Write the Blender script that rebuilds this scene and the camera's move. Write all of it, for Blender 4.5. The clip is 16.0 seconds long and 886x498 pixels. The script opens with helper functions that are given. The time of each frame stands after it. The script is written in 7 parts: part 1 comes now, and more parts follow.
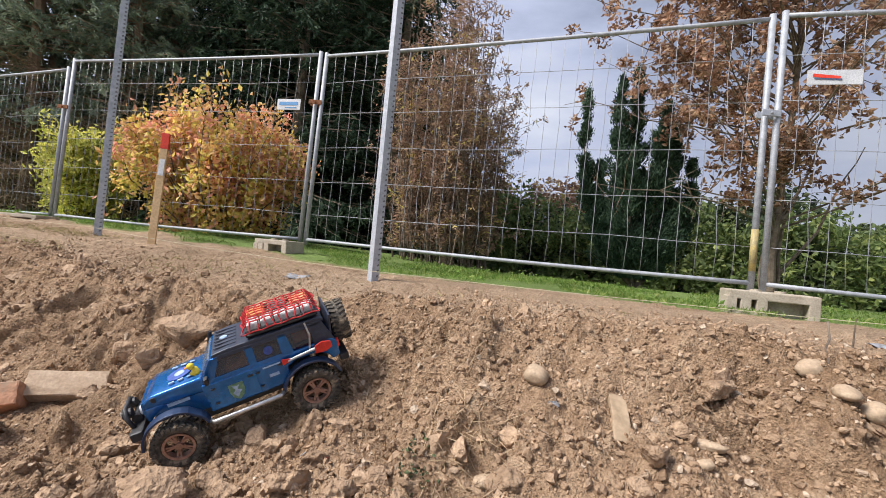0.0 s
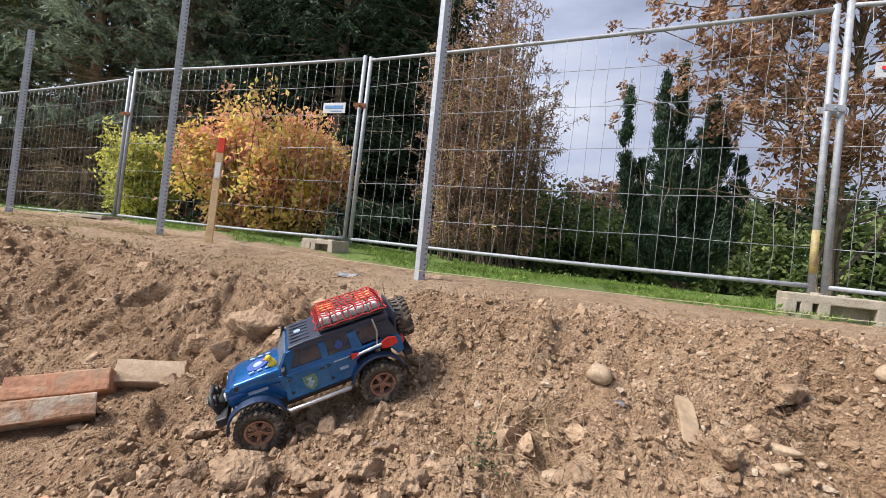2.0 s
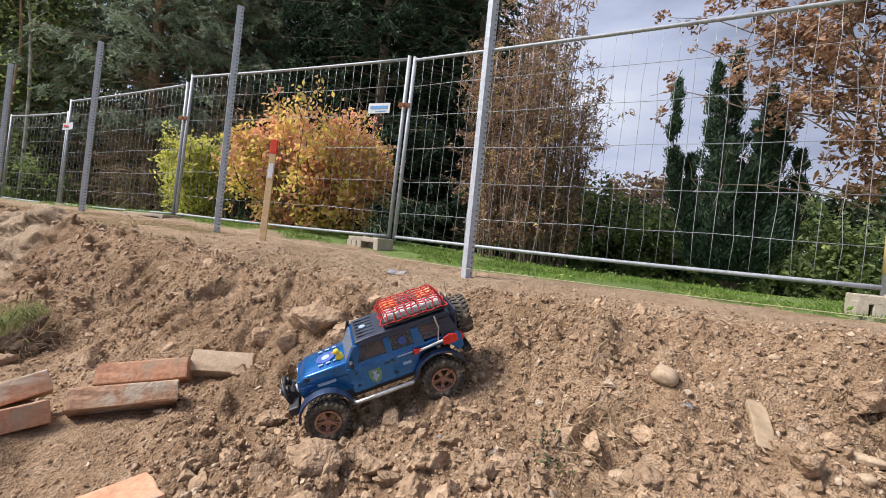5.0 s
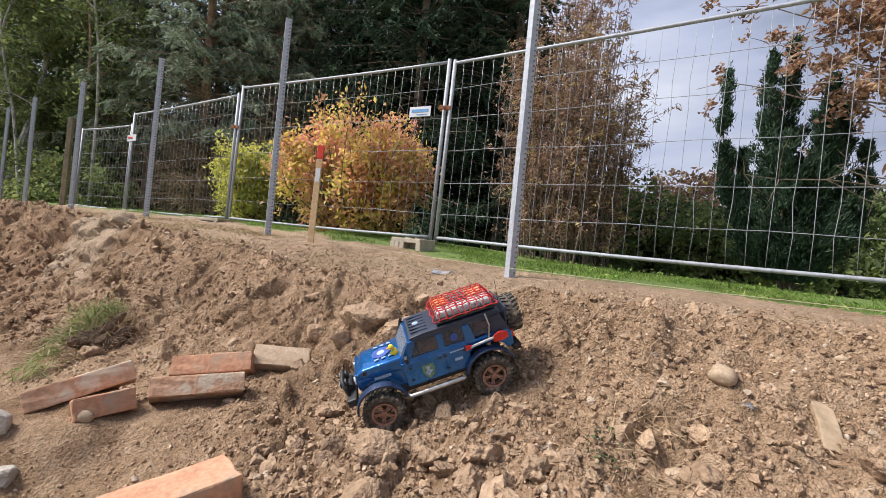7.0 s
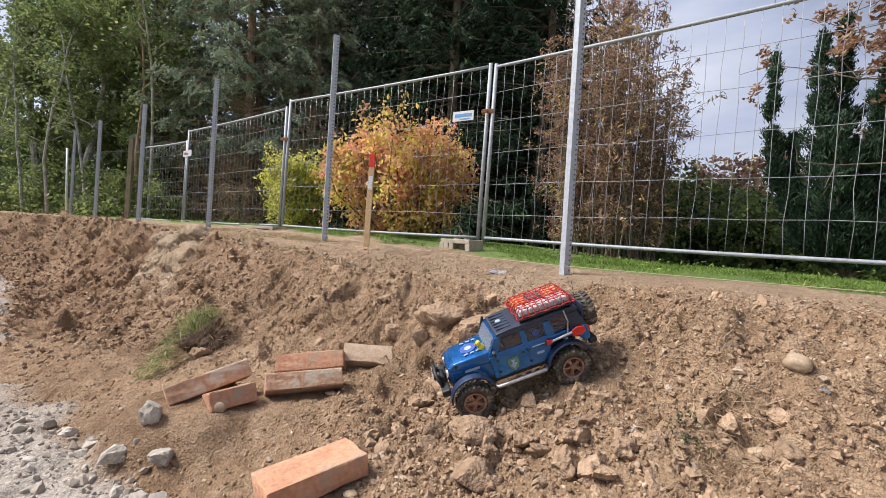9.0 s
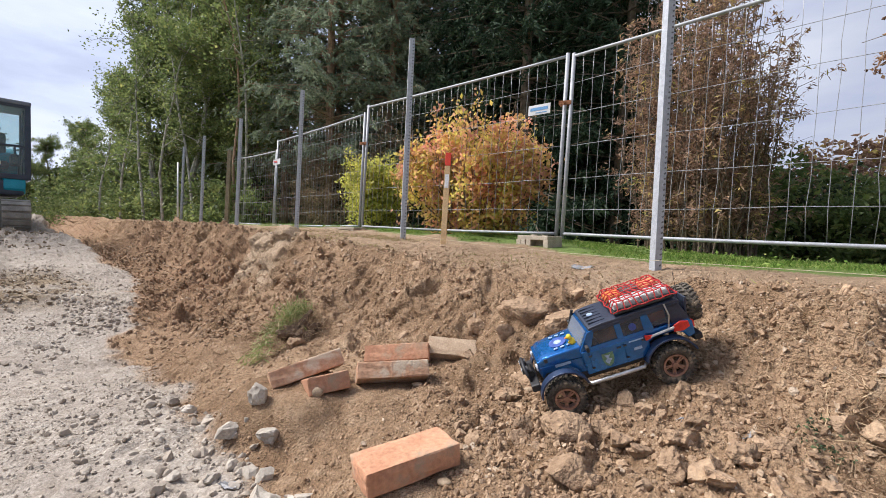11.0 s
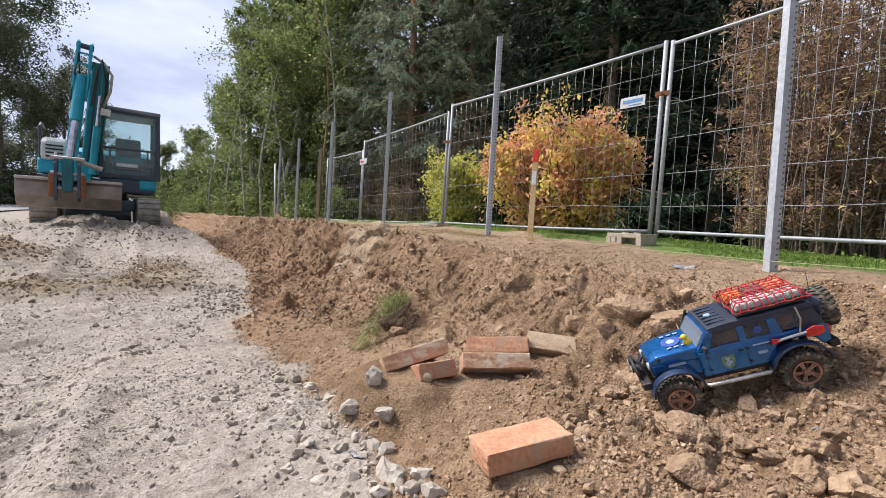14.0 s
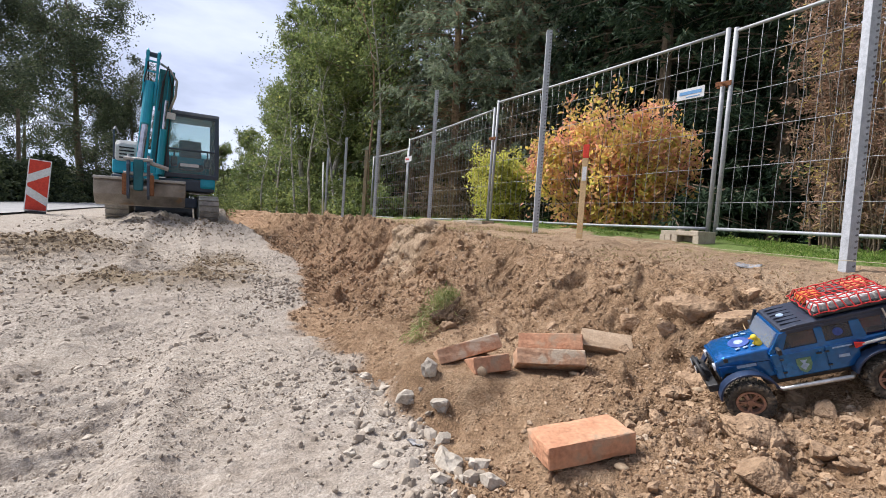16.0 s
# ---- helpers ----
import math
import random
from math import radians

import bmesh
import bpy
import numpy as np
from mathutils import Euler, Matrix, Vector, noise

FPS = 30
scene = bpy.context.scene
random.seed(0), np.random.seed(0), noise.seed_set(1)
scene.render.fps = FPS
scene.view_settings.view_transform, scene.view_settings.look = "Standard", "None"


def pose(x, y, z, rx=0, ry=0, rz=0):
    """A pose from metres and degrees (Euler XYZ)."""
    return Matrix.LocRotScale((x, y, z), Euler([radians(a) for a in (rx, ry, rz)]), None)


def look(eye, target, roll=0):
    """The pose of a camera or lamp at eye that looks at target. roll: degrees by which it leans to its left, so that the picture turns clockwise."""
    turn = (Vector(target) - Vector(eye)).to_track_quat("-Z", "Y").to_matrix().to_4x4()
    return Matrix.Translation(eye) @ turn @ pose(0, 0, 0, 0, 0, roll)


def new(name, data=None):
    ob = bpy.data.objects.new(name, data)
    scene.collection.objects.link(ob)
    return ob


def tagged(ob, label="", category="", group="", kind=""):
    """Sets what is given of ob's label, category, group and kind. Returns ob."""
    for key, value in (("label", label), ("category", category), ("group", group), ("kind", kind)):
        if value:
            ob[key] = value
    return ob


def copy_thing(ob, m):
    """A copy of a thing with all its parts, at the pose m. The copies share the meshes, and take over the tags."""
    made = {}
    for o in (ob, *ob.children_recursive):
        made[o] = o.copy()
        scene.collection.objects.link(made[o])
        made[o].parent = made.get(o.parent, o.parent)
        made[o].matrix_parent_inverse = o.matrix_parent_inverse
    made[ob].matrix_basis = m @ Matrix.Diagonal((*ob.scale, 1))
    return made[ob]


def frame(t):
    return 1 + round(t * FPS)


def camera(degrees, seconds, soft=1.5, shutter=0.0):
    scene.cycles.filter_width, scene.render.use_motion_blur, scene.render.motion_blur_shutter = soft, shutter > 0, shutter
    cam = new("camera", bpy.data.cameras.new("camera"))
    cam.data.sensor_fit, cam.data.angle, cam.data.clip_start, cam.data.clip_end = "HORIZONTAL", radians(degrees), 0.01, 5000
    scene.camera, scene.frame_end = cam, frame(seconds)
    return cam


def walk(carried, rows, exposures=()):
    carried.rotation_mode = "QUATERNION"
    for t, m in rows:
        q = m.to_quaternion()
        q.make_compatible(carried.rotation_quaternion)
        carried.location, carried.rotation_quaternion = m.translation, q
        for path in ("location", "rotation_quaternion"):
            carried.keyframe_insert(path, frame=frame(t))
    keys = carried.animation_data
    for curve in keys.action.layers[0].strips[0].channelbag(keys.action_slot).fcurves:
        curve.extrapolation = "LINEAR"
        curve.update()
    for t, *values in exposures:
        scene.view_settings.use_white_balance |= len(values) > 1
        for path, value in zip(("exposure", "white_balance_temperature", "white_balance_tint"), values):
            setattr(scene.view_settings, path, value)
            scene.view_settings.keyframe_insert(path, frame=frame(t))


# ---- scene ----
cam = camera(91.4, 16.0, soft=0.9)
LEVEL = pose(0, 0, 0.35, -1.7, 0, 0)  # sets the path upright over the gravel
PATH = [
    (0, (0.02, -0.142, 0.567), (-0.015, 1.856, 0.64), 5.1),
    (0.5, (-0.004, -0.155, 0.561), (-0.074, 1.843, 0.63), 5.2),
    (1, (-0.022, -0.161, 0.569), (-0.128, 1.835, 0.633), 5.4),
    (1.5, (-0.051, -0.175, 0.557), (-0.193, 1.819, 0.619), 5.4),
    (2, (-0.077, -0.185, 0.557), (-0.255, 1.806, 0.616), 5.5),
    (2.5, (-0.093, -0.197, 0.552), (-0.312, 1.79, 0.608), 5.5),
    (3, (-0.092, -0.2, 0.556), (-0.346, 1.783, 0.605), 5.6),
    (3.5, (-0.1, -0.207, 0.555), (-0.385, 1.773, 0.601), 5.5),
    (4, (-0.107, -0.212, 0.553), (-0.419, 1.763, 0.596), 5.6),
    (4.2, (-0.131, -0.215, 0.551), (-0.434, 1.761, 0.592), 5.7),
    (6.3, (-0.173, -0.251, 0.558), (-0.627, 1.697, 0.573), 5.7),
    (6.5, (-0.179, -0.262, 0.545), (-0.65, 1.681, 0.563), 5.6),
    (7, (-0.193, -0.272, 0.543), (-0.694, 1.664, 0.562), 5.5),
    (7.5, (-0.213, -0.289, 0.542), (-0.754, 1.637, 0.557), 5.3),
    (8, (-0.248, -0.331, 0.557), (-0.828, 1.583, 0.561), 4.8),
    (8.5, (-0.277, -0.431, 0.554), (-0.88, 1.476, 0.553), 4.2),
    (8.7, (-0.305, -0.467, 0.558), (-0.918, 1.436, 0.555), 3.9),
    (10.8, (-0.368, -0.487, 0.522), (-1.281, 1.292, 0.509), 2.9),
    (11, (-0.381, -0.484, 0.519), (-1.32, 1.282, 0.5), 2.8),
    (11.5, (-0.413, -0.518, 0.516), (-1.414, 1.214, 0.488), 2.7),
    (12, (-0.429, -0.558, 0.515), (-1.497, 1.133, 0.477), 2.7),
    (12.5, (-0.434, -0.572, 0.519), (-1.546, 1.089, 0.477), 2.8),
    (13, (-0.44, -0.59, 0.509), (-1.592, 1.045, 0.465), 3.1),
    (13.5, (-0.447, -0.605, 0.509), (-1.632, 1.005, 0.457), 3.2),
    (14, (-0.46, -0.623, 0.51), (-1.678, 0.963, 0.457), 3.4),
    (14.5, (-0.453, -0.638, 0.502), (-1.712, 0.915, 0.443), 3.6),
    (15, (-0.458, -0.649, 0.498), (-1.758, 0.87, 0.434), 3.6),
    (15.5, (-0.48, -0.676, 0.487), (-1.816, 0.811, 0.413), 3.8),
    (16, (-0.492, -0.682, 0.496), (-1.852, 0.782, 0.42), 3.7),
]
walk(cam, [(t, LEVEL @ look(eye, target, roll)) for t, eye, target, roll in PATH], exposures=[(0, 0.42), (16, 0.38)])
# ---- world, sun ----
SUN_AZ, SUN_EL = radians(199), radians(50)  # azimuth from +x, anticlockwise; height
sky_world = bpy.data.worlds.new("overcast_sky")
scene.world = sky_world
sky_world.use_nodes = True
wn, wl = sky_world.node_tree.nodes, sky_world.node_tree.links
wn.clear()
w_out, w_bg = wn.new("ShaderNodeOutputWorld"), wn.new("ShaderNodeBackground")
w_sky = wn.new("ShaderNodeTexSky")
w_sky.sky_type, w_sky.sun_disc = "NISHITA", False
w_sky.sun_elevation, w_sky.sun_rotation = SUN_EL, radians(90) - SUN_AZ
w_sky.dust_density, w_sky.air_density = 2.0, 1.0
w_tc, w_map = wn.new("ShaderNodeTexCoord"), wn.new("ShaderNodeMapping")
w_map.inputs["Scale"].default_value = (1.0, 1.0, 3.2)
w_map.inputs["Rotation"].default_value = (0.25, 0.0, 0.6)
w_noise = wn.new("ShaderNodeTexNoise")
w_noise.inputs["Scale"].default_value, w_noise.inputs["Detail"].default_value = 1.7, 7
w_noise.inputs["Roughness"].default_value = 0.52
w_ramp = wn.new("ShaderNodeValToRGB")
for i, (at, col) in enumerate(((0.36, (4.7, 5.4, 7.4, 1)), (0.50, (8.2, 9.0, 11.9, 1)), (0.66, (11.4, 12.0, 13.9, 1)))):
    el = w_ramp.color_ramp.elements[i] if i < 2 else w_ramp.color_ramp.elements.new(at)
    el.position, el.color = at, col
w_mix = wn.new("ShaderNodeMix")
w_mix.data_type = "RGBA"
w_mix.inputs["Factor"].default_value = 0.88  # cloud cover
wl.new(w_tc.outputs["Generated"], w_map.inputs["Vector"])
wl.new(w_map.outputs["Vector"], w_noise.inputs["Vector"])
wl.new(w_noise.outputs["Fac"], w_ramp.inputs["Fac"])
wl.new(w_sky.outputs["Color"], w_mix.inputs["A"])
wl.new(w_ramp.outputs["Color"], w_mix.inputs["B"])
# the cloud cover is brighter towards one side
w_dot, w_range, w_side = wn.new("ShaderNodeVectorMath"), wn.new("ShaderNodeMapRange"), wn.new("ShaderNodeMix")
w_dot.operation, w_side.data_type, w_side.blend_type = "DOT_PRODUCT", "RGBA", "MULTIPLY"
w_dot.inputs[1].default_value = (-0.86, 0.10, 0.30)
w_range.inputs["From Min"].default_value, w_range.inputs["From Max"].default_value = -0.6, 0.9
w_range.inputs["To Min"].default_value, w_range.inputs["To Max"].default_value = 0.54, 1.22
w_side.inputs["Factor"].default_value = 1.0
wl.new(w_tc.outputs["Generated"], w_dot.inputs[0])
wl.new(w_dot.outputs["Value"], w_range.inputs["Value"])
wl.new(w_mix.outputs["Result"], w_side.inputs["A"])
wl.new(w_range.outputs["Result"], w_side.inputs["B"])
wl.new(w_side.outputs["Result"], w_bg.inputs["Color"])
w_bg.inputs["Strength"].default_value = 0.065
wl.new(w_bg.outputs["Background"], w_out.inputs["Surface"])

sun_data = bpy.data.lights.new("sun", "SUN")
sun_data.energy, sun_data.angle, sun_data.color = 4.9, radians(22), (1.0, 0.955, 0.905)
sun = new("sun", sun_data)
sun_way = Vector((math.cos(SUN_AZ) * math.cos(SUN_EL), math.sin(SUN_AZ) * math.cos(SUN_EL), math.sin(SUN_EL)))
sun.matrix_world = look(sun_way * 60, (0, 0, 0))

# ---- materials ----


def material(name):
    m = bpy.data.materials.new(name)
    m.use_nodes = True
    return m, m.node_tree.nodes, m.node_tree.links, m.node_tree.nodes["Principled BSDF"]


def ramp(nodes, stops):
    r = nodes.new("ShaderNodeValToRGB")
    for i, (at, col) in enumerate(stops):
        el = r.color_ramp.elements[i] if i < 2 else r.color_ramp.elements.new(at)
        el.position, el.color = at, (*col, 1)
    return r


def noise_node(nodes, links, coord, scale, detail=4, rough=0.55):
    n = nodes.new("ShaderNodeTexNoise")
    n.inputs["Scale"].default_value, n.inputs["Detail"].default_value, n.inputs["Roughness"].default_value = scale, detail, rough
    links.new(coord, n.inputs["Vector"])
    return n


def mixed(nodes, links, fac, a, b, mode="MIX"):
    m = nodes.new("ShaderNodeMix")
    m.data_type, m.blend_type = "RGBA", mode
    for sock, v in ((m.inputs["Factor"], fac), (m.inputs["A"], a), (m.inputs["B"], b)):
        if isinstance(v, (int, float)):
            sock.default_value = v
        elif isinstance(v, tuple):
            sock.default_value = (*v, 1)
        else:
            links.new(v, sock)
    return m.outputs["Result"]


def surface(name, dark, light, scale=8.0, rough=0.7, metal=0.0, bump=0.2, grain=120.0, stain=None, stain_at=0.6, vary=0.0, depth=0.01, world_space=False):
    """A worn surface: two colours mixed by coarse noise, a fine grain, an optional stain and a bump."""
    m, nd, ln, bs = material(name)
    if world_space:
        coord = nd.new("ShaderNodeNewGeometry").outputs["Position"]
    else:
        coord = nd.new("ShaderNodeTexCoord").outputs["Object"]
    n1, n2 = noise_node(nd, ln, coord, scale), noise_node(nd, ln, coord, grain, 3)
    r = ramp(nd, ((0.32, dark), (0.68, light)))
    ln.new(n1.outputs["Fac"], r.inputs["Fac"])
    r2 = ramp(nd, ((0.3, (0.78, 0.78, 0.78)), (0.7, (1.12, 1.12, 1.12))))
    ln.new(n2.outputs["Fac"], r2.inputs["Fac"])
    col = mixed(nd, ln, 1.0, r.outputs["Color"], r2.outputs["Color"], "MULTIPLY")
    if stain:
        n3 = noise_node(nd, ln, coord, scale * 0.55, 6, 0.65)
        r3 = ramp(nd, ((stain_at, (0, 0, 0)), (stain_at + 0.09, (1, 1, 1))))
        ln.new(n3.outputs["Fac"], r3.inputs["Fac"])
        col = mixed(nd, ln, r3.outputs["Color"], col, stain)
    if vary:
        info = nd.new("ShaderNodeObjectInfo")
        rv = ramp(nd, ((0.0, (1 - vary,) * 3), (1.0, (1 + vary,) * 3)))
        ln.new(info.outputs["Random"], rv.inputs["Fac"])
        col = mixed(nd, ln, 1.0, col, rv.outputs["Color"], "MULTIPLY")
    ln.new(col, bs.inputs["Base Color"])
    bs.inputs["Metallic"].default_value = metal
    rr = nd.new("ShaderNodeMapRange")
    rr.inputs["To Min"].default_value, rr.inputs["To Max"].default_value = max(0.03, rough - 0.12), min(1.0, rough + 0.12)
    ln.new(n1.outputs["Fac"], rr.inputs["Value"])
    ln.new(rr.outputs["Result"], bs.inputs["Roughness"])
    if bump:
        b = nd.new("ShaderNodeBump")
        b.inputs["Strength"].default_value, b.inputs["Distance"].default_value = bump, depth
        ln.new(n2.outputs["Fac"], b.inputs["Height"])
        ln.new(b.outputs["Normal"], bs.inputs["Normal"])
    return m


def leaf_material(name, stops, rough=0.55, through_light=0.42, patches=0.0):
    """Leaves: each one takes its own colour from the stops, and lets some light through."""
    m, nd, ln, bs = material(name)
    geo = nd.new("ShaderNodeNewGeometry")
    r = ramp(nd, stops)
    coord = nd.new("ShaderNodeTexCoord").outputs["Object"]
    n = noise_node(nd, ln, coord, 1.4, 3)
    pn, pr, pm = noise_node(nd, ln, coord, 2.6, 3), nd.new("ShaderNodeMapRange"), nd.new("ShaderNodeMix")
    pr.inputs["From Min"].default_value, pr.inputs["From Max"].default_value = 0.34, 0.66
    ln.new(pn.outputs["Fac"], pr.inputs["Value"])
    pm.inputs["Factor"].default_value = patches  # how far whole sprays share one colour
    ln.new(geo.outputs["Random Per Island"], pm.inputs["A"])
    ln.new(pr.outputs["Result"], pm.inputs["B"])
    ln.new(pm.outputs["Result"], r.inputs["Fac"])
    r2 = ramp(nd, ((0.3, (0.62, 0.62, 0.62)), (0.7, (1.25, 1.25, 1.25))))
    ln.new(n.outputs["Fac"], r2.inputs["Fac"])
    col = mixed(nd, ln, 1.0, r.outputs["Color"], r2.outputs["Color"], "MULTIPLY")
    ln.new(col, bs.inputs["Base Color"])
    bs.inputs["Roughness"].default_value = rough
    bs.inputs["Specular IOR Level"].default_value = 0.10 if rough >= 0.6 else 0.35
    tr = nd.new("ShaderNodeBsdfTranslucent")
    ln.new(col, tr.inputs["Color"])
    mx = nd.new("ShaderNodeMixShader")
    mx.inputs["Fac"].default_value = through_light
    ln.new(bs.outputs["BSDF"], mx.inputs[1])
    ln.new(tr.outputs["BSDF"], mx.inputs[2])
    ln.new(mx.outputs["Shader"], nd["Material Output"].inputs["Surface"])
    return m


def ground_material():
    """Soil, grey gravel, grass, by three masks of the sheet."""
    m, nd, ln, bs = material("ground_soil_gravel_grass")
    pos = nd.new("ShaderNodeNewGeometry").outputs["Position"]
    n_big, n_mid, n_fine = noise_node(nd, ln, pos, 1.3, 5), noise_node(nd, ln, pos, 14, 9, 0.68), noise_node(nd, ln, pos, 95, 4, 0.7)
    soil = ramp(nd, ((0.28, (0.225, 0.140, 0.084)), (0.50, (0.380, 0.256, 0.161)), (0.72, (0.505, 0.368, 0.250))))
    ln.new(n_mid.outputs["Fac"], soil.inputs["Fac"])
    big = ramp(nd, ((0.35, (0.76, 0.72, 0.68)), (0.65, (1.14, 1.14, 1.14))))
    ln.new(n_big.outputs["Fac"], big.inputs["Fac"])
    soil_c = mixed(nd, ln, 1.0, soil.outputs["Color"], big.outputs["Color"], "MULTIPLY")
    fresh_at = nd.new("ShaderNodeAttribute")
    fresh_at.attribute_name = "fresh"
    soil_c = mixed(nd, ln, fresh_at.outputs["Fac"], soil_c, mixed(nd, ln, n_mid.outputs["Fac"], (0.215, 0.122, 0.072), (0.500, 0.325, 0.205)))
    pale_at = nd.new("ShaderNodeAttribute")
    pale_at.attribute_name = "pale"
    soil_c = mixed(nd, ln, pale_at.outputs["Fac"], soil_c, mixed(nd, ln, n_mid.outputs["Fac"], (0.44, 0.325, 0.225), (0.64, 0.505, 0.370)))
    vor = nd.new("ShaderNodeTexVoronoi")
    vor.inputs["Scale"].default_value = 105
    ln.new(pos, vor.inputs["Vector"])
    peb = ramp(nd, ((0.0, (0.25, 0.213, 0.178)), (0.5, (0.40, 0.352, 0.302)), (1.0, (0.56, 0.515, 0.46))))
    sep = nd.new("ShaderNodeSeparateColor")
    ln.new(vor.outputs["Color"], sep.inputs["Color"])
    ln.new(sep.outputs["Red"], peb.inputs["Fac"])
    dust = ramp(nd, ((0.36, (0.285, 0.240, 0.200)), (0.64, (0.44, 0.388, 0.340))))
    ln.new(n_mid.outputs["Fac"], dust.inputs["Fac"])
    dusty = ramp(nd, ((0.40, (0.40,) * 3), (0.60, (0.92,) * 3)))
    ln.new(n_big.outputs["Fac"], dusty.inputs["Fac"])
    grav = mixed(nd, ln, dusty.outputs["Color"], peb.outputs["Color"], dust.outputs["Color"])
    heap_at = nd.new("ShaderNodeAttribute")
    heap_at.attribute_name = "heap"
    grav = mixed(nd, ln, heap_at.outputs["Fac"], grav, mixed(nd, ln, n_mid.outputs["Fac"], (0.150, 0.112, 0.070), (0.37, 0.290, 0.200)))
    g_at = nd.new("ShaderNodeAttribute")
    g_at.attribute_name = "gravel"
    col = mixed(nd, ln, g_at.outputs["Fac"], soil_c, grav)
    gr_at = nd.new("ShaderNodeAttribute")
    gr_at.attribute_name = "grass"
    green = ramp(nd, ((0.3, (0.150, 0.225, 0.060)), (0.7, (0.235, 0.325, 0.100))))
    ln.new(n_mid.outputs["Fac"], green.inputs["Fac"])
    col = mixed(nd, ln, gr_at.outputs["Fac"], col, green.outputs["Color"])
    fine = ramp(nd, ((0.3, (0.58, 0.57, 0.56)), (0.7, (1.26, 1.26, 1.26))))
    ln.new(n_fine.outputs["Fac"], fine.inputs["Fac"])
    col = mixed(nd, ln, 1.0, col, fine.outputs["Color"], "MULTIPLY")
    ln.new(col, bs.inputs["Base Color"])
    bs.inputs["Roughness"].default_value = 0.95
    bs.inputs["Specular IOR Level"].default_value = 0.2
    crumb = nd.new("ShaderNodeTexVoronoi")
    crumb.inputs["Scale"].default_value = 140
    ln.new(pos, crumb.inputs["Vector"])
    add0 = nd.new("ShaderNodeMath")
    add0.operation = "MULTIPLY_ADD"
    add0.inputs[1].default_value = -0.22
    ln.new(crumb.outputs["Distance"], add0.inputs[0])
    ln.new(n_mid.outputs["Fac"], add0.inputs[2])
    add = nd.new("ShaderNodeMath")
    add.operation = "MULTIPLY_ADD"
    add.inputs[1].default_value = 0.6
    ln.new(n_fine.outputs["Fac"], add.inputs[0])
    ln.new(add0.outputs["Value"], add.inputs[2])
    b = nd.new("ShaderNodeBump")
    b.inputs["Distance"].default_value = 0.032
    firm = nd.new("ShaderNodeMapRange")  # the track is packed firm, the soil loose
    firm.inputs["To Min"].default_value, firm.inputs["To Max"].default_value = 1.0, 0.55
    ln.new(g_at.outputs["Fac"], firm.inputs["Value"])
    ln.new(firm.outputs["Result"], b.inputs["Strength"])
    ln.new(add.outputs["Value"], b.inputs["Height"])
    ln.new(b.outputs["Normal"], bs.inputs["Normal"])
    return m


def island_surface(name, stops, rough=0.9, grain=60.0, bump=0.5, depth=0.006):
    """Stones or clods joined in one mesh: each takes its own colour."""
    m, nd, ln, bs = material(name)
    geo = nd.new("ShaderNodeNewGeometry")
    r = ramp(nd, stops)
    ln.new(geo.outputs["Random Per Island"], r.inputs["Fac"])
    n = noise_node(nd, ln, geo.outputs["Position"], grain, 5, 0.65)
    r2 = ramp(nd, ((0.3, (0.70, 0.70, 0.70)), (0.7, (1.18, 1.18, 1.18))))
    ln.new(n.outputs["Fac"], r2.inputs["Fac"])
    ln.new(mixed(nd, ln, 1.0, r.outputs["Color"], r2.outputs["Color"], "MULTIPLY"), bs.inputs["Base Color"])
    bs.inputs["Roughness"].default_value = rough
    bs.inputs["Specular IOR Level"].default_value = 0.25
    b = nd.new("ShaderNodeBump")
    b.inputs["Strength"].default_value, b.inputs["Distance"].default_value = bump, depth
    ln.new(n.outputs["Fac"], b.inputs["Height"])
    ln.new(b.outputs["Normal"], bs.inputs["Normal"])
    return m


def glass_material(name, tint, rough=0.03, clear=0.6):
    m, nd, ln, bs = material(name)
    bs.inputs["Base Color"].default_value = (*tint, 1)
    bs.inputs["Roughness"].default_value = rough
    tp = nd.new("ShaderNodeBsdfTransparent")
    tp.inputs["Color"].default_value = (*(min(1, 0.35 + t) for t in tint), 1)
    mx = nd.new("ShaderNodeMixShader")
    mx.inputs["Fac"].default_value = clear
    ln.new(bs.outputs["BSDF"], mx.inputs[1])
    ln.new(tp.outputs["BSDF"], mx.inputs[2])
    ln.new(mx.outputs["Shader"], nd["Material Output"].inputs["Surface"])
    return m


M_GROUND = ground_material()
M_CLOD = island_surface("soil_clods", ((0.0, (0.255, 0.166, 0.104)), (0.5, (0.345, 0.233, 0.149)), (0.92, (0.425, 0.300, 0.200)), (1.0, (0.50, 0.40, 0.305))), 0.95, 55, 1.0, 0.014)
M_STONE = island_surface("grey_stones", ((0.0, (0.30, 0.252, 0.204)), (0.6, (0.415, 0.358, 0.298)), (1.0, (0.52, 0.465, 0.40))), 0.85, 45)
M_BIGCLOD = surface("clay_lump", (0.235, 0.150, 0.091), (0.395, 0.272, 0.174), 20, 0.95, bump=1.0, grain=55, vary=0.14, depth=0.02)
M_PEBBLE = surface("river_pebble", (0.34, 0.245, 0.160), (0.46, 0.345, 0.235), 22, 0.75, bump=0.25, grain=150, vary=0.12, depth=0.003)
M_RUBBLE = surface("broken_concrete", (0.31, 0.270, 0.225), (0.52, 0.470, 0.405), 18, 0.9, bump=0.6, grain=120, vary=0.15, depth=0.004)
M_BRICK = surface("weathered_brick", (0.41, 0.195, 0.112), (0.51, 0.285, 0.175), 11, 0.9, bump=0.8, grain=60, stain=(0.34, 0.245, 0.170), stain_at=0.56, vary=0.14, depth=0.005)
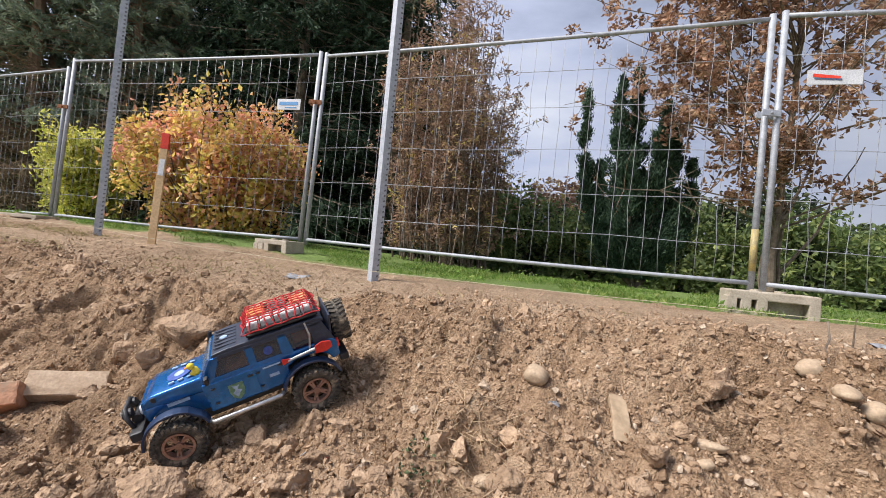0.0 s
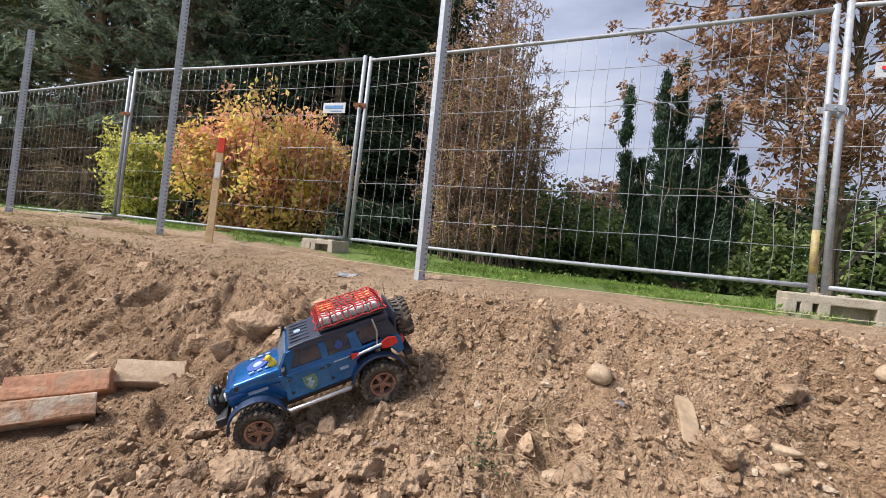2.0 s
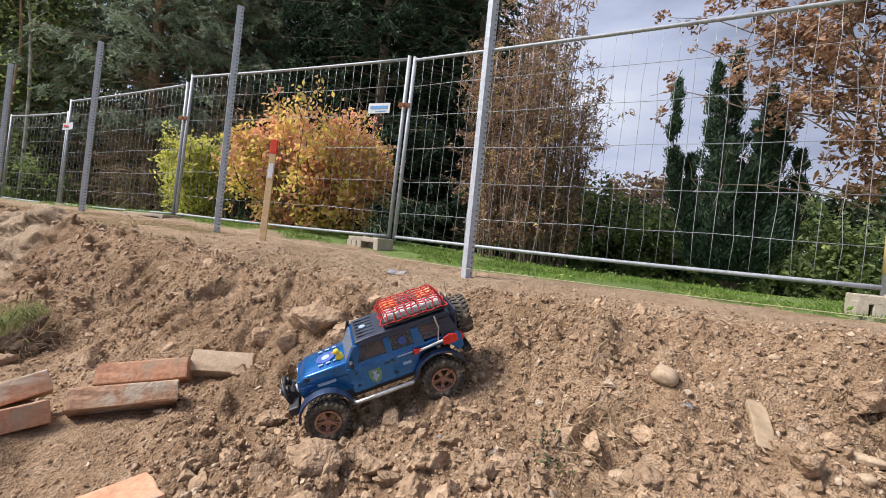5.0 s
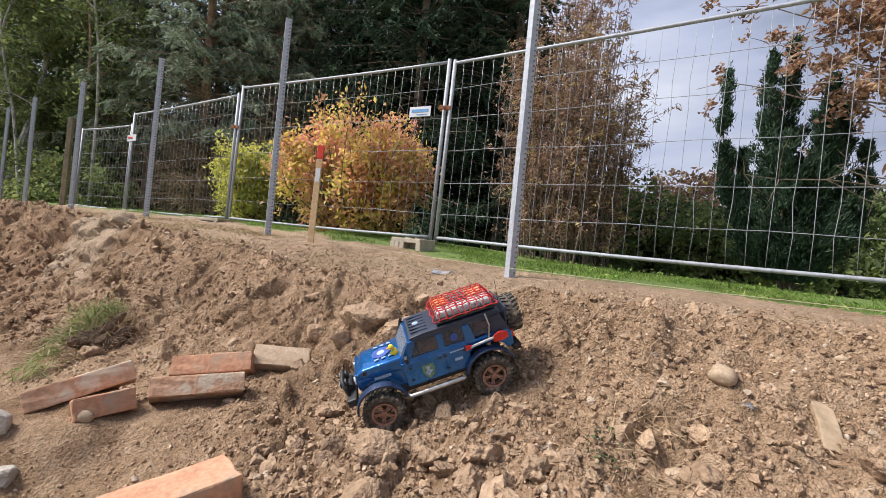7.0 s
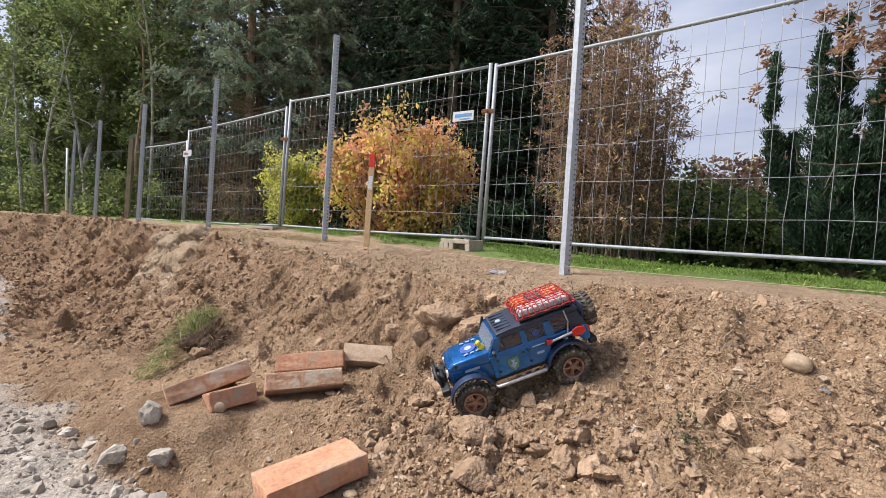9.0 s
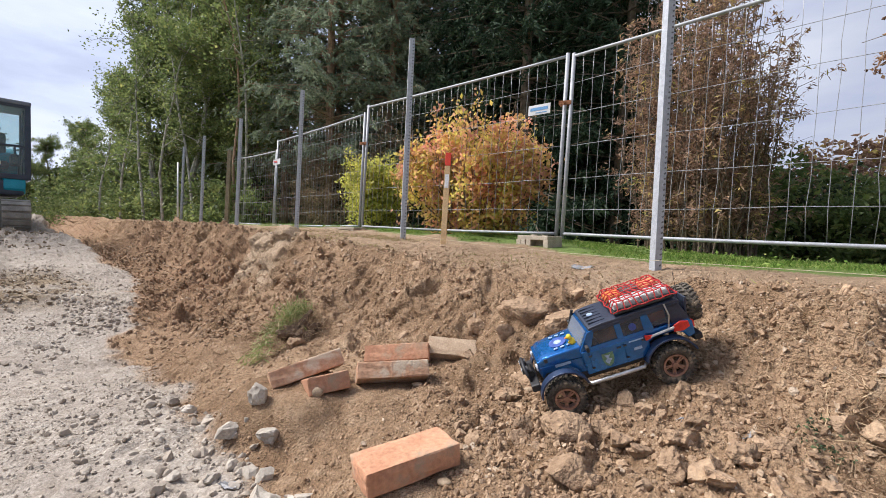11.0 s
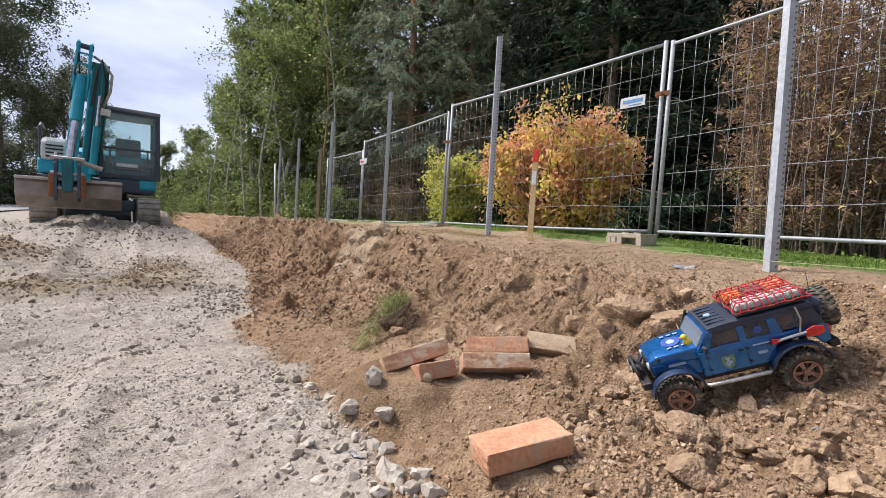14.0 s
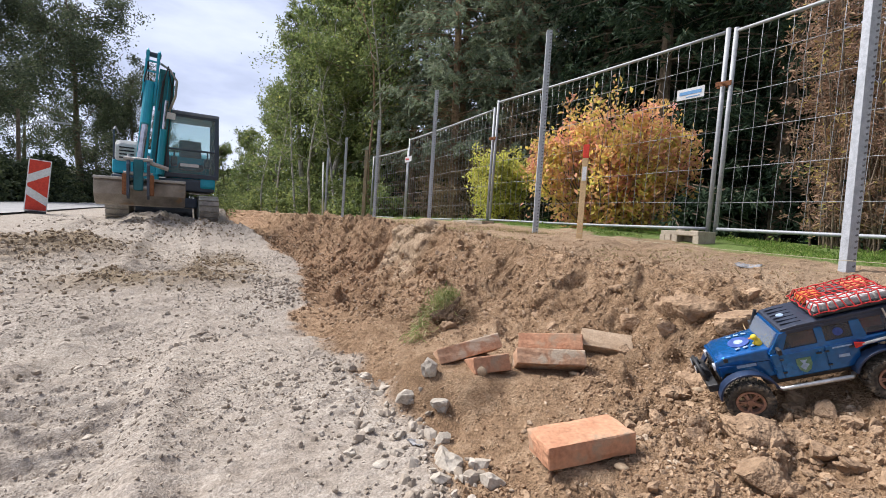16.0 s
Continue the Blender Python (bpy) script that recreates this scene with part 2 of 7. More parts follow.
M_BRICK_MORTAR = surface("brick_with_old_mortar", (0.43, 0.235, 0.140), (0.54, 0.345, 0.225), 13, 0.9, bump=0.8, grain=60, stain=(0.50, 0.40, 0.30), stain_at=0.52, vary=0.10, depth=0.005)
M_BRICK_PALE = surface("pale_brick", (0.40, 0.285, 0.19), (0.50, 0.375, 0.265), 20, 0.9, bump=0.5, grain=110, vary=0.05, depth=0.003)
M_ZINC = surface("galvanised_steel", (0.37, 0.395, 0.440), (0.50, 0.525, 0.575), 30, 0.5, 0.25, bump=0.1, grain=200, stain=(0.34, 0.355, 0.385), stain_at=0.6, depth=0.001)
M_RAIL = surface("weathered_galvanised_pipe", (0.28, 0.295, 0.325), (0.40, 0.42, 0.455), 25, 0.6, 0.25, bump=0.1, grain=150, depth=0.001)
M_WIRE = surface("galvanised_wire", (0.27, 0.28, 0.30), (0.40, 0.41, 0.435), 25, 0.5, 0.4, bump=0.0)
M_BLUESTEEL = surface("blue_painted_steel", (0.05, 0.08, 0.16), (0.12, 0.16, 0.24), 20, 0.5, 0.2, bump=0.1)
M_YELLOWPAINT = surface("yellow_paint", (0.30, 0.25, 0.13), (0.48, 0.36, 0.11), 25, 0.6)
M_RUST = surface("rusty_steel", (0.16, 0.060, 0.026), (0.34, 0.15, 0.07), 45, 0.85, 0.2, bump=0.4)
M_CONCRETE = surface("concrete", (0.33, 0.285, 0.22), (0.47, 0.41, 0.33), 10, 0.92, bump=0.5, grain=90, depth=0.004)
M_STAKE = surface("raw_spruce_wood", (0.55, 0.36, 0.18), (0.70, 0.50, 0.28), 9, 0.75, bump=0.2, grain=60, depth=0.002)
M_REDPAINT = surface("red_orange_paint", (0.62, 0.030, 0.015), (0.80, 0.065, 0.028), 20, 0.55)
M_WHITE = surface("white_plastic", (0.66, 0.67, 0.68), (0.80, 0.81, 0.82), 12, 0.45, bump=0.05)
M_SIGN = surface("dull_white_sign", (0.50, 0.51, 0.53), (0.60, 0.61, 0.63), 12, 0.5, bump=0.05)
M_SIGNBLUE = surface("blue_sign_print", (0.07, 0.22, 0.46), (0.11, 0.29, 0.54), 20, 0.5, bump=0.0)
M_BARK = surface("grey_brown_bark", (0.085, 0.062, 0.045), (0.22, 0.17, 0.125), 9, 0.95, bump=0.9, grain=26, depth=0.02)
M_PINEBARK = surface("reddish_pine_bark", (0.24, 0.150, 0.105), (0.46, 0.31, 0.22), 6, 0.95, bump=0.9, grain=20, depth=0.02)
M_BIRCH = surface("pale_birch_bark", (0.24, 0.23, 0.20), (0.52, 0.50, 0.45), 9, 0.8, bump=0.3, grain=30, stain=(0.08, 0.07, 0.06), stain_at=0.6)
M_ASPHALT = surface("grey_asphalt", (0.25, 0.25, 0.256), (0.31, 0.31, 0.316), 0.8, 0.85, bump=0.4, grain=90, world_space=True)

L_ORANGE = leaf_material("orange_autumn_leaves", ((0.0, (0.74, 0.28, 0.21)), (0.28, (0.80, 0.42, 0.29)), (0.50, (0.78, 0.51, 0.20)), (0.72, (0.72, 0.60, 0.15)), (1.0, (0.34, 0.37, 0.09))), patches=0.48, through_light=0.5)
L_YELLOW = leaf_material("yellow_green_leaves", ((0.0, (0.24, 0.31, 0.08)), (0.35, (0.54, 0.56, 0.13)), (0.7, (0.80, 0.74, 0.18)), (1.0, (0.84, 0.78, 0.28))), patches=0.3, through_light=0.5)
L_OAK = leaf_material("brown_oak_leaves", ((0.0, (0.120, 0.068, 0.050)), (0.35, (0.30, 0.165, 0.105)), (0.65, (0.52, 0.315, 0.20)), (0.9, (0.66, 0.48, 0.34)), (1.0, (0.42, 0.13, 0.08))), patches=0.35, through_light=0.5)
L_WILLOW = leaf_material("withered_willow_leaves", ((0.0, (0.185, 0.112, 0.084)), (0.45, (0.335, 0.212, 0.152)), (0.74, (0.46, 0.31, 0.20)), (0.90, (0.62, 0.51, 0.15)), (1.0, (0.33, 0.37, 0.11))), patches=0.4)
L_YEW = leaf_material("dark_evergreen_needles", ((0.0, (0.028, 0.052, 0.036)), (0.6, (0.052, 0.090, 0.056)), (1.0, (0.100, 0.150, 0.090))), 0.6, 0.12)
L_SPRUCE = leaf_material("spruce_needles", ((0.0, (0.016, 0.032, 0.021)), (0.55, (0.040, 0.068, 0.041)), (1.0, (0.105, 0.145, 0.085))), 0.7, 0.12, 0.35)
L_GREEN = leaf_material("green_leaves", ((0.0, (0.090, 0.128, 0.050)), (0.5, (0.180, 0.235, 0.085)), (0.85, (0.310, 0.350, 0.125)), (1.0, (0.50, 0.46, 0.15))), 0.5, 0.50, 0.4)
L_HEDGE = leaf_material("hedge_leaves", ((0.0, (0.070, 0.105, 0.040)), (0.5, (0.150, 0.205, 0.070)), (1.0, (0.34, 0.37, 0.12))), 0.55, 0.42, 0.5)
L_TREE = leaf_material("grey_green_tree_leaves", ((0.0, (0.050, 0.066, 0.046)), (0.55, (0.098, 0.120, 0.076)), (1.0, (0.20, 0.215, 0.12))), 0.55, 0.45, 0.4)
# spruce needles again, lightened in colour so that these trees look lit
L_SPRUCE_LIT = leaf_material("lit_spruce_sprays", ((0.0, (0.155, 0.210, 0.155)), (0.5, (0.310, 0.370, 0.260)), (1.0, (0.48, 0.52, 0.39))), 0.65, 0.25, 0.4)
L_DARKGREEN = leaf_material("dark_summer_leaves", ((0.0, (0.040, 0.056, 0.034)), (0.6, (0.072, 0.096, 0.052)), (1.0, (0.13, 0.15, 0.07))), 0.6, 0.25)
L_GRASS = leaf_material("grass_blades", ((0.0, (0.10, 0.185, 0.035)), (0.6, (0.19, 0.30, 0.065)), (1.0, (0.34, 0.38, 0.13))), 0.6, 0.3)
L_DRY = leaf_material("dry_roots", ((0.0, (0.20, 0.135, 0.085)), (1.0, (0.46, 0.35, 0.23))), 0.8, 0.1)

# ---- helpers for meshes ----


def mesh_object(name, verts, faces, mat, parent=None, smooth=False):
    me = bpy.data.meshes.new(name)
    me.from_pydata([tuple(v) for v in verts], [], [tuple(f) for f in faces])
    me.materials.append(mat)
    if smooth:
        me.polygons.foreach_set("use_smooth", [True] * len(me.polygons))
    ob = new(name, me)
    ob.parent = parent
    return ob


def array_object(name, verts, faces, mat, parent=None, smooth=False):
    """From numpy arrays; all faces have the same number of corners."""
    me = bpy.data.meshes.new(name)
    n, k = faces.shape
    me.vertices.add(len(verts))
    me.vertices.foreach_set("co", np.asarray(verts, dtype=np.float32).ravel())
    me.loops.add(n * k)
    me.loops.foreach_set("vertex_index", np.asarray(faces, dtype=np.int32).ravel())
    me.polygons.add(n)
    me.polygons.foreach_set("loop_start", np.arange(0, n * k, k, dtype=np.int32))
    me.polygons.foreach_set("use_smooth", np.full(n, smooth))
    me.update(calc_edges=True)
    me.materials.append(mat)
    ob = new(name, me)
    ob.parent = parent
    return ob


def part(name, bm, mat, parent, label="", smooth=False):
    me = bpy.data.meshes.new(name)
    bm.normal_update()
    bm.to_mesh(me)
    bm.free()
    me.materials.append(mat)
    if smooth:
        me.polygons.foreach_set("use_smooth", [True] * len(me.polygons))
    ob = new(name, me)
    ob.parent = parent
    if label:
        ob["label"] = label
    return ob


def thing(name, m, label, category, group="", kind=""):
    e = new(name)
    e.matrix_world = m
    return tagged(e, label, category, group, kind)


def add_box(bm, size, m=None, bevel=0.0):
    """A box of that size about the origin of m, its edges rounded."""
    m = m or Matrix()
    made = bmesh.ops.create_cube(bm, size=1.0, matrix=m @ Matrix.Diagonal((*size, 1)))
    if bevel:
        edges = list({e for v in made["verts"] for e in v.link_edges})
        bmesh.ops.bevel(bm, geom=edges, offset=bevel, segments=2, affect="EDGES", profile=0.6)
    return bm


def box(size, m=None, bevel=0.0):
    return add_box(bmesh.new(), size, m, bevel)


def add_tube(bm, points, radius, sides=8, end_radius=None, caps=True):
    """A round bar along the points; radius may taper to end_radius."""
    pts = [Vector(p) for p in points]
    rings = []
    n = len(pts)
    side = None
    for i, p in enumerate(pts):
        way = (pts[min(i + 1, n - 1)] - pts[max(i - 1, 0)]).normalized()
        if side is None:
            side = way.orthogonal().normalized()
        side = (side - way * side.dot(way)).normalized()
        up = way.cross(side)
        r = radius if end_radius is None else radius + (end_radius - radius) * i / (n - 1)
        rings.append([bm.verts.new(p + side * (r * math.cos(2 * math.pi * k / sides)) + up * (r * math.sin(2 * math.pi * k / sides))) for k in range(sides)])
    for a, b in zip(rings, rings[1:]):
        for k in range(sides):
            bm.faces.new((a[k], a[(k + 1) % sides], b[(k + 1) % sides], b[k]))
    if caps:
        bm.faces.new(rings[0][::-1])
        bm.faces.new(rings[-1])
    return bm


def tube(points, radius, sides=8, end_radius=None):
    return add_tube(bmesh.new(), points, radius, sides, end_radius)


def add_prism(bm, outline, width, m=None, bevel=0.0):
    """The outline (x, z) drawn out to that width along y, both ways from the middle."""
    m = m or Matrix()
    a = [bm.verts.new(m @ Vector((x, -width / 2, z))) for x, z in outline]
    b = [bm.verts.new(m @ Vector((x, width / 2, z))) for x, z in outline]
    n = len(outline)
    faces = [bm.faces.new(a), bm.faces.new(b[::-1])]
    for i in range(n):
        faces.append(bm.faces.new((a[(i + 1) % n], a[i], b[i], b[(i + 1) % n])))
    bmesh.ops.recalc_face_normals(bm, faces=faces)
    if bevel:
        edges = list({e for f in faces for e in f.edges})
        bmesh.ops.bevel(bm, geom=edges, offset=bevel, segments=2, affect="EDGES", profile=0.6)
    return bm


def prism(outline, width, m=None, bevel=0.0):
    return add_prism(bmesh.new(), outline, width, m, bevel)


def rand_turns(rng, n):
    """n random turns as matrices (n, 3, 3)."""
    q = rng.normal(size=(n, 4))
    q /= np.linalg.norm(q, axis=1)[:, None]
    w, x, y, z = q.T
    return np.stack([1 - 2 * (y * y + z * z), 2 * (x * y - z * w), 2 * (x * z + y * w), 2 * (x * y + z * w), 1 - 2 * (x * x + z * z), 2 * (y * z - x * w),
                     2 * (x * z - y * w), 2 * (y * z + x * w), 1 - 2 * (x * x + y * y)], axis=1).reshape(n, 3, 3)


def rock_shape(seed, level, rugged=0.28, squash=(1, 1, 0.7), cut=0):
    """Verts and faces of one stone of about radius 1."""
    bm = bmesh.new()
    bmesh.ops.create_icosphere(bm, subdivisions=level, radius=1)
    off = Vector((seed * 7.13, seed * 3.7, seed * 1.9))
    rng = np.random.default_rng(seed + 50)
    planes = [(Vector(rng.normal(size=3)).normalized(), rng.uniform(0.42, 0.80)) for _ in range(cut)]
    for v in bm.verts:
        d = 1 + rugged * 1.6 * (noise.noise(v.co * 1.1 + off)) + rugged * 0.9 * noise.noise(v.co * 2.6 + off) + rugged * 0.55 * noise.noise(v.co * 6 + off) + rugged * 0.35 * abs(noise.noise(v.co * 12 + off))
        co = v.co * d
        for nrm, dist in planes:
            over = co.dot(nrm) - dist
            if over > 0:
                co = co - nrm * over * 0.92
        v.co = Vector((co.x * squash[0], co.y * squash[1], co.z * squash[2]))
    vs = np.array([v.co[:] for v in bm.verts])
    fs = np.array([[v.index for v in f.verts] for f in bm.faces])
    bm.free()
    return vs, fs


def scattered(shapes, places, sizes, rng, upright=False):
    """Copies of the shapes, one at each place, joined in arrays."""
    V, F, base = [], [], 0
    turns = rand_turns(rng, len(places))
    for i, (p, s) in enumerate(zip(places, sizes)):
        vs, fs = shapes[i % len(shapes)]
        if upright:
            a = rng.uniform(0, 6.283)
            r = np.array([[math.cos(a), -math.sin(a), 0], [math.sin(a), math.cos(a), 0], [0, 0, 1]])
        else:
            r = turns[i]
        V.append(vs @ r.T * s + p)
        F.append(fs + base)
        base += len(vs)
    return np.concatenate(V), np.concatenate(F)


def leaves(rng, centres, length, width, droop=0.0, spread=1.0, facing=None):
    """A bent rhombic leaf (4 corners and a fold) at each centre. Returns verts and quads."""
    n = len(centres)
    r = rand_turns(rng, n)
    a, b = r[:, :, 0].copy(), r[:, :, 1]
    if droop:
        a[:, 2] = a[:, 2] * (1 - droop) - droop
        a /= np.linalg.norm(a, axis=1)[:, None]
        b = np.cross(a, r[:, :, 2])
        b /= np.linalg.norm(b, axis=1)[:, None] + 1e-9
    c = np.cross(a, b)
    ln = (length * rng.uniform(0.6, 1.25, n))[:, None]
    wd = (width * rng.uniform(0.6, 1.25, n))[:, None]
    v = np.stack([centres - a * ln / 2, centres + b * wd / 2 + c * wd * 0.2, centres + a * ln / 2, centres - b * wd / 2 + c * wd * 0.2], axis=1).reshape(-1, 3)
    return v, np.arange(4 * n).reshape(n, 4)


def sprays(rng, centres, ways, length, width):
    """A slim folded leaf or needle spray at each centre, lying along its way."""
    n = len(centres)
    a = ways / (np.linalg.norm(ways, axis=1)[:, None] + 1e-9)
    b = np.cross(a, rng.normal(size=(n, 3)))
    b /= np.linalg.norm(b, axis=1)[:, None] + 1e-9
    c = np.cross(a, b)
    ln = (length * rng.uniform(0.6, 1.25, n))[:, None]
    wd = (width * rng.uniform(0.6, 1.25, n))[:, None]
    v = np.stack([centres - a * ln / 2, centres + b * wd / 2 + c * wd * 0.25 - a * ln * 0.1, centres + a * ln / 2, centres - b * wd / 2 + c * wd * 0.25 - a * ln * 0.1], axis=1).reshape(-1, 3)
    return v, np.arange(4 * n).reshape(n, 4)


# ---- the lie of the land: u runs along the row of posts, s from it towards the gravel ----
U0, UX, UY = Vector((-3.07, 3.56)), Vector((0.957, -0.290)), Vector((-0.290, -0.957))


def plan(u, s):
    return U0.x + UX.x * u + UY.x * s, U0.y + UX.y * u + UY.y * s


def along(x, y):
    dx, dy = x - U0.x, y - U0.y
    return UX.x * dx + UX.y * dy, UY.x * dx + UY.y * dy


def smooth01(x):
    x = np.clip(x, 0, 1)
    return x * x * (3 - 2 * x)


def wave(x, y, seed, k):
    """Cheap smooth noise from -1 to 1, in numpy: a value lattice."""
    x, y = np.asarray(x, float) * k + seed * 17.31, np.asarray(y, float) * k + seed * 9.77
    ix, iy = np.floor(x), np.floor(y)
    fx, fy = x - ix, y - iy
    fx, fy = fx * fx * fx * (fx * (fx * 6 - 15) + 10), fy * fy * fy * (fy * (fy * 6 - 15) + 10)

    def h(i, j):
        v = np.sin(i * 127.1 + j * 311.7 + seed * 74.7) * 43758.5453
        return 2 * (v - np.floor(v)) - 1
    return (h(ix, iy) * (1 - fx) + h(ix + 1, iy) * fx) * (1 - fy) + (h(ix, iy + 1) * (1 - fx) + h(ix + 1, iy + 1) * fx) * fy


def billows(u, s, seed, octaves):
    """Rounded lumps with sharp creases between them, their outlines torn."""
    wu, ws = u + 0.05 * wave(u, s, seed, 7) + 0.02 * wave(u, s, seed + 1, 19), s + 0.05 * wave(u, s, seed + 2, 7) + 0.02 * wave(u, s, seed + 3, 19)
    return sum(a * (np.abs(wave(wu * 0.8 + ws * 0.6, ws * 0.8 - wu * 0.6, seed + 4 + i, k)) - 0.35) for i, (k, a) in enumerate(octaves))


def clods(u, s, seed, k, fill):
    """Clods bedded in the soil: torn domes of uneven size, one to a cell, with sharp creases where they meet."""
    x = u * k + 0.35 * wave(u, s, seed + 1, k * 1.7)
    y = s * k + 0.35 * wave(u, s, seed + 2, k * 1.7)
    ix, iy = np.floor(x), np.floor(y)
    best = np.zeros_like(x)

    def h(i, j, n):
        v = np.sin(i * 127.1 + j * 311.7 + (seed + n) * 74.7) * 43758.5453
        return v - np.floor(v)
    for di in (-1, 0, 1):
        for dj in (-1, 0, 1):
            ci, cj = ix + di, iy + dj
            r = 0.25 + 0.60 * h(ci, cj, 3) ** 2
            d = np.hypot(x - ci - h(ci, cj, 1), y - cj - h(ci, cj, 2)) / r
            lump_ = r * np.sqrt(np.clip(1 - d * d, 0, 1)) * (h(ci, cj, 4) < fill)
            best = np.maximum(best, np.minimum(lump_, 0.75 * r))
    return best / k


def gravel_edge(u):
    return np.interp(u, (-30, -9, -6, -2.4, 0, 2.3, 3.5, 8), (2.6, 2.5, 2.3, 2.0, 2.5, 2.5, 2.85, 3.2))


BEDS = ((2.784, 2.239, 0.15, 0.166), (1.945, 2.27, 0.22, 0.226), (2.122, 1.780, 0.15, 0.215), (2.262, 1.960, 0.17, 0.224), (2.149, 2.210, 0.15, 0.226), (1.92, 2.11, 0.10, 0.226), (2.04, 2.12, 0.10, 0.255), (2.273, 1.545, 0.13, 0.268),
        (3.001, 1.648, 0.075, 0.252), (3.277, 1.415, 0.075, 0.395), (2.862, 1.507, 0.075, 0.290), (3.138, 1.274, 0.075, 0.433))


def heap_mask(u, s):
    """Brown stony spoil tipped on the track."""
    heap = np.exp(-((u + 3.2) / 0.70) ** 2 - ((s - 4.75) / 0.65) ** 2) + np.exp(-((u + 1.50) / 0.34) ** 2 - ((s - 3.45 - 0.3 * (u + 1.5)) / 0.75) ** 2) + 0.9 * np.exp(-((u + 2.4) / 0.55) ** 2 - ((s - 2.95) / 0.38) ** 2)
    return np.clip(heap * (1.35 + 0.9 * wave(u, s, 35, 4) + 0.6 * wave(u, s, 49, 11)), 0, 1)


def land(u, s, fine=True):
    """Height of the ground, and masks of gravel, grass and pale clay."""
    u, s = np.asarray(u, float), np.asarray(s, float)
    top = np.interp(u, (-40, -12, -4.4, -2.4, 0, 2.5, 4.3, 9, 40), (1.3, 0.95, 0.86, 0.86, 0.80, 0.69, 0.71, 0.72, 0.6))
    top = top + 0.07 * smooth01(-s / 1.1) * np.interp(u, (1, 4.5), (1, -0.4)) - 0.42 * smooth01((-s - 2.0) / 12) * np.interp(u, (-6, 2), (0, 1))
    top = top - 0.085 * smooth01((s - 0.15) / 0.7) * np.interp(u, (-0.8, 0.8, 2.9, 3.4), (0.3, 1, 1, 0))
    edge = np.interp(u, (-12, -2, 0, 0.9, 1.8, 2.5, 3.3, 4.1, 4.6, 9), (1.35, 1.08, 1.06, 0.95, 0.95, 1.00, 0.97, 1.1, 1.05, 1.15))
    toe = np.interp(u, (-12, -6, -2.4, 0, 1, 2, 3, 4, 8), (2.15, 2.0, 1.8, 2.1, 2.0, 1.95, 2.0, 2.2, 2.4))
    base = np.interp(u, (-12, -6, -2.4, -0.5, 1, 2.4, 4, 8), (0.5, 0.32, 0.03, -0.05, 0.15, 0.18, 0.20, 0.16))
    if fine:
        edge = edge + 0.07 * wave(u, u * 0, 3, 1.9) + 0.035 * wave(u, u * 0, 4, 6.1)
        toe = toe + 0.10 * wave(u, u * 0, 5, 1.7)
    k = np.clip((s - edge) / (toe - edge), 0, 1)
    steep = np.interp(u, (-3, 0.0, 1.0, 9), (3.4, 2.6, 1.85, 1.9))
    bank = top - (top - base) * (1 - (1 - k) ** steep) * smooth01((s - edge + 0.10) / 0.22)
    ramp_z = np.interp(u, (-60, -16, -7, -2.4, -0.8, 0.3, 1.2, 3, 8), (1.5, 0.80, 0.60, 0.22, 0.10, -0.05, 0.02, 0.06, 0.05))
    ramp_z = ramp_z + 0.05 * smooth01((s - 3.2) / 2) * np.interp(u, (-2, 1), (1, 0))
    g_edge = gravel_edge(u)
    mix = smooth01((s - toe) / np.maximum(g_edge - toe, 0.05))
    z = np.where(s < toe, bank, base * (1 - mix) + ramp_z * mix)
    gravel = smooth01((s - g_edge + 0.10 * wave(u, s, 11, 3.1) + 0.06 * wave(u, s, 12, 9)) / 0.16 + 0.5)
    grass = smooth01((-s - 0.52 + 0.22 * wave(u, s, 13, 1.6) + 0.10 * wave(u, s, 14, 5)) / 0.25) * (s > -60)
    grass = np.maximum(grass, smooth01((s - 12.5) / 0.3))
    pale = smooth01((0.24 - np.abs(s - edge - 0.10) + 0.16 * wave(u, s, 15, 5)) / 0.16) * smooth01((0.75 - np.abs(u + 0.6) + 0.3 * wave(u, s, 16, 3)) / 0.3) * 0.75
    pale = np.maximum(pale, 0.32 * smooth01((edge - 0.05 - s) / 0.3) * (1 + 0.5 * wave(u, s, 17, 3)))
    if fine:
        soilish = (1 - gravel) * (1 - grass)
        above = np.interp(u, (2.9, 3.6), (0.50, 0.22))  # how far the torn ground reaches above the edge
        slope = smooth01((s - edge + above) / (above + 0.12)) * smooth01((toe + 0.35 - s) / 0.5)
        rough = 0.45 + 0.75 * smooth01(0.5 + 0.9 * wave(u, s, 29, 3.3))
        calm = 1 - 0.6 * sum(np.exp(-((u - bu_) / 0.30) ** 2 - ((s - bs2) / 0.26) ** 2) for bu_, bs2 in ((1.80, 2.03), (2.05, 1.86), (3.0, 1.56)))
        torn = 1 + 0.20 * smooth01((3.0 - u) / 0.4) * smooth01((1.62 - s) / 0.25)
        lump = 0.045 * wave(u, s, 21, 3.0) + 0.026 * wave(u, s, 22, 7.5) + 0.016 + rough * torn * billows(u, s, 40, ((5, 0.040), (9, 0.036), (19, 0.022), (38, 0.010)))
        far_lump = 0.05 * wave(u, s, 21, 3.0) + 0.02 + 0.9 * rough * billows(u * 0.75, s, 50, ((5, 0.085), (10, 0.045), (20, 0.020)))
        drift = smooth01(0.45 + 1.2 * wave(u, s, 44, 3.4))
        floor_ = smooth01((2.75 - u) / 0.3) * smooth01((s - 1.62) / 0.2)
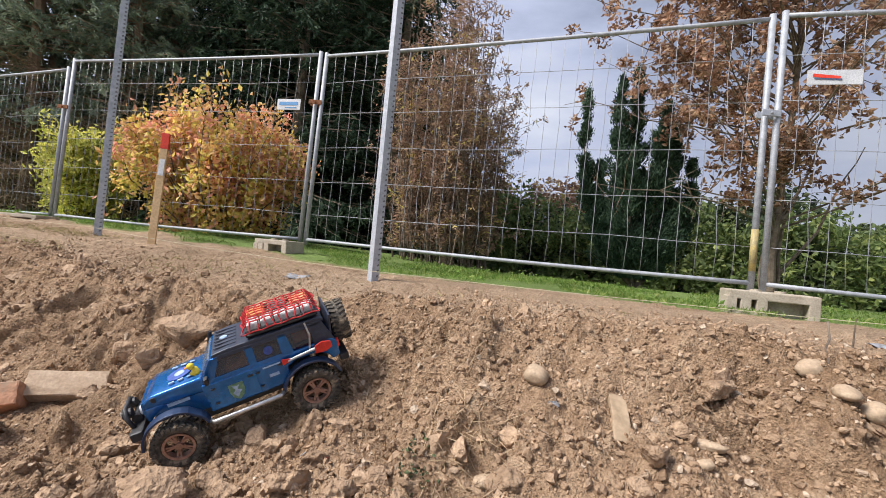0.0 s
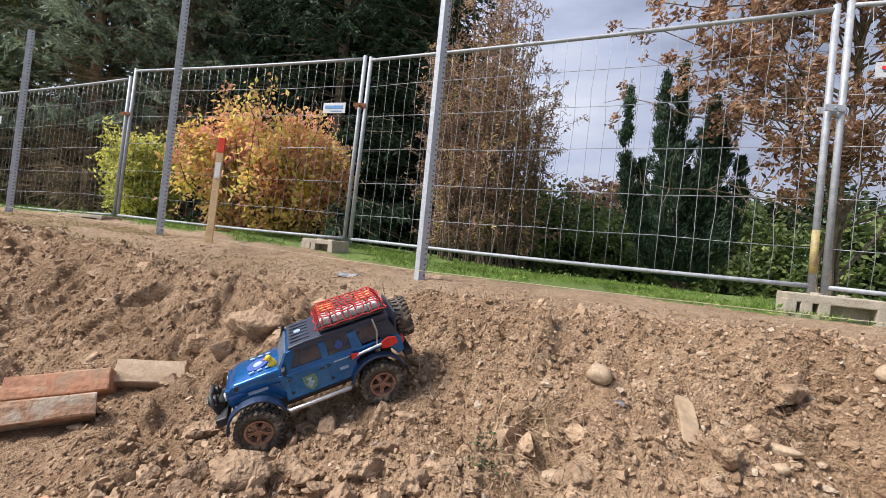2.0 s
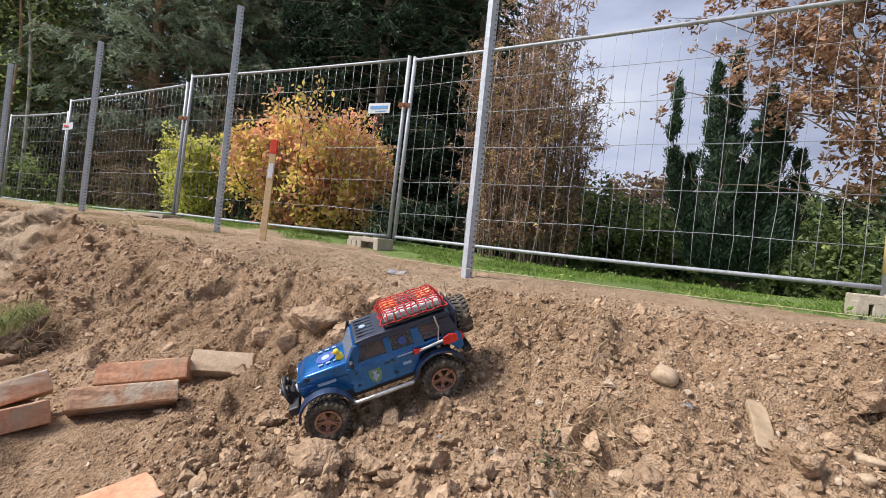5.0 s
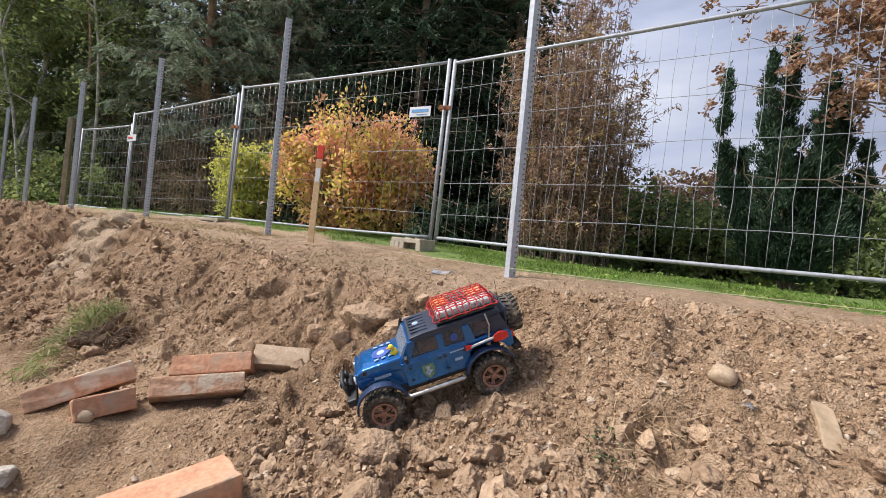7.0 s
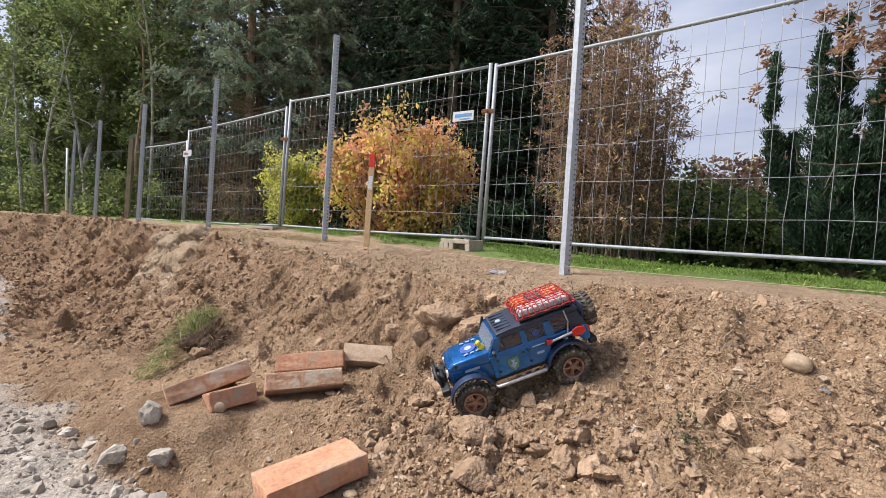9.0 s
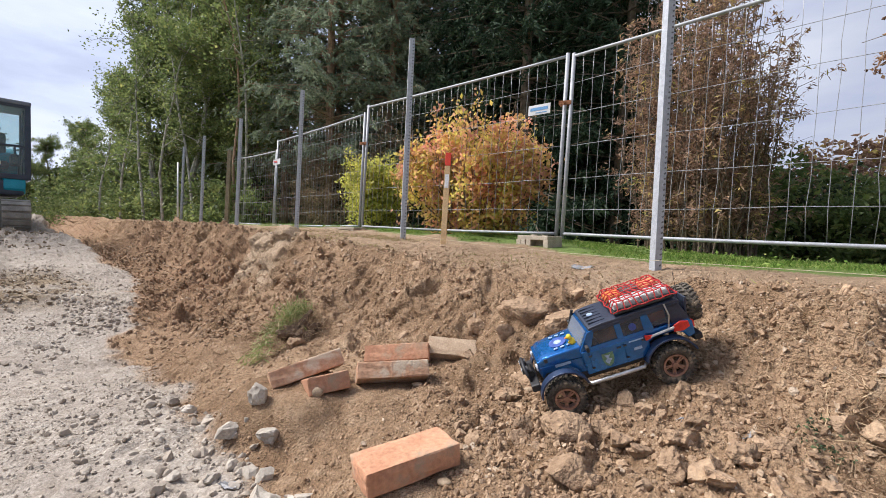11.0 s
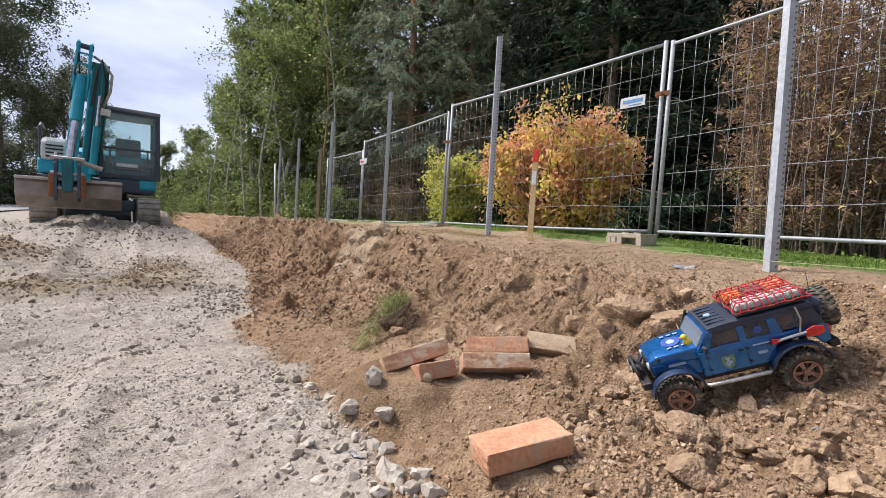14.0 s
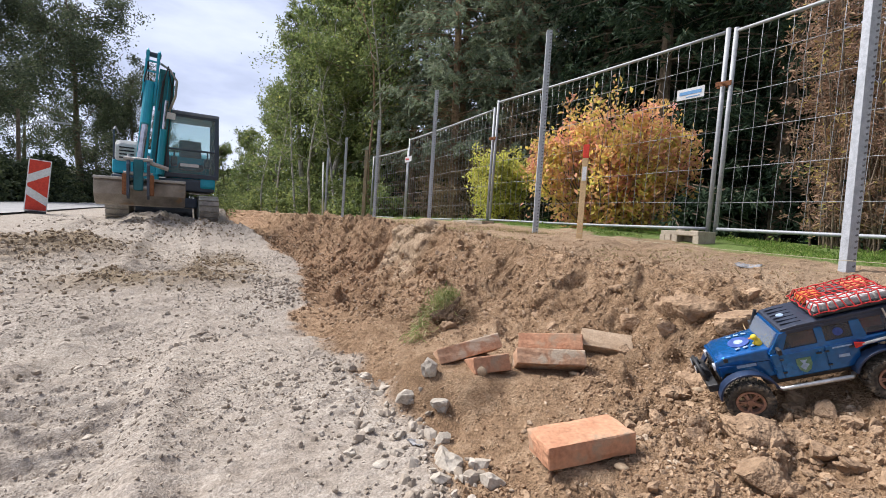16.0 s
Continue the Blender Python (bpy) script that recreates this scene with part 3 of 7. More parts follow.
        lump = lump + (1 - 0.8 * floor_) * (0.75 * clods(u, s, 110, 7, 0.40) * drift + 0.8 * clods(u, s, 120, 16, 0.7) * (0.35 + 0.65 * drift) + 0.8 * clods(u, s, 130, 34, 0.85))
        far_lump = far_lump + 0.8 * clods(u, s, 140, 6, 0.5) + 0.8 * clods(u, s, 150, 15, 0.7)
        w_far = np.interp(u, (0.3, 1.1), (1, 0))
        z = z + soilish * slope * calm * (lump * (1 - w_far) + far_lump * w_far)
        z = z + soilish * (1 - slope) * (0.014 * wave(u, s, 25, 4) + 0.007 * wave(u, s, 26, 14) + rough * billows(u, s, 60, ((14, 0.020), (30, 0.014), (60, 0.006))))
        mound = np.exp(-((u + 3.2) / 0.70) ** 2 - ((s - 4.75) / 0.65) ** 2) * 0.22 + np.exp(-((u + 1.50) / 0.34) ** 2 - ((s - 3.45 - 0.3 * (u + 1.5)) / 0.75) ** 2) * 0.12
        mound = mound + np.exp(-((u + 5.6) / 0.9) ** 2 - ((s - 3.3) / 1.2) ** 2) * 0.20 + np.exp(-((u + 7.0) / 0.6) ** 2 - ((s - 3.9) / 0.7) ** 2) * 0.20 + np.exp(-((u + 9.5) / 1.0) ** 2 - ((s - 2.6) / 0.6) ** 2) * 0.35
        mound = mound + 0.9 * np.clip(mound * 5, 0, 1) * billows(u, s, 70, ((5, 0.07), (11, 0.05), (24, 0.025)))
        # wheel tracks pressed into the gravel, with the cleats' ribs across them
        press = 0.0
        for rs0, slant, rw in ((3.72, 0.03, 0.30), (5.15, 0.06, 0.30)):
            off = (s - rs0 - slant * (u - 0.5) - 0.08 * wave(u, u * 0, 36, 0.8)) / rw
            inside = np.exp(-off ** 4)
            ribs = np.sin((u + 0.10 * np.abs(off) + 0.03 * wave(u, s, 37, 4)) * 6.283 / 0.19) * smooth01(0.75 + 1.3 * wave(u, s, 38, 1.3))
            press = press + inside * (-0.045 + 0.032 * ribs) + 0.050 * np.exp(-((np.abs(off) - 1.25) / 0.28) ** 2)
        z = z + gravel * (mound * np.exp(-np.maximum(0, s - 9)) + (0.020 * wave(u, s, 31, 1.7) + 0.012 * wave(u, s, 32, 7) + press * smooth01(0.55 + 0.8 * wave(u, s, 39, 1.1)) + billows(u, s, 80, ((6, 0.012), (13, 0.010), (24, 0.006))) + 0.40 * clods(u, s, 170, 30, 0.45)) * smooth01((6.1 - s) / 1.2))
        # hollows torn into the bank
        for hu, hs, hr, hd in ((-1.52, 1.15, 0.13, 0.46), (-1.45, 1.30, 0.12, 0.24), (-0.70, 1.32, 0.10, 0.14), (0.05, 1.42, 0.08, 0.08), (-2.3, 1.5, 0.14, 0.16), (1.0, 1.15, 0.06, 0.07), (1.76, 1.12, 0.075, 0.10), (2.11, 1.06, 0.065, 0.10), (2.05, 1.28, 0.08, 0.05), (2.29, 1.34, 0.10, 0.08), (2.75, 1.36, 0.09, 0.05), (3.52, 1.50, 0.08, 0.07), (3.78, 1.62, 0.09, 0.08), (4.95, 1.05, 0.10, 0.08)):
            z = z - hd * np.exp(-((u - hu) ** 2 + (s - hs) ** 2) / hr ** 2)
    if fine:
        # beds in which the bricks and the wheels rest
        for hu, hs, hr, hz_ in BEDS:
            near = np.exp(-(((u - hu) ** 2 + (s - hs) ** 2) / hr ** 2) ** 2)
            z = z * (1 - near) + (hz_ + 0.5 * (z - hz_) * (np.abs(z - hz_) < 0.02)) * near
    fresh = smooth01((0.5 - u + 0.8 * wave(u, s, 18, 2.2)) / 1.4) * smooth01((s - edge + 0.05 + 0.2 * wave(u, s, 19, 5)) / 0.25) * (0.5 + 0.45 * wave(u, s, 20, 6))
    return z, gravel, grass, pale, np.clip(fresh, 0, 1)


def ground_z(x, y):
    u, s = along(x, y)
    return float(land(u, s)[0])


def lines(spans, first, last, growth=1.18):
    """Grid lines: even steps within the spans, growing steps out to first and last."""
    out = [spans[0][0]]
    for a, b, step in spans:
        n = max(1, round((b - a) / step))
        out += [a + (b - a) * (i + 1) / n for i in range(n)]
    step = spans[-1][2]
    while out[-1] < last:
        step *= growth
        out.append(out[-1] + step)
    step, head = spans[0][2], []
    p = out[0]
    while p > first:
        step *= growth
        p -= step
        head.append(p)
    return np.array(head[::-1] + out)


gu = lines(((-8, -3, 0.06), (-3, 0.6, 0.020), (0.6, 5.2, 0.0085), (5.2, 7, 0.05)), -420, 420)
gs = lines(((-2, 0.5, 0.06), (0.5, 2.6, 0.009), (2.6, 4.4, 0.017), (4.4, 6.0, 0.045), (6.0, 8, 0.2)), -420, 420)
GU, GS = np.meshgrid(gu, gs, indexing="ij")
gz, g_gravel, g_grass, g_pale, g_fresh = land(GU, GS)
far = smooth01((np.hypot(GU, GS) - 45) / 60)
gz = gz * (1 - far) + 0.9 * far
g_gravel, g_grass = g_gravel * (1 - far), np.maximum(g_grass, far)


# the far bank is torn: its face juts out and falls back
def jutted(u, s, z, gravel):
    jut = np.interp(u, (0.2, 1.0, 2.9, 3.5), (1.0, 0.55, 0.55, 0.30)) * smooth01((s - 0.85) / 0.3) * smooth01((np.interp(u, (1.0, 1.6, 2.7, 3.0), (2.15, 1.72, 1.72, 1.95)) - s) / 0.25) * (1 - gravel)
    return s + jut * (billows(u * 0.9, z * 1.7 + s * 0.5, 90, ((3, 0.08), (7, 0.055), (15, 0.040), (31, 0.016))) + 0.02)


GS = jutted(GU, GS, gz, g_gravel)
gx, gy = U0.x + UX.x * GU + UY.x * GS, U0.y + UX.y * GU + UY.y * GS
nu, ns = GU.shape
idx = np.arange(nu * ns).reshape(nu, ns)
gf = np.stack([idx[:-1, :-1], idx[:-1, 1:], idx[1:, 1:], idx[1:, :-1]], axis=-1).reshape(-1, 4)
ground = array_object("ground", np.stack([gx, gy, gz], axis=-1).reshape(-1, 3), gf, M_GROUND, None, True)
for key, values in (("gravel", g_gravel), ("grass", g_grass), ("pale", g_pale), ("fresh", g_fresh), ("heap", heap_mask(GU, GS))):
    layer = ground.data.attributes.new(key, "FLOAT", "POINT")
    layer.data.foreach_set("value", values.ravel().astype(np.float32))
tagged(ground, "dug brown soil bank, grey gravel track and meadow", "ground", kind="structure")

# ---- mesh fence ----
LEAN_BACK = 0.030  # the panels and posts lean away from the track


def upright_frame(foot, toward, lean=LEAN_BACK):
    """A frame at foot: x towards the other point, z up and leaning back."""
    x = (Vector(toward) - Vector(foot)).normalized()
    z = Vector((0, lean, 1))
    z = (z - x * z.dot(x)).normalized()
    y = z.cross(x)
    m = Matrix((x, y, z)).transposed().to_4x4()
    m.translation = foot
    return m


WIRES = {}


def wire_mesh(length, seed, bend, radius):
    """A wire along z with a few slight bends."""
    key = (round(length, 2), seed)
    if key not in WIRES:
        rng = np.random.default_rng(seed)
        n = 9
        pts = [(bend * rng.normal() if 0 < i < n - 1 else 0, 0.3 * bend * rng.normal(), length * i / (n - 1)) for i in range(n)]
        bm = tube(pts, radius, 5)
        me = bpy.data.meshes.new("wire")
        bm.to_mesh(me)
        bm.free()
        me.materials.append(M_WIRE)
        me.polygons.foreach_set("use_smooth", [True] * len(me.polygons))
        WIRES[key] = me
    return WIRES[key]


def sign_plate(parent, x, z, w, h, drawing):
    """A small flat plate on the wires, with bars in place of its print."""
    plate = part("sign", box((w, 0.004, h), Matrix.Translation((x, -0.022, z)), 0.001), M_SIGN, parent, "white plastic sign with a printed firm mark")
    for mat, dx, dz, bw, bh, slant in drawing:
        bm = box((bw * w, 0.002, bh * h), Matrix.Translation((x + dx * w, -0.026, z + dz * h)) @ Matrix.Rotation(slant, 4, "Y"))
        part("print", bm, mat, plate)


def fence_panel(a, b, height, label, old_post=False):
    a, b = Vector(a), Vector(b)
    x = (b - a).normalized()
    a, b = a + x * 0.035, b - x * 0.035
    length = (b - a).length
    e = thing("mesh_barrier", upright_frame(a, b), label, "site barrier", "barriers in a row")
    for px in (0.0, length):
        part("upright", tube([(px, 0, 0), (px, 0, height * 0.5), (px, 0, height + 0.03)], 0.021, 12), M_RAIL, e, smooth=True)
    sag = 0.012
    for pz, name in ((0.05, "bottom_rail"), (height, "top_rail")):
        part(name, tube([(length * i / 8, 0, pz - sag * math.sin(math.pi * i / 8)) for i in range(9)], 0.016, 10), M_RAIL, e, smooth=True)
    n = round(length / 0.115)
    for i in range(1, n):
        w = new("vertical_wire", wire_mesh(height - 0.05, 100 + (i * 7 + int(length * 100)) % 5, 0.006, 0.0021))
        w.parent, w.location = e, (length * i / n, -0.006, 0.05)
    for j, up in enumerate((0.134, 0.31, 0.496, 0.68, 0.85)):
        w = new("horizontal_wire", wire_mesh(length, 200 + j % 3, 0.007, 0.0026))
        w.parent = e
        w.matrix_basis = pose(0, 0.003, 0.05 + (height - 0.05) * up, 0, 90, 0)
    if old_post:
        part("paint_band", tube([(length, 0, 0.13), (length, 0, 0.42)], 0.0225, 12), M_YELLOWPAINT, e, "worn yellow paint band", True)
    return e


JOINTS = [(5.5, 1.95, 0.80), (2.12, 2.86, 0.845), (-1.45, 4.14, 0.875), (-4.76, 4.96, 0.905), (-7.95, 6.0, 0.90), (-9.96, 6.54, 0.92)]
HEIGHTS = [1.92, 1.90, 1.92, 1.82, 1.62]
red_print = [(M_REDPAINT, -0.15, 0.05, 0.5, 0.22, 0.12), (M_BLUESTEEL, -0.12, -0.12, 0.5, 0.10, 0.05)]
blue_print = [(M_SIGNBLUE, 0.0, 0.08, 0.80, 0.30, 0.0), (M_SIGNBLUE, 0.1, -0.3, 0.5, 0.08, 0.0)]
for i in range(5):
    fence_panel(JOINTS[i + 1], JOINTS[i], HEIGHTS[i], "galvanised wire mesh panel of a temporary site fence", i == 1)
# the signs hang on the wires near a joint
panels = [o for o in scene.objects if o.name.startswith("mesh_barrier")]
sign_plate(panels[0], 0.30, 1.47, 0.31, 0.10, red_print)
sign_plate(panels[2], 3.05, 1.40, 0.27, 0.11, blue_print)
sign_plate(panels[3], 0.02, 1.38, 0.36, 0.12, red_print)


def clamp(p, z, mat, label):
    e = thing("pipe_clamp", Matrix.Translation((p[0], p[1] + z * LEAN_BACK - 0.01, p[2] + z)), label, "clamp", "pipe clamps")
    part("plate", box((0.13, 0.012, 0.045), Matrix.Translation((0, -0.03, 0)), 0.004), mat, e)
    part("back_plate", box((0.13, 0.012, 0.045), Matrix.Translation((0, 0.03, 0)), 0.004), mat, e)
    part("bolt", tube([(0, -0.05, 0), (0, 0.05, 0)], 0.008, 8), mat, e)


clamp(JOINTS[2], 1.42, M_RUST, "rusty steel clamp that joins two mesh barriers")
clamp(JOINTS[3], 1.35, M_RUST, "rusty steel clamp that joins two mesh barriers")
clamp(JOINTS[1], 1.22, M_ZINC, "galvanised clamp that joins two mesh barriers")


def foot_block(x, y, z, turn, size=(0.60, 0.22, 0.16)):
    """A cast concrete foot with hollow cells."""
    e = thing("concrete_block", pose(x, y, z, 0, 0, turn), "cast concrete foot block that holds two barriers", "concrete block", "concrete blocks under the barriers")
    w, d, h = size
    bm = bmesh.new()
    add_box(bm, (w, d * 0.62, h), Matrix.Translation((0, d * 0.19, h / 2)), 0.008)
    add_box(bm, (w, d * 0.40, h * 0.30), Matrix.Translation((0, -d * 0.30, h * 0.85)), 0.008)
    add_box(bm, (w * 0.40, d * 0.40, h * 0.34), Matrix.Translation((-w * 0.30, -d * 0.30, h * 0.17)), 0.008)
    add_box(bm, (w, d * 0.40, 0.035), Matrix.Translation((0, -d * 0.30, 0.0175)), 0.008)
    for k in (-0.46, -0.30, -0.12, 0.44):
        add_box(bm, (0.060, d * 0.40, h - 0.07), Matrix.Translation((k * w, -d * 0.30, h / 2 - 0.005)), 0.006)
    part("body", bm, M_CONCRETE, e)
    for k in (-0.07, 0.07):
        part("socket", tube([(k, 0, h - 0.01), (k, 0, h + 0.012)], 0.032, 12), M_CONCRETE, e)


foot_block(2.14, 2.78, 0.655, -17, (0.50, 0.22, 0.19))
foot_block(-1.62, 4.00, 0.745, -24, (0.40, 0.24, 0.15))
foot_block(-4.95, 4.80, 0.80, -14, (0.80, 0.24, 0.13))
foot_block(-7.95, 6.0, 0.80, -14)
foot_block(5.5, 1.93, 0.66, -14)


# ---- perforated sign posts in a row ----
def steel_post(x, y, height, turn, lean=(0.0, LEAN_BACK)):
    z = ground_z(x, y) - 0.06
    up = Vector((lean[0], lean[1], 1)).normalized()
    m = Matrix.Translation((x, y, z)) @ Vector((0, 0, 1)).rotation_difference(up).to_matrix().to_4x4() @ pose(0, 0, 0, 0, 0, turn)
    e = thing("steel_post", m, "tall galvanised perforated steel post set in the soil", "post", "row of steel posts")
    h = height + 0.06
    w, d, t = 0.050, 0.052, 0.004
    part("web", box((w, t, h), Matrix.Translation((0, 0, h / 2)), 0.001), M_ZINC, e)
    for k in (-1, 1):
        part("flange", box((t, d, h), Matrix.Translation((k * (w / 2 - t / 2), d / 2 + t / 2 - 0.0005, h / 2)), 0.001), M_ZINC, e)
        part("lip", box((0.014, t, h), Matrix.Translation((k * (w / 2 - 0.010), d + t, h / 2)), 0.001), M_ZINC, e)
    # solid bars in a dark colour give the shade inside the slots
    bm = bmesh.new()
    for i in range(int(height / 0.036)):
        for k in (-1, 1):
            add_box(bm, (0.002, 0.016, 0.011), Matrix.Translation((k * w / 2, d * 0.80, 0.10 + i * 0.036)) @ Matrix.Rotation(0.5, 4, "X"))
    part("perforation", bm, M_SLOT, e, "dark bars for the shade in the punched slots")["kind"] = "stuff"


M_SLOT = surface("slot_shade_steel", (0.13, 0.13, 0.14), (0.19, 0.19, 0.20), 20, 0.8, bump=0)
POSTS = [(-0.50, 2.74, 2.45), (-3.07, 3.56, 2.23), (-5.44, 4.24, 2.12), (-7.62, 4.83, 2.02), (-9.90, 5.60, 2.02), (-12.5, 6.7, 2.1)]
for i, (x, y, h) in enumerate(POSTS):
    steel_post(x, y, h, -48 + (3, -2, 1, 0, 4, -3)[i])
old_post = thing("wooden_post", Matrix.Translation((-9.89, 6.27, ground_z(-9.89, 6.27) - 0.1)) @ pose(0, 0, 0, -1.5, 1.0, 30), "weathered square wooden post at the end of the barriers", "post")
part("shaft", box((0.085, 0.085, 1.86), Matrix.Translation((0, 0, 0.93)), 0.006), surface("grey_brown_old_post", (0.20, 0.165, 0.11), (0.34, 0.28, 0.19), 6, 0.9, bump=0.5, grain=40, depth=0.006), old_post)
pole = thing("thin_pole", Matrix.Translation((-12.35, 6.55, ground_z(-12.35, 6.55) - 0.1)) @ pose(0, 0, 0, -2, -4, 0), "thin pale pole leaning against a steel post", "pole")
part("rod", tube([(0, 0, 0), (0, 0, 0.8), (0, 0, 1.75)], 0.024, 10), M_WHITE, pole, smooth=True)

# ---- survey stake ----
sx, sy = -2.425, 3.37
stake = thing("survey_stake", Matrix.Translation((sx, sy, ground_z(sx, sy) - 0.06)) @ pose(0, 0, 0, -6.0, 0.6, 20), "raw wooden survey stake with a red painted head", "stake")
part("shaft", box((0.056, 0.030, 0.86), Matrix.Translation((0, 0, 0.43)), 0.003), M_STAKE, stake)
part("head", box((0.058, 0.032, 0.135), Matrix.Translation((0, 0, 0.9275)), 0.004), M_REDPAINT, stake, "bright red painted head")
part("slip", box((0.04, 0.003, 0.14), Matrix.Translation((0, -0.0175, 0.70))), M_WHITE, stake, "white paper slip")


# ---- plants ----
def limb_path(rng, start, way, length, n=6, wander=0.18, rise=0.0):
    pts, p, d = [Vector(start)], Vector(start), Vector(way).normalized()
    for _ in range(n):
        d = (d + Vector(rng.normal(size=3)) * wander + Vector((0, 0, rise))).normalized()
        p = p + d * (length / n)
        pts.append(p.copy())
    return pts


def shrub(name, x, y, width, height, count, leaf, mat, label, category, seed, stems=26, bare=0.06, top_twigs=8, droop=0.3, lean=0.0):
    """A shrub of many stems from the ground and a cloud of leaves along them."""
    rng = np.random.default_rng(seed)
    e = thing(name, Matrix.Translation((x, y, ground_z(x, y) - 0.03)), label, category)
    bm, pts = bmesh.new(), []
    for i in range(stems):
        a, r = rng.uniform(0, 6.283), rng.uniform(0.15, 1) ** 0.7
        tip = Vector((math.cos(a) * r * width / 2, math.sin(a) * r * width / 2, height * (1 - 0.20 * r ** 2.2) * rng.uniform(0.80, 1.02)))
        if i < top_twigs:
            tip = Vector((tip.x * 0.7, tip.y * 0.7, height * rng.uniform(1.02, 1.26)))
        foot = Vector((tip.x * 0.18, tip.y * 0.18, 0))
        mid = foot.lerp(tip, 0.5) + Vector((tip.x * 0.18, tip.y * 0.18, 0.05 * height)) + Vector(rng.normal(size=3)) * 0.05
        path = [foot, foot.lerp(mid, 0.5), mid, mid.lerp(tip, 0.5), tip]
        add_tube(bm, path, 0.011, 5, 0.003)
        for k in range(14):
            f = rng.uniform(bare, 1) ** (0.8 if i >= top_twigs else 0.5)
            j = min(3, int(f * 4))
            base = path[j].lerp(path[j + 1], f * 4 - j)
            side = Vector(rng.normal(size=3)) * 0.16 * width / 2 * (1.15 - 0.75 * f if i >= top_twigs else 0.35)
            end = base + side
            end.z = max(end.z, 0.04)
            if k % 2:
                add_tube(bm, [base, end], 0.004, 3, 0.002, False)
            if i >= top_twigs or f < 0.8 or k % 6 == 0:
                pts += [base.lerp(end, q) for q in (0.4, 0.8, 1.0)]
    part("branchwork", bm, M_BARK, e)
    pts = np.array([p[:] for p in pts])
    c = pts[rng.integers(0, len(pts), count)] + rng.normal(size=(count, 3)) * leaf[0] * 0.8
    c[:, 2] = np.maximum(c[:, 2], 0.05)
    v, f = leaves(rng, c, leaf[0], leaf[1], droop)
    array_object("crown", v, f, mat, e)
    return e


shrub("orange_bush", -2.98, 5.30, 2.20, 1.56, 25000, (0.078, 0.042), L_ORANGE, "dense shrub in orange, red and yellow autumn leaf", "shrub", 5, stems=95, top_twigs=20, droop=0.55)
shrub("yellow_bush", -5.5, 6.15, 1.50, 1.30, 12000, (0.080, 0.040), L_YELLOW, "shrub with yellow-green autumn leaves", "shrub", 6, stems=34, top_twigs=4)


def column_shrub(x, y, width, height, seed):
    """A tall upright shrub of whippy stems with narrow withered leaves."""
    rng = np.random.default_rng(seed)
    e = thing("willow_shrub", Matrix.Translation((x, y, ground_z(x, y) - 0.03)), "tall narrow shrub with withered brown and yellow leaves", "shrub")
    bm, pts = bmesh.new(), []
    for i in range(120):
        a, r = rng.uniform(0, 6.283), rng.uniform(0, 1) ** 0.6
        top = height * (1.04 - 0.45 * r ** 1.6) * rng.uniform(0.55, 1.05)
        tip = Vector((math.cos(a) * r * width / 2 - 0.05, math.sin(a) * r * width / 2, top))
        foot = Vector((tip.x * 0.70, tip.y * 0.70, 0))
        path = [foot.lerp(tip, q) + Vector((rng.normal() * 0.05, rng.normal() * 0.05, 0)) for q in (0, 0.25, 0.5, 0.75, 1.0)]
        add_tube(bm, path, 0.012, 5, 0.003)
        for k in range(16):
            q = rng.uniform(0.08, 1)
            j = min(3, int(q * 4))
            base = path[j].lerp(path[j + 1], q * 4 - j)
            end = base + Vector((rng.normal() * 0.16, rng.normal() * 0.16, rng.uniform(-0.02, 0.22)))
            add_tube(bm, [base, end], 0.0035, 3, 0.0015, False)
            pts += [base.lerp(end, w) for w in (0.3, 0.6, 0.9, 1.0)]
    part("branchwork", bm, M_BARK, e)
    pts = np.array([p[:] for p in pts])
    c = pts[rng.integers(0, len(pts), 33000)] + rng.normal(size=(33000, 3)) * 0.03
    v, f = leaves(rng, c, 0.082, 0.021, 0.45)
    array_object("crown", v, f, L_WILLOW, e)


column_shrub(-0.12, 6.2, 1.95, 4.6, 8)


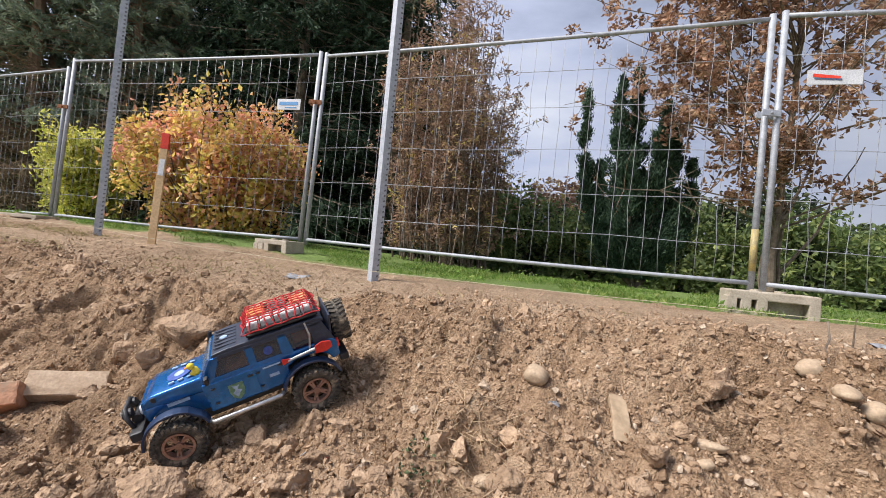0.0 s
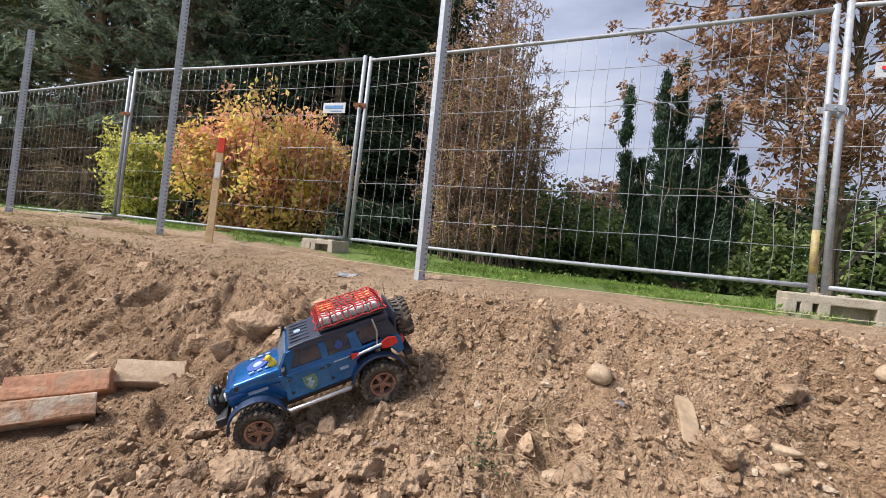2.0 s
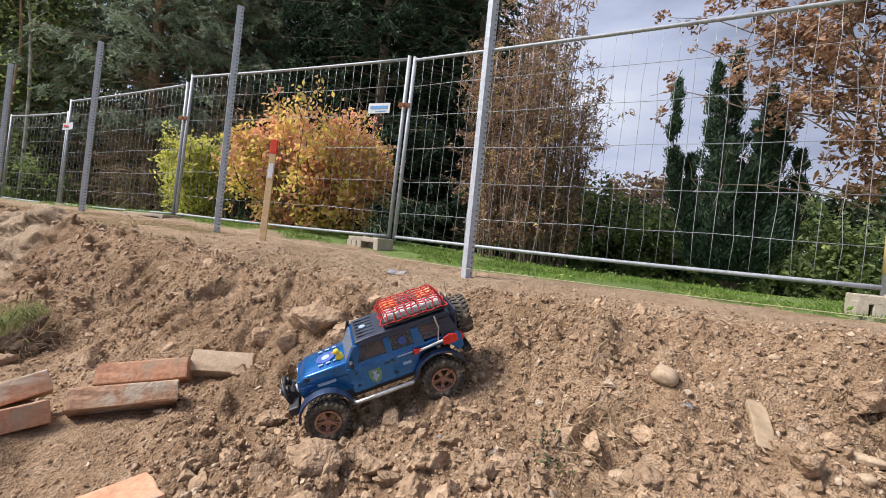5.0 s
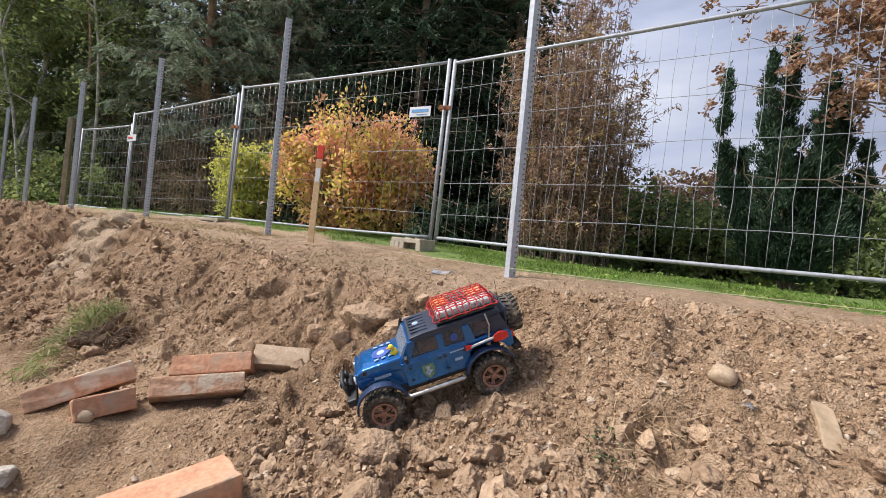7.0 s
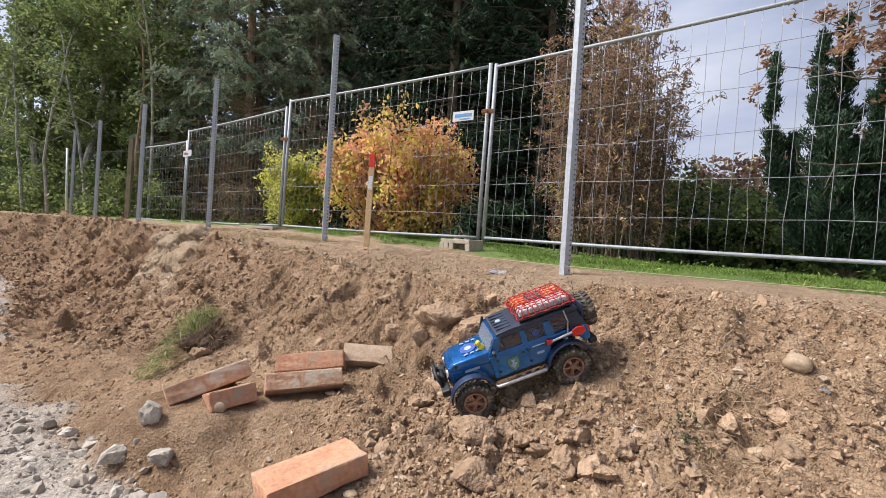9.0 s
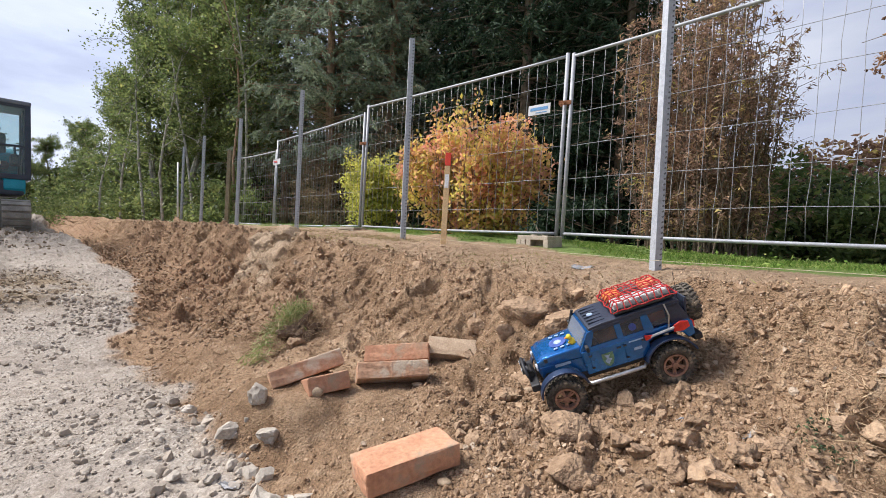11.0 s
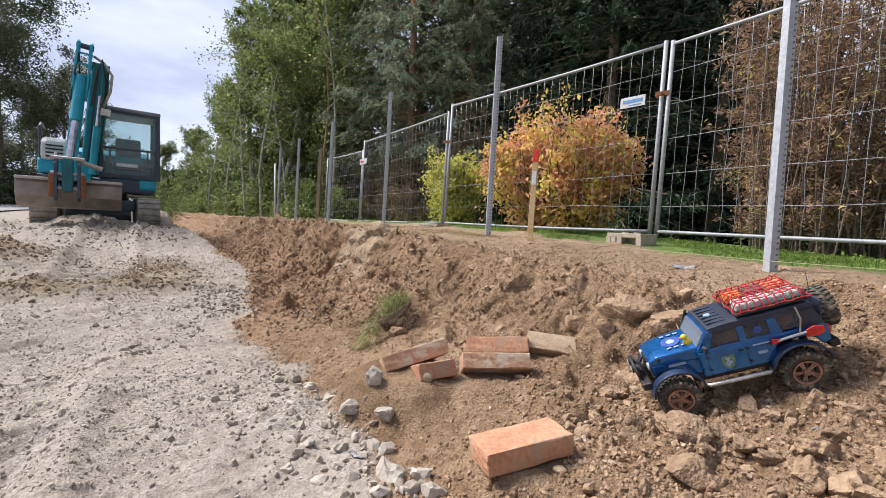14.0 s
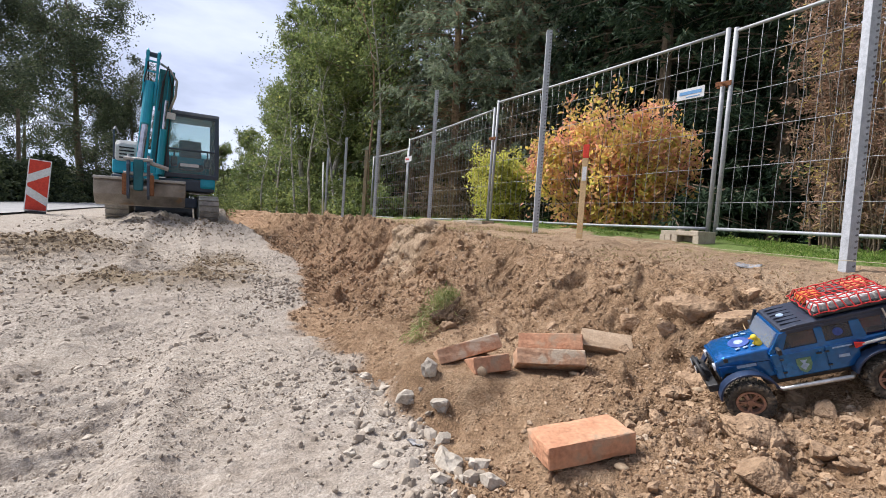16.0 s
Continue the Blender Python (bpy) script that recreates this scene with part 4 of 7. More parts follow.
def yew(x, y, leaders, count, seed, label):
    """A dark evergreen with several upright leaders: each is a slim spire of upswept needle sprays."""
    rng = np.random.default_rng(seed)
    e = thing("evergreen", Matrix.Translation((x, y, ground_z(x, y) - 0.05)), label, "conifer")
    cs, ws = [], []
    total = sum(h for _, _, h, _ in leaders)
    for dx, dy, h, girth in leaders:
        bend = [Vector((0, 0, 0.05)), Vector((dx * 0.45, dy * 0.45, h * 0.16)), Vector((dx * 0.88, dy * 0.88, h * 0.42)), Vector((dx, dy, h * 0.70)), Vector((dx, dy, h))]
        part("stem", tube(bend, 0.035, 6, 0.004), M_BARK, e)
        boughs = int(80 * h / 3)
        per = max(6, int(count * h / total / boughs))
        for _ in range(boughs):
            q = rng.uniform(0.08, 0.99)
            k = min(3, int(q * 4))
            base = np.array(bend[k].lerp(bend[k + 1], q * 4 - k))
            a = rng.uniform(0, 6.283)
            reach = girth * (0.06 + 0.98 * (1 - q) ** 0.95) * min(1.0, 0.45 + 2.2 * q) * rng.uniform(0.35, 1.35)
            way = np.array((math.cos(a), math.sin(a), rng.uniform(0.35, 0.95) + 0.9 * q))
            way /= np.linalg.norm(way)
            w = rng.uniform(0.1, 1.0, per) ** 0.7
            p = base + way * (w * reach)[:, None] + rng.normal(size=(per, 3)) * (0.030 + 0.11 * reach * (1.1 - w))[:, None]
            p[:, 2] = np.maximum(p[:, 2], 0.22)
            cs.append(p)
            ws.append(way + rng.normal(size=(per, 3)) * 0.55 + np.array((0, 0, 0.25)))
        tip = np.stack([np.full(60, dx), np.full(60, dy), h * (0.86 + 0.16 * rng.uniform(0, 1, 60))], axis=1)
        cs.append(tip + rng.normal(size=(60, 3)) * np.array((0.022, 0.022, 0.01)))
        ws.append(np.array((0, 0, 1.0)) + rng.normal(size=(60, 3)) * 0.4)
    v, f = sprays(rng, np.concatenate(cs), np.concatenate(ws), 0.095, 0.019)
    array_object("crown", v, f, L_YEW, e)


yew(3.02, 6.95, ((-0.95, 0.1, 3.30, 0.36), (-0.46, -0.1, 3.40, 0.62), (-0.12, 0.15, 3.70, 0.75), (0.25, -0.15, 3.05, 0.80), (0.55, 0.1, 2.75, 0.70), (0.80, 0.0, 2.2, 0.60), (-0.62, 0.25, 2.1, 0.60), (0.1, -0.3, 2.5, 0.85), (-0.3, -0.35, 2.2, 0.80)),
    88000, 11, "dark green evergreen with several upright tops behind the site fence")



def oak(x, y, seed):
    rng = np.random.default_rng(seed)
    e = thing("oak_tree", Matrix.Translation((x, y, ground_z(x, y) - 0.05)), "young oak with rust-brown withered leaves", "tree")
    bm, tips = bmesh.new(), []
    trunk = limb_path(rng, (0, 0, 0), (0.0, 0, 1), 4.8, 8, 0.06)
    add_tube(bm, trunk, 0.055, 8, 0.02)
    for k in range(3):
        add_tube(bm, limb_path(rng, (0.04 * k - 0.03, 0.05, 0), (-0.10 + 0.2 * k, 0.1, 1), 2.9, 9, 0.17), 0.026, 7, 0.006)
    for i in range(60):
        q = rng.uniform(0.18, 1.0)
        j = min(7, int(q * 8))
        base = trunk[j].lerp(trunk[j + 1], q * 8 - j)
        a = rng.uniform(0, 6.283)
        if i % 2 == 0:
            a = rng.uniform(2.5, 3.9)
        path = limb_path(rng, base, (math.cos(a), math.sin(a), 0.6), rng.uniform(1.2, 3.5) * (1.25 - 0.40 * q), 6, 0.17, 0.03)
        add_tube(bm, path, 0.015, 6, 0.004)
        for k in range(9):
            m = rng.integers(2, 7)
            sub = limb_path(rng, path[m], Vector(rng.normal(size=3)) + Vector((0, 0, 0.2)), rng.uniform(0.25, 0.6), 3, 0.25)
            add_tube(bm, sub, 0.006, 4, 0.002, False)
            tips += sub[1:]
    part("trunk", bm, M_BARK, e)
    t = np.array([p[:] for p in tips])
    t = t[t[:, 2] > 1.15 + np.clip(-(t[:, 0] + 0.6) * 1.5, 0, 1.6)]
    t = t[rng.permutation(len(t))[: len(t) * 3 // 5]]
    c = t[rng.integers(0, len(t), 21000)] + rng.normal(size=(21000, 3)) * 0.050
    v, f = leaves(rng, c, 0.092, 0.048, 0.45)
    array_object("crown", v, f, L_OAK, e)


oak(4.05, 5.35, 21)


# spruces: one with tiers of hanging sprays, then copies
def spruce_mesh(seed, height, width, bare, count):
    rng = np.random.default_rng(seed)
    bm = bmesh.new()
    add_tube(bm, limb_path(rng, (0, 0, -0.2), (0, 0, 1), height, 8, 0.012), height * 0.006 + 0.045, 9, 0.02)
    cs, ws = [], []
    z = 0.5
    while z < height * 0.97:
        q = 1 - z / height
        for _ in range(9):
            a = rng.uniform(0, 6.283)
            out, side = np.array((math.cos(a), math.sin(a), 0)), np.array((-math.sin(a), math.cos(a), 0))
            ln = width / 2 * (q ** 0.75) * rng.uniform(0.6, 1.12)
            drop = rng.uniform(0.22, 0.42)

            def bough(w):
                return out * (ln * w) + np.array((0, 0, z + ln * (0.10 * w - drop * w * w + 0.10 * w ** 4)))
            if z < bare:
                ln *= 0.55
            add_tube(bm, [bough(0.0), bough(0.45), bough(0.8), bough(1.0)], 0.020, 4, 0.005, False)
            if z < bare:
                for k in range(4):  # dead twigs below the green crown
                    p = bough(rng.uniform(0.3, 1.0))
                    add_tube(bm, [p, p + side * rng.normal() * 0.4 + np.array((0, 0, -0.15))], 0.007, 3, 0.003, False)
                continue
            twigs = max(3, int(ln * 7))
            for k in range(twigs):
                w = rng.uniform(0.12, 1.0) ** 0.8
                turned = 1 if k % 2 else -1
                way = out * rng.uniform(0.25, 0.7) + side * turned * rng.uniform(0.3, 0.9) + np.array((0, 0, -rng.uniform(0.25, 0.9)))
                reach = rng.uniform(0.22, 0.50) * (1.25 - 0.7 * w) * min(1.4, 0.5 + ln * 0.4)
                n = max(3, int(count * 0.014))
                m = rng.uniform(0, 1, n)
                p = bough(w) + way * (m * reach)[:, None] + np.array((0, 0, -1.0)) * (0.25 * reach * m * m)[:, None]
                cs.append(p + rng.normal(size=(n, 3)) * 0.022)
                ws.append(way + rng.normal(size=(n, 3)) * 0.45)
        z += rng.uniform(0.28, 0.46) * (1.15 - 0.35 * (1 - q))
    v, f = sprays(rng, np.concatenate(cs), np.concatenate(ws), 0.15, 0.044)
    return bm, v, f


def spruce(seed, height, width, bare, count, x, y, label, name="spruce", bark=None, needles=None):
    e = thing(name, Matrix.Translation((x, y, ground_z(x, y))), label, "conifer", "spruces behind the fence")
    bm, v, f = spruce_mesh(seed, height, width, bare, count)
    part("trunk", bm, bark or M_BARK, e)
    array_object("crown", v, f, needles or L_SPRUCE, e)
    return e


spruce_a = spruce(31, 15, 5.6, 0.35, 850, *plan(-2.0, -5.2), "tall dark green spruce with hanging boughs to the ground")
spruce_b = spruce(32, 13, 5.0, 0.3, 850, *plan(-0.3, -6.3), "tall dark green spruce with hanging boughs to the ground")
spruce_c = spruce(33, 16, 5.6, 2.0, 800, *plan(-7.4, -3.4), "tall spruce with a bare reddish lower trunk", bark=M_PINEBARK, needles=L_SPRUCE_LIT)
for k, (src, u, s, turn, size) in enumerate(((spruce_a, -1.4, -8.6, 80, 1.05), (spruce_b, -4.2, -6.0, 140, 1.1), (spruce_a, -3.9, -8.6, 200, 1.15), (spruce_b, -3.2, -10.6, 60, 1.25),
                                             (spruce_c, -6.3, -4.6, 100, 0.95), (spruce_c, -8.6, -4.4, 210, 1.05), (spruce_c, -6.9, -6.2, 300, 1.1), (spruce_a, -6.0, -8.6, 310, 1.1), (spruce_c, -9.8, -3.2, 20, 0.9),
                                             (spruce_a, -9.2, -8.5, 130, 1.1), (spruce_b, -11.8, -8.0, 250, 1.1), (spruce_a, -5.0, -12.5, 15, 1.2), (spruce_b, -6.4, -12.5, 170, 1.3), (spruce_a, -10.0, -12.5, 45, 1.2), (spruce_a, -14.0, -11.0, 260, 1.1))):
    px, py = plan(u, s)
    copy_thing(src, pose(px, py, ground_z(px, py), 0, 0, turn) @ Matrix.Diagonal((size, size, size, 1)))


def broadleaf(seed, height, width, bare, count, leaf, mat, x, y, label, name="broadleaf_tree", bark=None, lean=0.0, group=""):
    rng = np.random.default_rng(seed)
    e = thing(name, Matrix.Translation((x, y, ground_z(x, y) - 0.1)), label, "tree", group)
    bm, tips = bmesh.new(), []
    trunk = limb_path(rng, (0, 0, 0), (lean, 0, 1), height * 0.92, 9, 0.05)
    add_tube(bm, trunk, height * 0.013 + 0.02, 8, 0.02)
    for i in range(30):
        q = rng.uniform(bare, 1.0)
        j = min(8, int(q * 9))
        base = trunk[j].lerp(trunk[j + 1], q * 9 - j)
        a = rng.uniform(0, 6.283)
        reach = width / 2 * math.sqrt(max(0.08, 1 - ((q - 0.55) / 0.55) ** 2)) * rng.uniform(0.65, 1.1)
        path = limb_path(rng, base, (math.cos(a), math.sin(a), 0.5), reach, 5, 0.15, 0.05)
        add_tube(bm, path, 0.035, 5, 0.008, False)
        for k in range(8):
            m = rng.integers(1, 6)
            sub = limb_path(rng, path[m], Vector(rng.normal(size=3)) + Vector((0, 0, 0.15)), reach * rng.uniform(0.22, 0.42), 3, 0.25)
            add_tube(bm, sub, 0.012, 3, 0.004, False)
            tips += sub[1:]
    part("trunk", bm, bark or M_BARK, e)
    t = np.array([p[:] for p in tips])
    t = t[rng.permutation(len(t))[: len(t) * 11 // 20]]
    c = t[rng.integers(0, len(t), count)] + rng.normal(size=(count, 3)) * width * 0.026
    v, f = leaves(rng, c, leaf, leaf * 0.6, 0.2)
    array_object("crown", v, f, mat, e)
    return e


WOOD = "trees along the track"
bl_a = broadleaf(41, 10, 5.0, 0.12, 34000, 0.105, L_GREEN, *plan(-13, -2.6), "leafy green broadleaf tree at the wood's edge", group=WOOD)
bl_b = broadleaf(42, 9, 3.6, 0.25, 16000, 0.10, L_GREEN, *plan(-16.5, -1.0), "slim pale-stemmed birch with yellowing leaves", "birch", M_BIRCH, 0.06, WOOD)
for src, u, s, turn, size in ((bl_b, -12.4, -1.0, 120, 0.85), (bl_a, -18.0, -2.0, 70, 0.85), (bl_b, -21.0, -0.6, 210, 0.72), (bl_a, -23.5, -0.6, 190, 0.62), (bl_a, -28, 0.2, 260, 0.55), (bl_b, -25, 0.4, 30, 0.55),
                              (bl_a, -34, 1.0, 10, 0.52), (bl_a, -41, 2.0, 110, 0.5), (bl_a, -16, -5.5, 330, 1.2), (bl_b, -14.6, -2.4, 260, 1.1), (bl_a, -21, -4.5, 150, 1.1), (bl_a, -10.6, -2.6, 40, 0.9)):
    px, py = plan(u, s)
    copy_thing(src, pose(px, py, ground_z(px, py), 0, 0, turn) @ Matrix.Diagonal((size, size, size, 1)))
big = broadleaf(43, 18, 12.5, 0.10, 34000, 0.20, L_TREE, *plan(-38, 10.6), "large dark broadleaf tree beyond the road", group="trees beyond the road")
for u, s, turn, size in ((-31, 14.6, 140, 0.8), (-46, 10.9, 230, 0.62), (-52, 17, 80, 0.8), (-26, 18, 30, 0.8), (-43, 7.8, 60, 0.66)):
    px, py = plan(u, s)
    copy_thing(big, pose(px, py, 0.8, 0, 0, turn) @ Matrix.Diagonal((size, size, size, 1)))


# thin leaning stems and bare dead boughs at the wood's edge
def sapling(u, s_, height, lean, seed, bark, leafy, label):
    rng = np.random.default_rng(seed)
    px, py = plan(u, s_)
    e = thing("sapling", Matrix.Translation((px, py, ground_z(px, py) - 0.1)), label, "tree", "saplings at the wood's edge")
    bm, tips = bmesh.new(), []
    trunk = limb_path(rng, (0, 0, 0), (lean * UX.x, lean * UX.y, 1), height, 9, 0.07)
    add_tube(bm, trunk, 0.045, 7, 0.012)
    for i in range(16):
        q = rng.uniform(0.3, 0.98)
        j = min(8, int(q * 9))
        path = limb_path(rng, trunk[j].lerp(trunk[j + 1], q * 9 - j), (rng.normal(), rng.normal(), 0.35), rng.uniform(0.5, 1.5), 4, 0.2)
        add_tube(bm, path, 0.013, 4, 0.004, False)
        tips += path[1:]
    part("trunk", bm, bark, e)
    t = np.array([p[:] for p in tips])
    c = t[rng.integers(0, len(t), leafy)] + rng.normal(size=(leafy, 3)) * 0.22
    v, f = leaves(rng, c, 0.11, 0.07, 0.2)
    array_object("crown", v, f, L_GREEN, e)


for i, (u, s_, height, lean, leafy) in enumerate(((-15.2, 0.3, 7.5, 0.02, 1500), (-13.0, 0.0, 6.5, -0.28, 1200), (-12.0, -0.3, 7.0, 0.22, 1100), (-10.6, -0.8, 7.5, -0.40, 900), (-9.2, -1.5, 8.0, -0.10, 900), (-8.9, -1.6, 7.0, 0.06, 700), (-17.5, 0.6, 6.0, -0.06, 1500))):
    sapling(u, s_, height, lean, 700 + i, M_BIRCH if i != 4 else M_PINEBARK, leafy, "thin pale leaning stem with a few yellowing leaves")

# hedge and far woods behind the meadow: uneven rows of leafy clumps
def leafy_row(name, spots, radius, height, count, leaf, mat, label, category, seed, ratio=0.6):
    rng = np.random.default_rng(seed)
    cs = []
    for (x, y) in spots:
        n = count // len(spots)
        h = height * rng.uniform(0.75, 1.2)
        m = max(8, int(14 * height / radius))
        a, r, q = rng.uniform(0, 6.283, m), rng.uniform(0.35, 1, m) ** 0.5, rng.uniform(0, 1, m)
        rad = radius * np.sqrt(np.maximum(0.05, 1 - q ** 3)) * r * rng.uniform(0.8, 1.15)
        mid = np.stack([x + rad * np.cos(a), y + rad * np.sin(a), 0.3 + q * h], axis=1)
        wide = radius * rng.uniform(0.10, 0.26, m)
        pick = rng.integers(0, m, n)
        cs.append(mid[pick] + rng.normal(size=(n, 3)) * wide[pick][:, None] * np.array((1, 1, 0.75)))
    v, f = leaves(rng, np.concatenate(cs), leaf, leaf * ratio, 0.2)
    ob = array_object(name, v, f, mat)
    return tagged(ob, label, category, kind="stuff")


rng0 = np.random.default_rng(77)
leafy_row("hedge", [(x + rng0.normal() * 0.2, 13.5 - 0.25 * x + rng0.normal() * 0.3) for x in np.arange(-1, 24, 0.9)], 1.1, 2.3, 40000, 0.17, L_HEDGE, "long green garden hedge beyond the meadow", "hedge", 51)
leafy_row("far_wood", [(x, 55 - 0.3 * x + rng0.normal() * 4) for x in np.arange(-12, 90, 4.0)], 4.0, 7.0, 26000, 0.7, L_DARKGREEN, "distant wooded hillside", "wood", 52)
leafy_row("roadside_hedge", [plan(u, 10.8 + rng0.normal() * 0.3) for u in np.arange(-50, -14, 0.9)], 1.0, 2.9, 36000, 0.24, L_DARKGREEN, "dark clipped hedge beyond the road", "hedge", 53)
leafy_row("undergrowth", [plan(u, np.interp(u, (-24, -8), (1.2, -1.6)) + rng0.normal() * 0.4) for u in np.arange(-26, -8.5, 0.6)], 0.8, 1.9, 26000, 0.13, L_GREEN, "low green undergrowth at the wood's edge", "undergrowth", 54)
leafy_row("track_end_trees", [plan(u, s_) for u, s_ in ((-46, 5), (-50, 7), (-54, 4), (-48, 9), (-44, 6.5))], 2.6, 6.5, 12000, 0.4, L_DARKGREEN, "dark trees where the track ends", "wood", 55)

leafy_row("wood_edge", [plan(u, np.interp(u, (-44, -24, -9), (0.8, -1.5, -4.5)) + rng0.normal() * 0.8) for u in np.arange(-46, -9, 1.1)], 1.5, 4.2, 26000, 0.24, L_GREEN, "leafy young trees filling the wood's edge", "wood", 56)
leafy_row("dark_thicket", [(x + rng0.normal() * 0.3, 15.6 - 0.25 * x + rng0.normal() * 0.4) for x in np.arange(-2, 24, 1.0)], 1.2, 2.6, 24000, 0.24, L_DARKGREEN, "dark thicket behind the garden hedge", "thicket", 57)

leafy_row("spruce_thicket", [plan(u, -9.4 + rng0.normal() * 0.8) for u in np.arange(-16, -1.0, 0.9)], 1.3, 6.5, 30000, 0.28, L_SPRUCE, "dark spruce thicket deep in the wood", "thicket", 58)
leafy_row("dead_brush", [plan(u, -3.6 + rng0.normal() * 0.5) for u in np.arange(-9.5, -4.5, 0.5)], 0.8, 3.2, 15000, 0.42, L_DRY, "bare dead lower twigs of the spruces", "brushwood", 59, 0.028)
leafy_row("autumn_trees", [(x, 18.5 - 0.25 * x + rng0.normal() * 0.5) for x in np.arange(1.0, 8.0, 0.9)], 1.0, 3.6, 9000, 0.24, L_WILLOW, "brownish autumn trees behind the garden hedge", "trees", 60)
leafy_row("wood_floor_brush", [plan(u, -5.4 + rng0.normal() * 0.5) for u in np.arange(-19.5, -3.0, 0.6)], 0.9, 2.8, 24000, 0.26, L_SPRUCE, "dark low spruce growth behind the bare trunks", "thicket", 61)

# a street lamp among the trees beyond the road
lamp_x, lamp_y = plan(-24.6, 8.9 + 1.6)
lamp = thing("street_lamp", Matrix.Translation((lamp_x, lamp_y, ground_z(lamp_x, lamp_y) - 0.1)) @ pose(0, 0, 0, 0, 0, -12), "weathered wooden pole with a curved lamp arm", "street lamp")
part("pole", tube([(0, 0, 0), (0, 0, 2.2), (0.02, 0, 4.5)], 0.10, 10, 0.075), M_BARK, lamp)
part("arm", tube([(0, 0, 3.3), (0.1, 0.25, 3.75), (0.1, 0.7, 4.0), (0.1, 1.5, 4.1)], 0.03, 8), M_RAIL, lamp)
part("lamp_head", box((0.14, 0.42, 0.09), Matrix.Translation((0.1, 1.65, 4.08)), 0.03), M_RAIL, lamp)

# ---- road beyond the gravel ----
ru, rs = np.meshgrid(np.linspace(-70, 40, 111), np.linspace(6.3, 9.9, 7), indexing="ij")
rz = land(ru, rs)[0] + 0.04
ri = np.arange(ru.size).reshape(ru.shape)
road = array_object("road", np.stack([U0.x + UX.x * ru + UY.x * rs, U0.y + UX.y * ru + UY.y * rs, rz], axis=-1).reshape(-1, 3),
                    np.stack([ri[:-1, :-1], ri[:-1, 1:], ri[1:, 1:], ri[1:, :-1]], axis=-1).reshape(-1, 4), M_ASPHALT, None, True)
tagged(road, "pale grey asphalt road beyond the gravel", "road", kind="structure")

# ---- grass along the barriers, and the builders' string ----
rng_g = np.random.default_rng(88)
bu, bs_ = rng_g.uniform(-5.5, 7.5, 60000), -0.35 - 2.6 * rng_g.uniform(0, 1, 60000) ** 1.3
bz, b_gravel, b_grass, b_pale, b_fresh = land(bu, bs_)
ok_g = rng_g.uniform(0, 1, len(bu)) < b_grass * smooth01(0.45 + 1.5 * wave(bu, bs_, 93, 3.0))
bu, bs_, bz = bu[ok_g], bs_[ok_g], bz[ok_g]
bc = np.stack([U0.x + UX.x * bu + UY.x * bs_, U0.y + UX.y * bu + UY.y * bs_, bz + 0.024], axis=1)
gv, gf_ = leaves(rng_g, bc, 0.065, 0.007, -0.5)
tagged(array_object("grass", gv, gf_, L_GRASS), "fresh green grass under the barriers", "grass", kind="stuff")
gw = bc[rng_g.integers(0, len(bc), 500)] + rng_g.normal(size=(500, 3)) * 0.03 + np.array((0, 0, 0.02))
gv, gf_ = leaves(rng_g, gw, 0.045, 0.024, -0.2)
tagged(array_object("weeds", gv, gf_, L_GRASS), "broad-leaved weeds among the grass", "weeds", kind="stuff")
M_CORD = surface("pale_yellow_cord", (0.46, 0.40, 0.27), (0.56, 0.50, 0.35), 30, 0.7)
cord = thing("string_line", Matrix.Translation((0, 0, 0)), "thin pale builders' string stretched along the row of posts", "string")
stops_ = [(px - 0.01, py - 0.05) for px, py, _ in POSTS[:4]]
stops_ = [(3.9, 1.35)] + stops_
for (ax, ay), (bx_, by_) in zip(stops_, stops_[1:]):
    part("span", tube([(ax + (bx_ - ax) * q, ay + (by_ - ay) * q, (ground_z(ax, ay) * (1 - q) + ground_z(bx_, by_) * q) + 0.075 - 0.02 * math.sin(math.pi * q)) for q in (0, 0.25, 0.5, 0.75, 1)], 0.0017, 5), M_CORD, cord)

# ---- model car ----
M_BLUE = surface("metallic_blue_body", (0.009, 0.120, 0.40), (0.017, 0.195, 0.57), 6, 0.26, 0.60, bump=0.03, grain=90, stain=(0.07, 0.12, 0.20), stain_at=0.70)
M_BLUE.node_tree.nodes["Principled BSDF"].inputs["Coat Weight"].default_value = 0.7
M_ROOF = surface("dark_navy_roof", (0.020, 0.027, 0.050), (0.040, 0.050, 0.080), 12, 0.45, bump=0.08)
# fender: body blue with its shade painted in, under a dust stain
M_FENDER = surface("shaded_blue_fender", (0.012, 0.024, 0.060), (0.024, 0.045, 0.100), 20, 0.4, bump=0.05, stain=(0.10, 0.09, 0.08), stain_at=0.70)
M_BLACK = surface("black_plastic", (0.014, 0.014, 0.016), (0.035, 0.035, 0.038), 30, 0.55, bump=0.15, stain=(0.13, 0.10, 0.075), stain_at=0.70)
M_TYRE = surface("dusty_rubber", (0.034, 0.030, 0.026), (0.150, 0.125, 0.098), 60, 0.85, bump=0.3, stain=(0.30, 0.24, 0.17), stain_at=0.53)
M_BRONZE = surface("bronze_rim", (0.34, 0.215, 0.185), (0.50, 0.345, 0.30), 30, 0.35, 0.75, bump=0.05)
M_ALU = surface("brushed_aluminium", (0.50, 0.49, 0.48), (0.70, 0.69, 0.68), 40, 0.35, 0.8, bump=0.1)
M_RED = surface("red_plastic", (0.56, 0.020, 0.014), (0.72, 0.038, 0.026), 20, 0.45, bump=0.05)
M_NET = surface("red_elastic_cord", (0.36, 0.012, 0.016), (0.52, 0.030, 0.030), 60, 0.75)
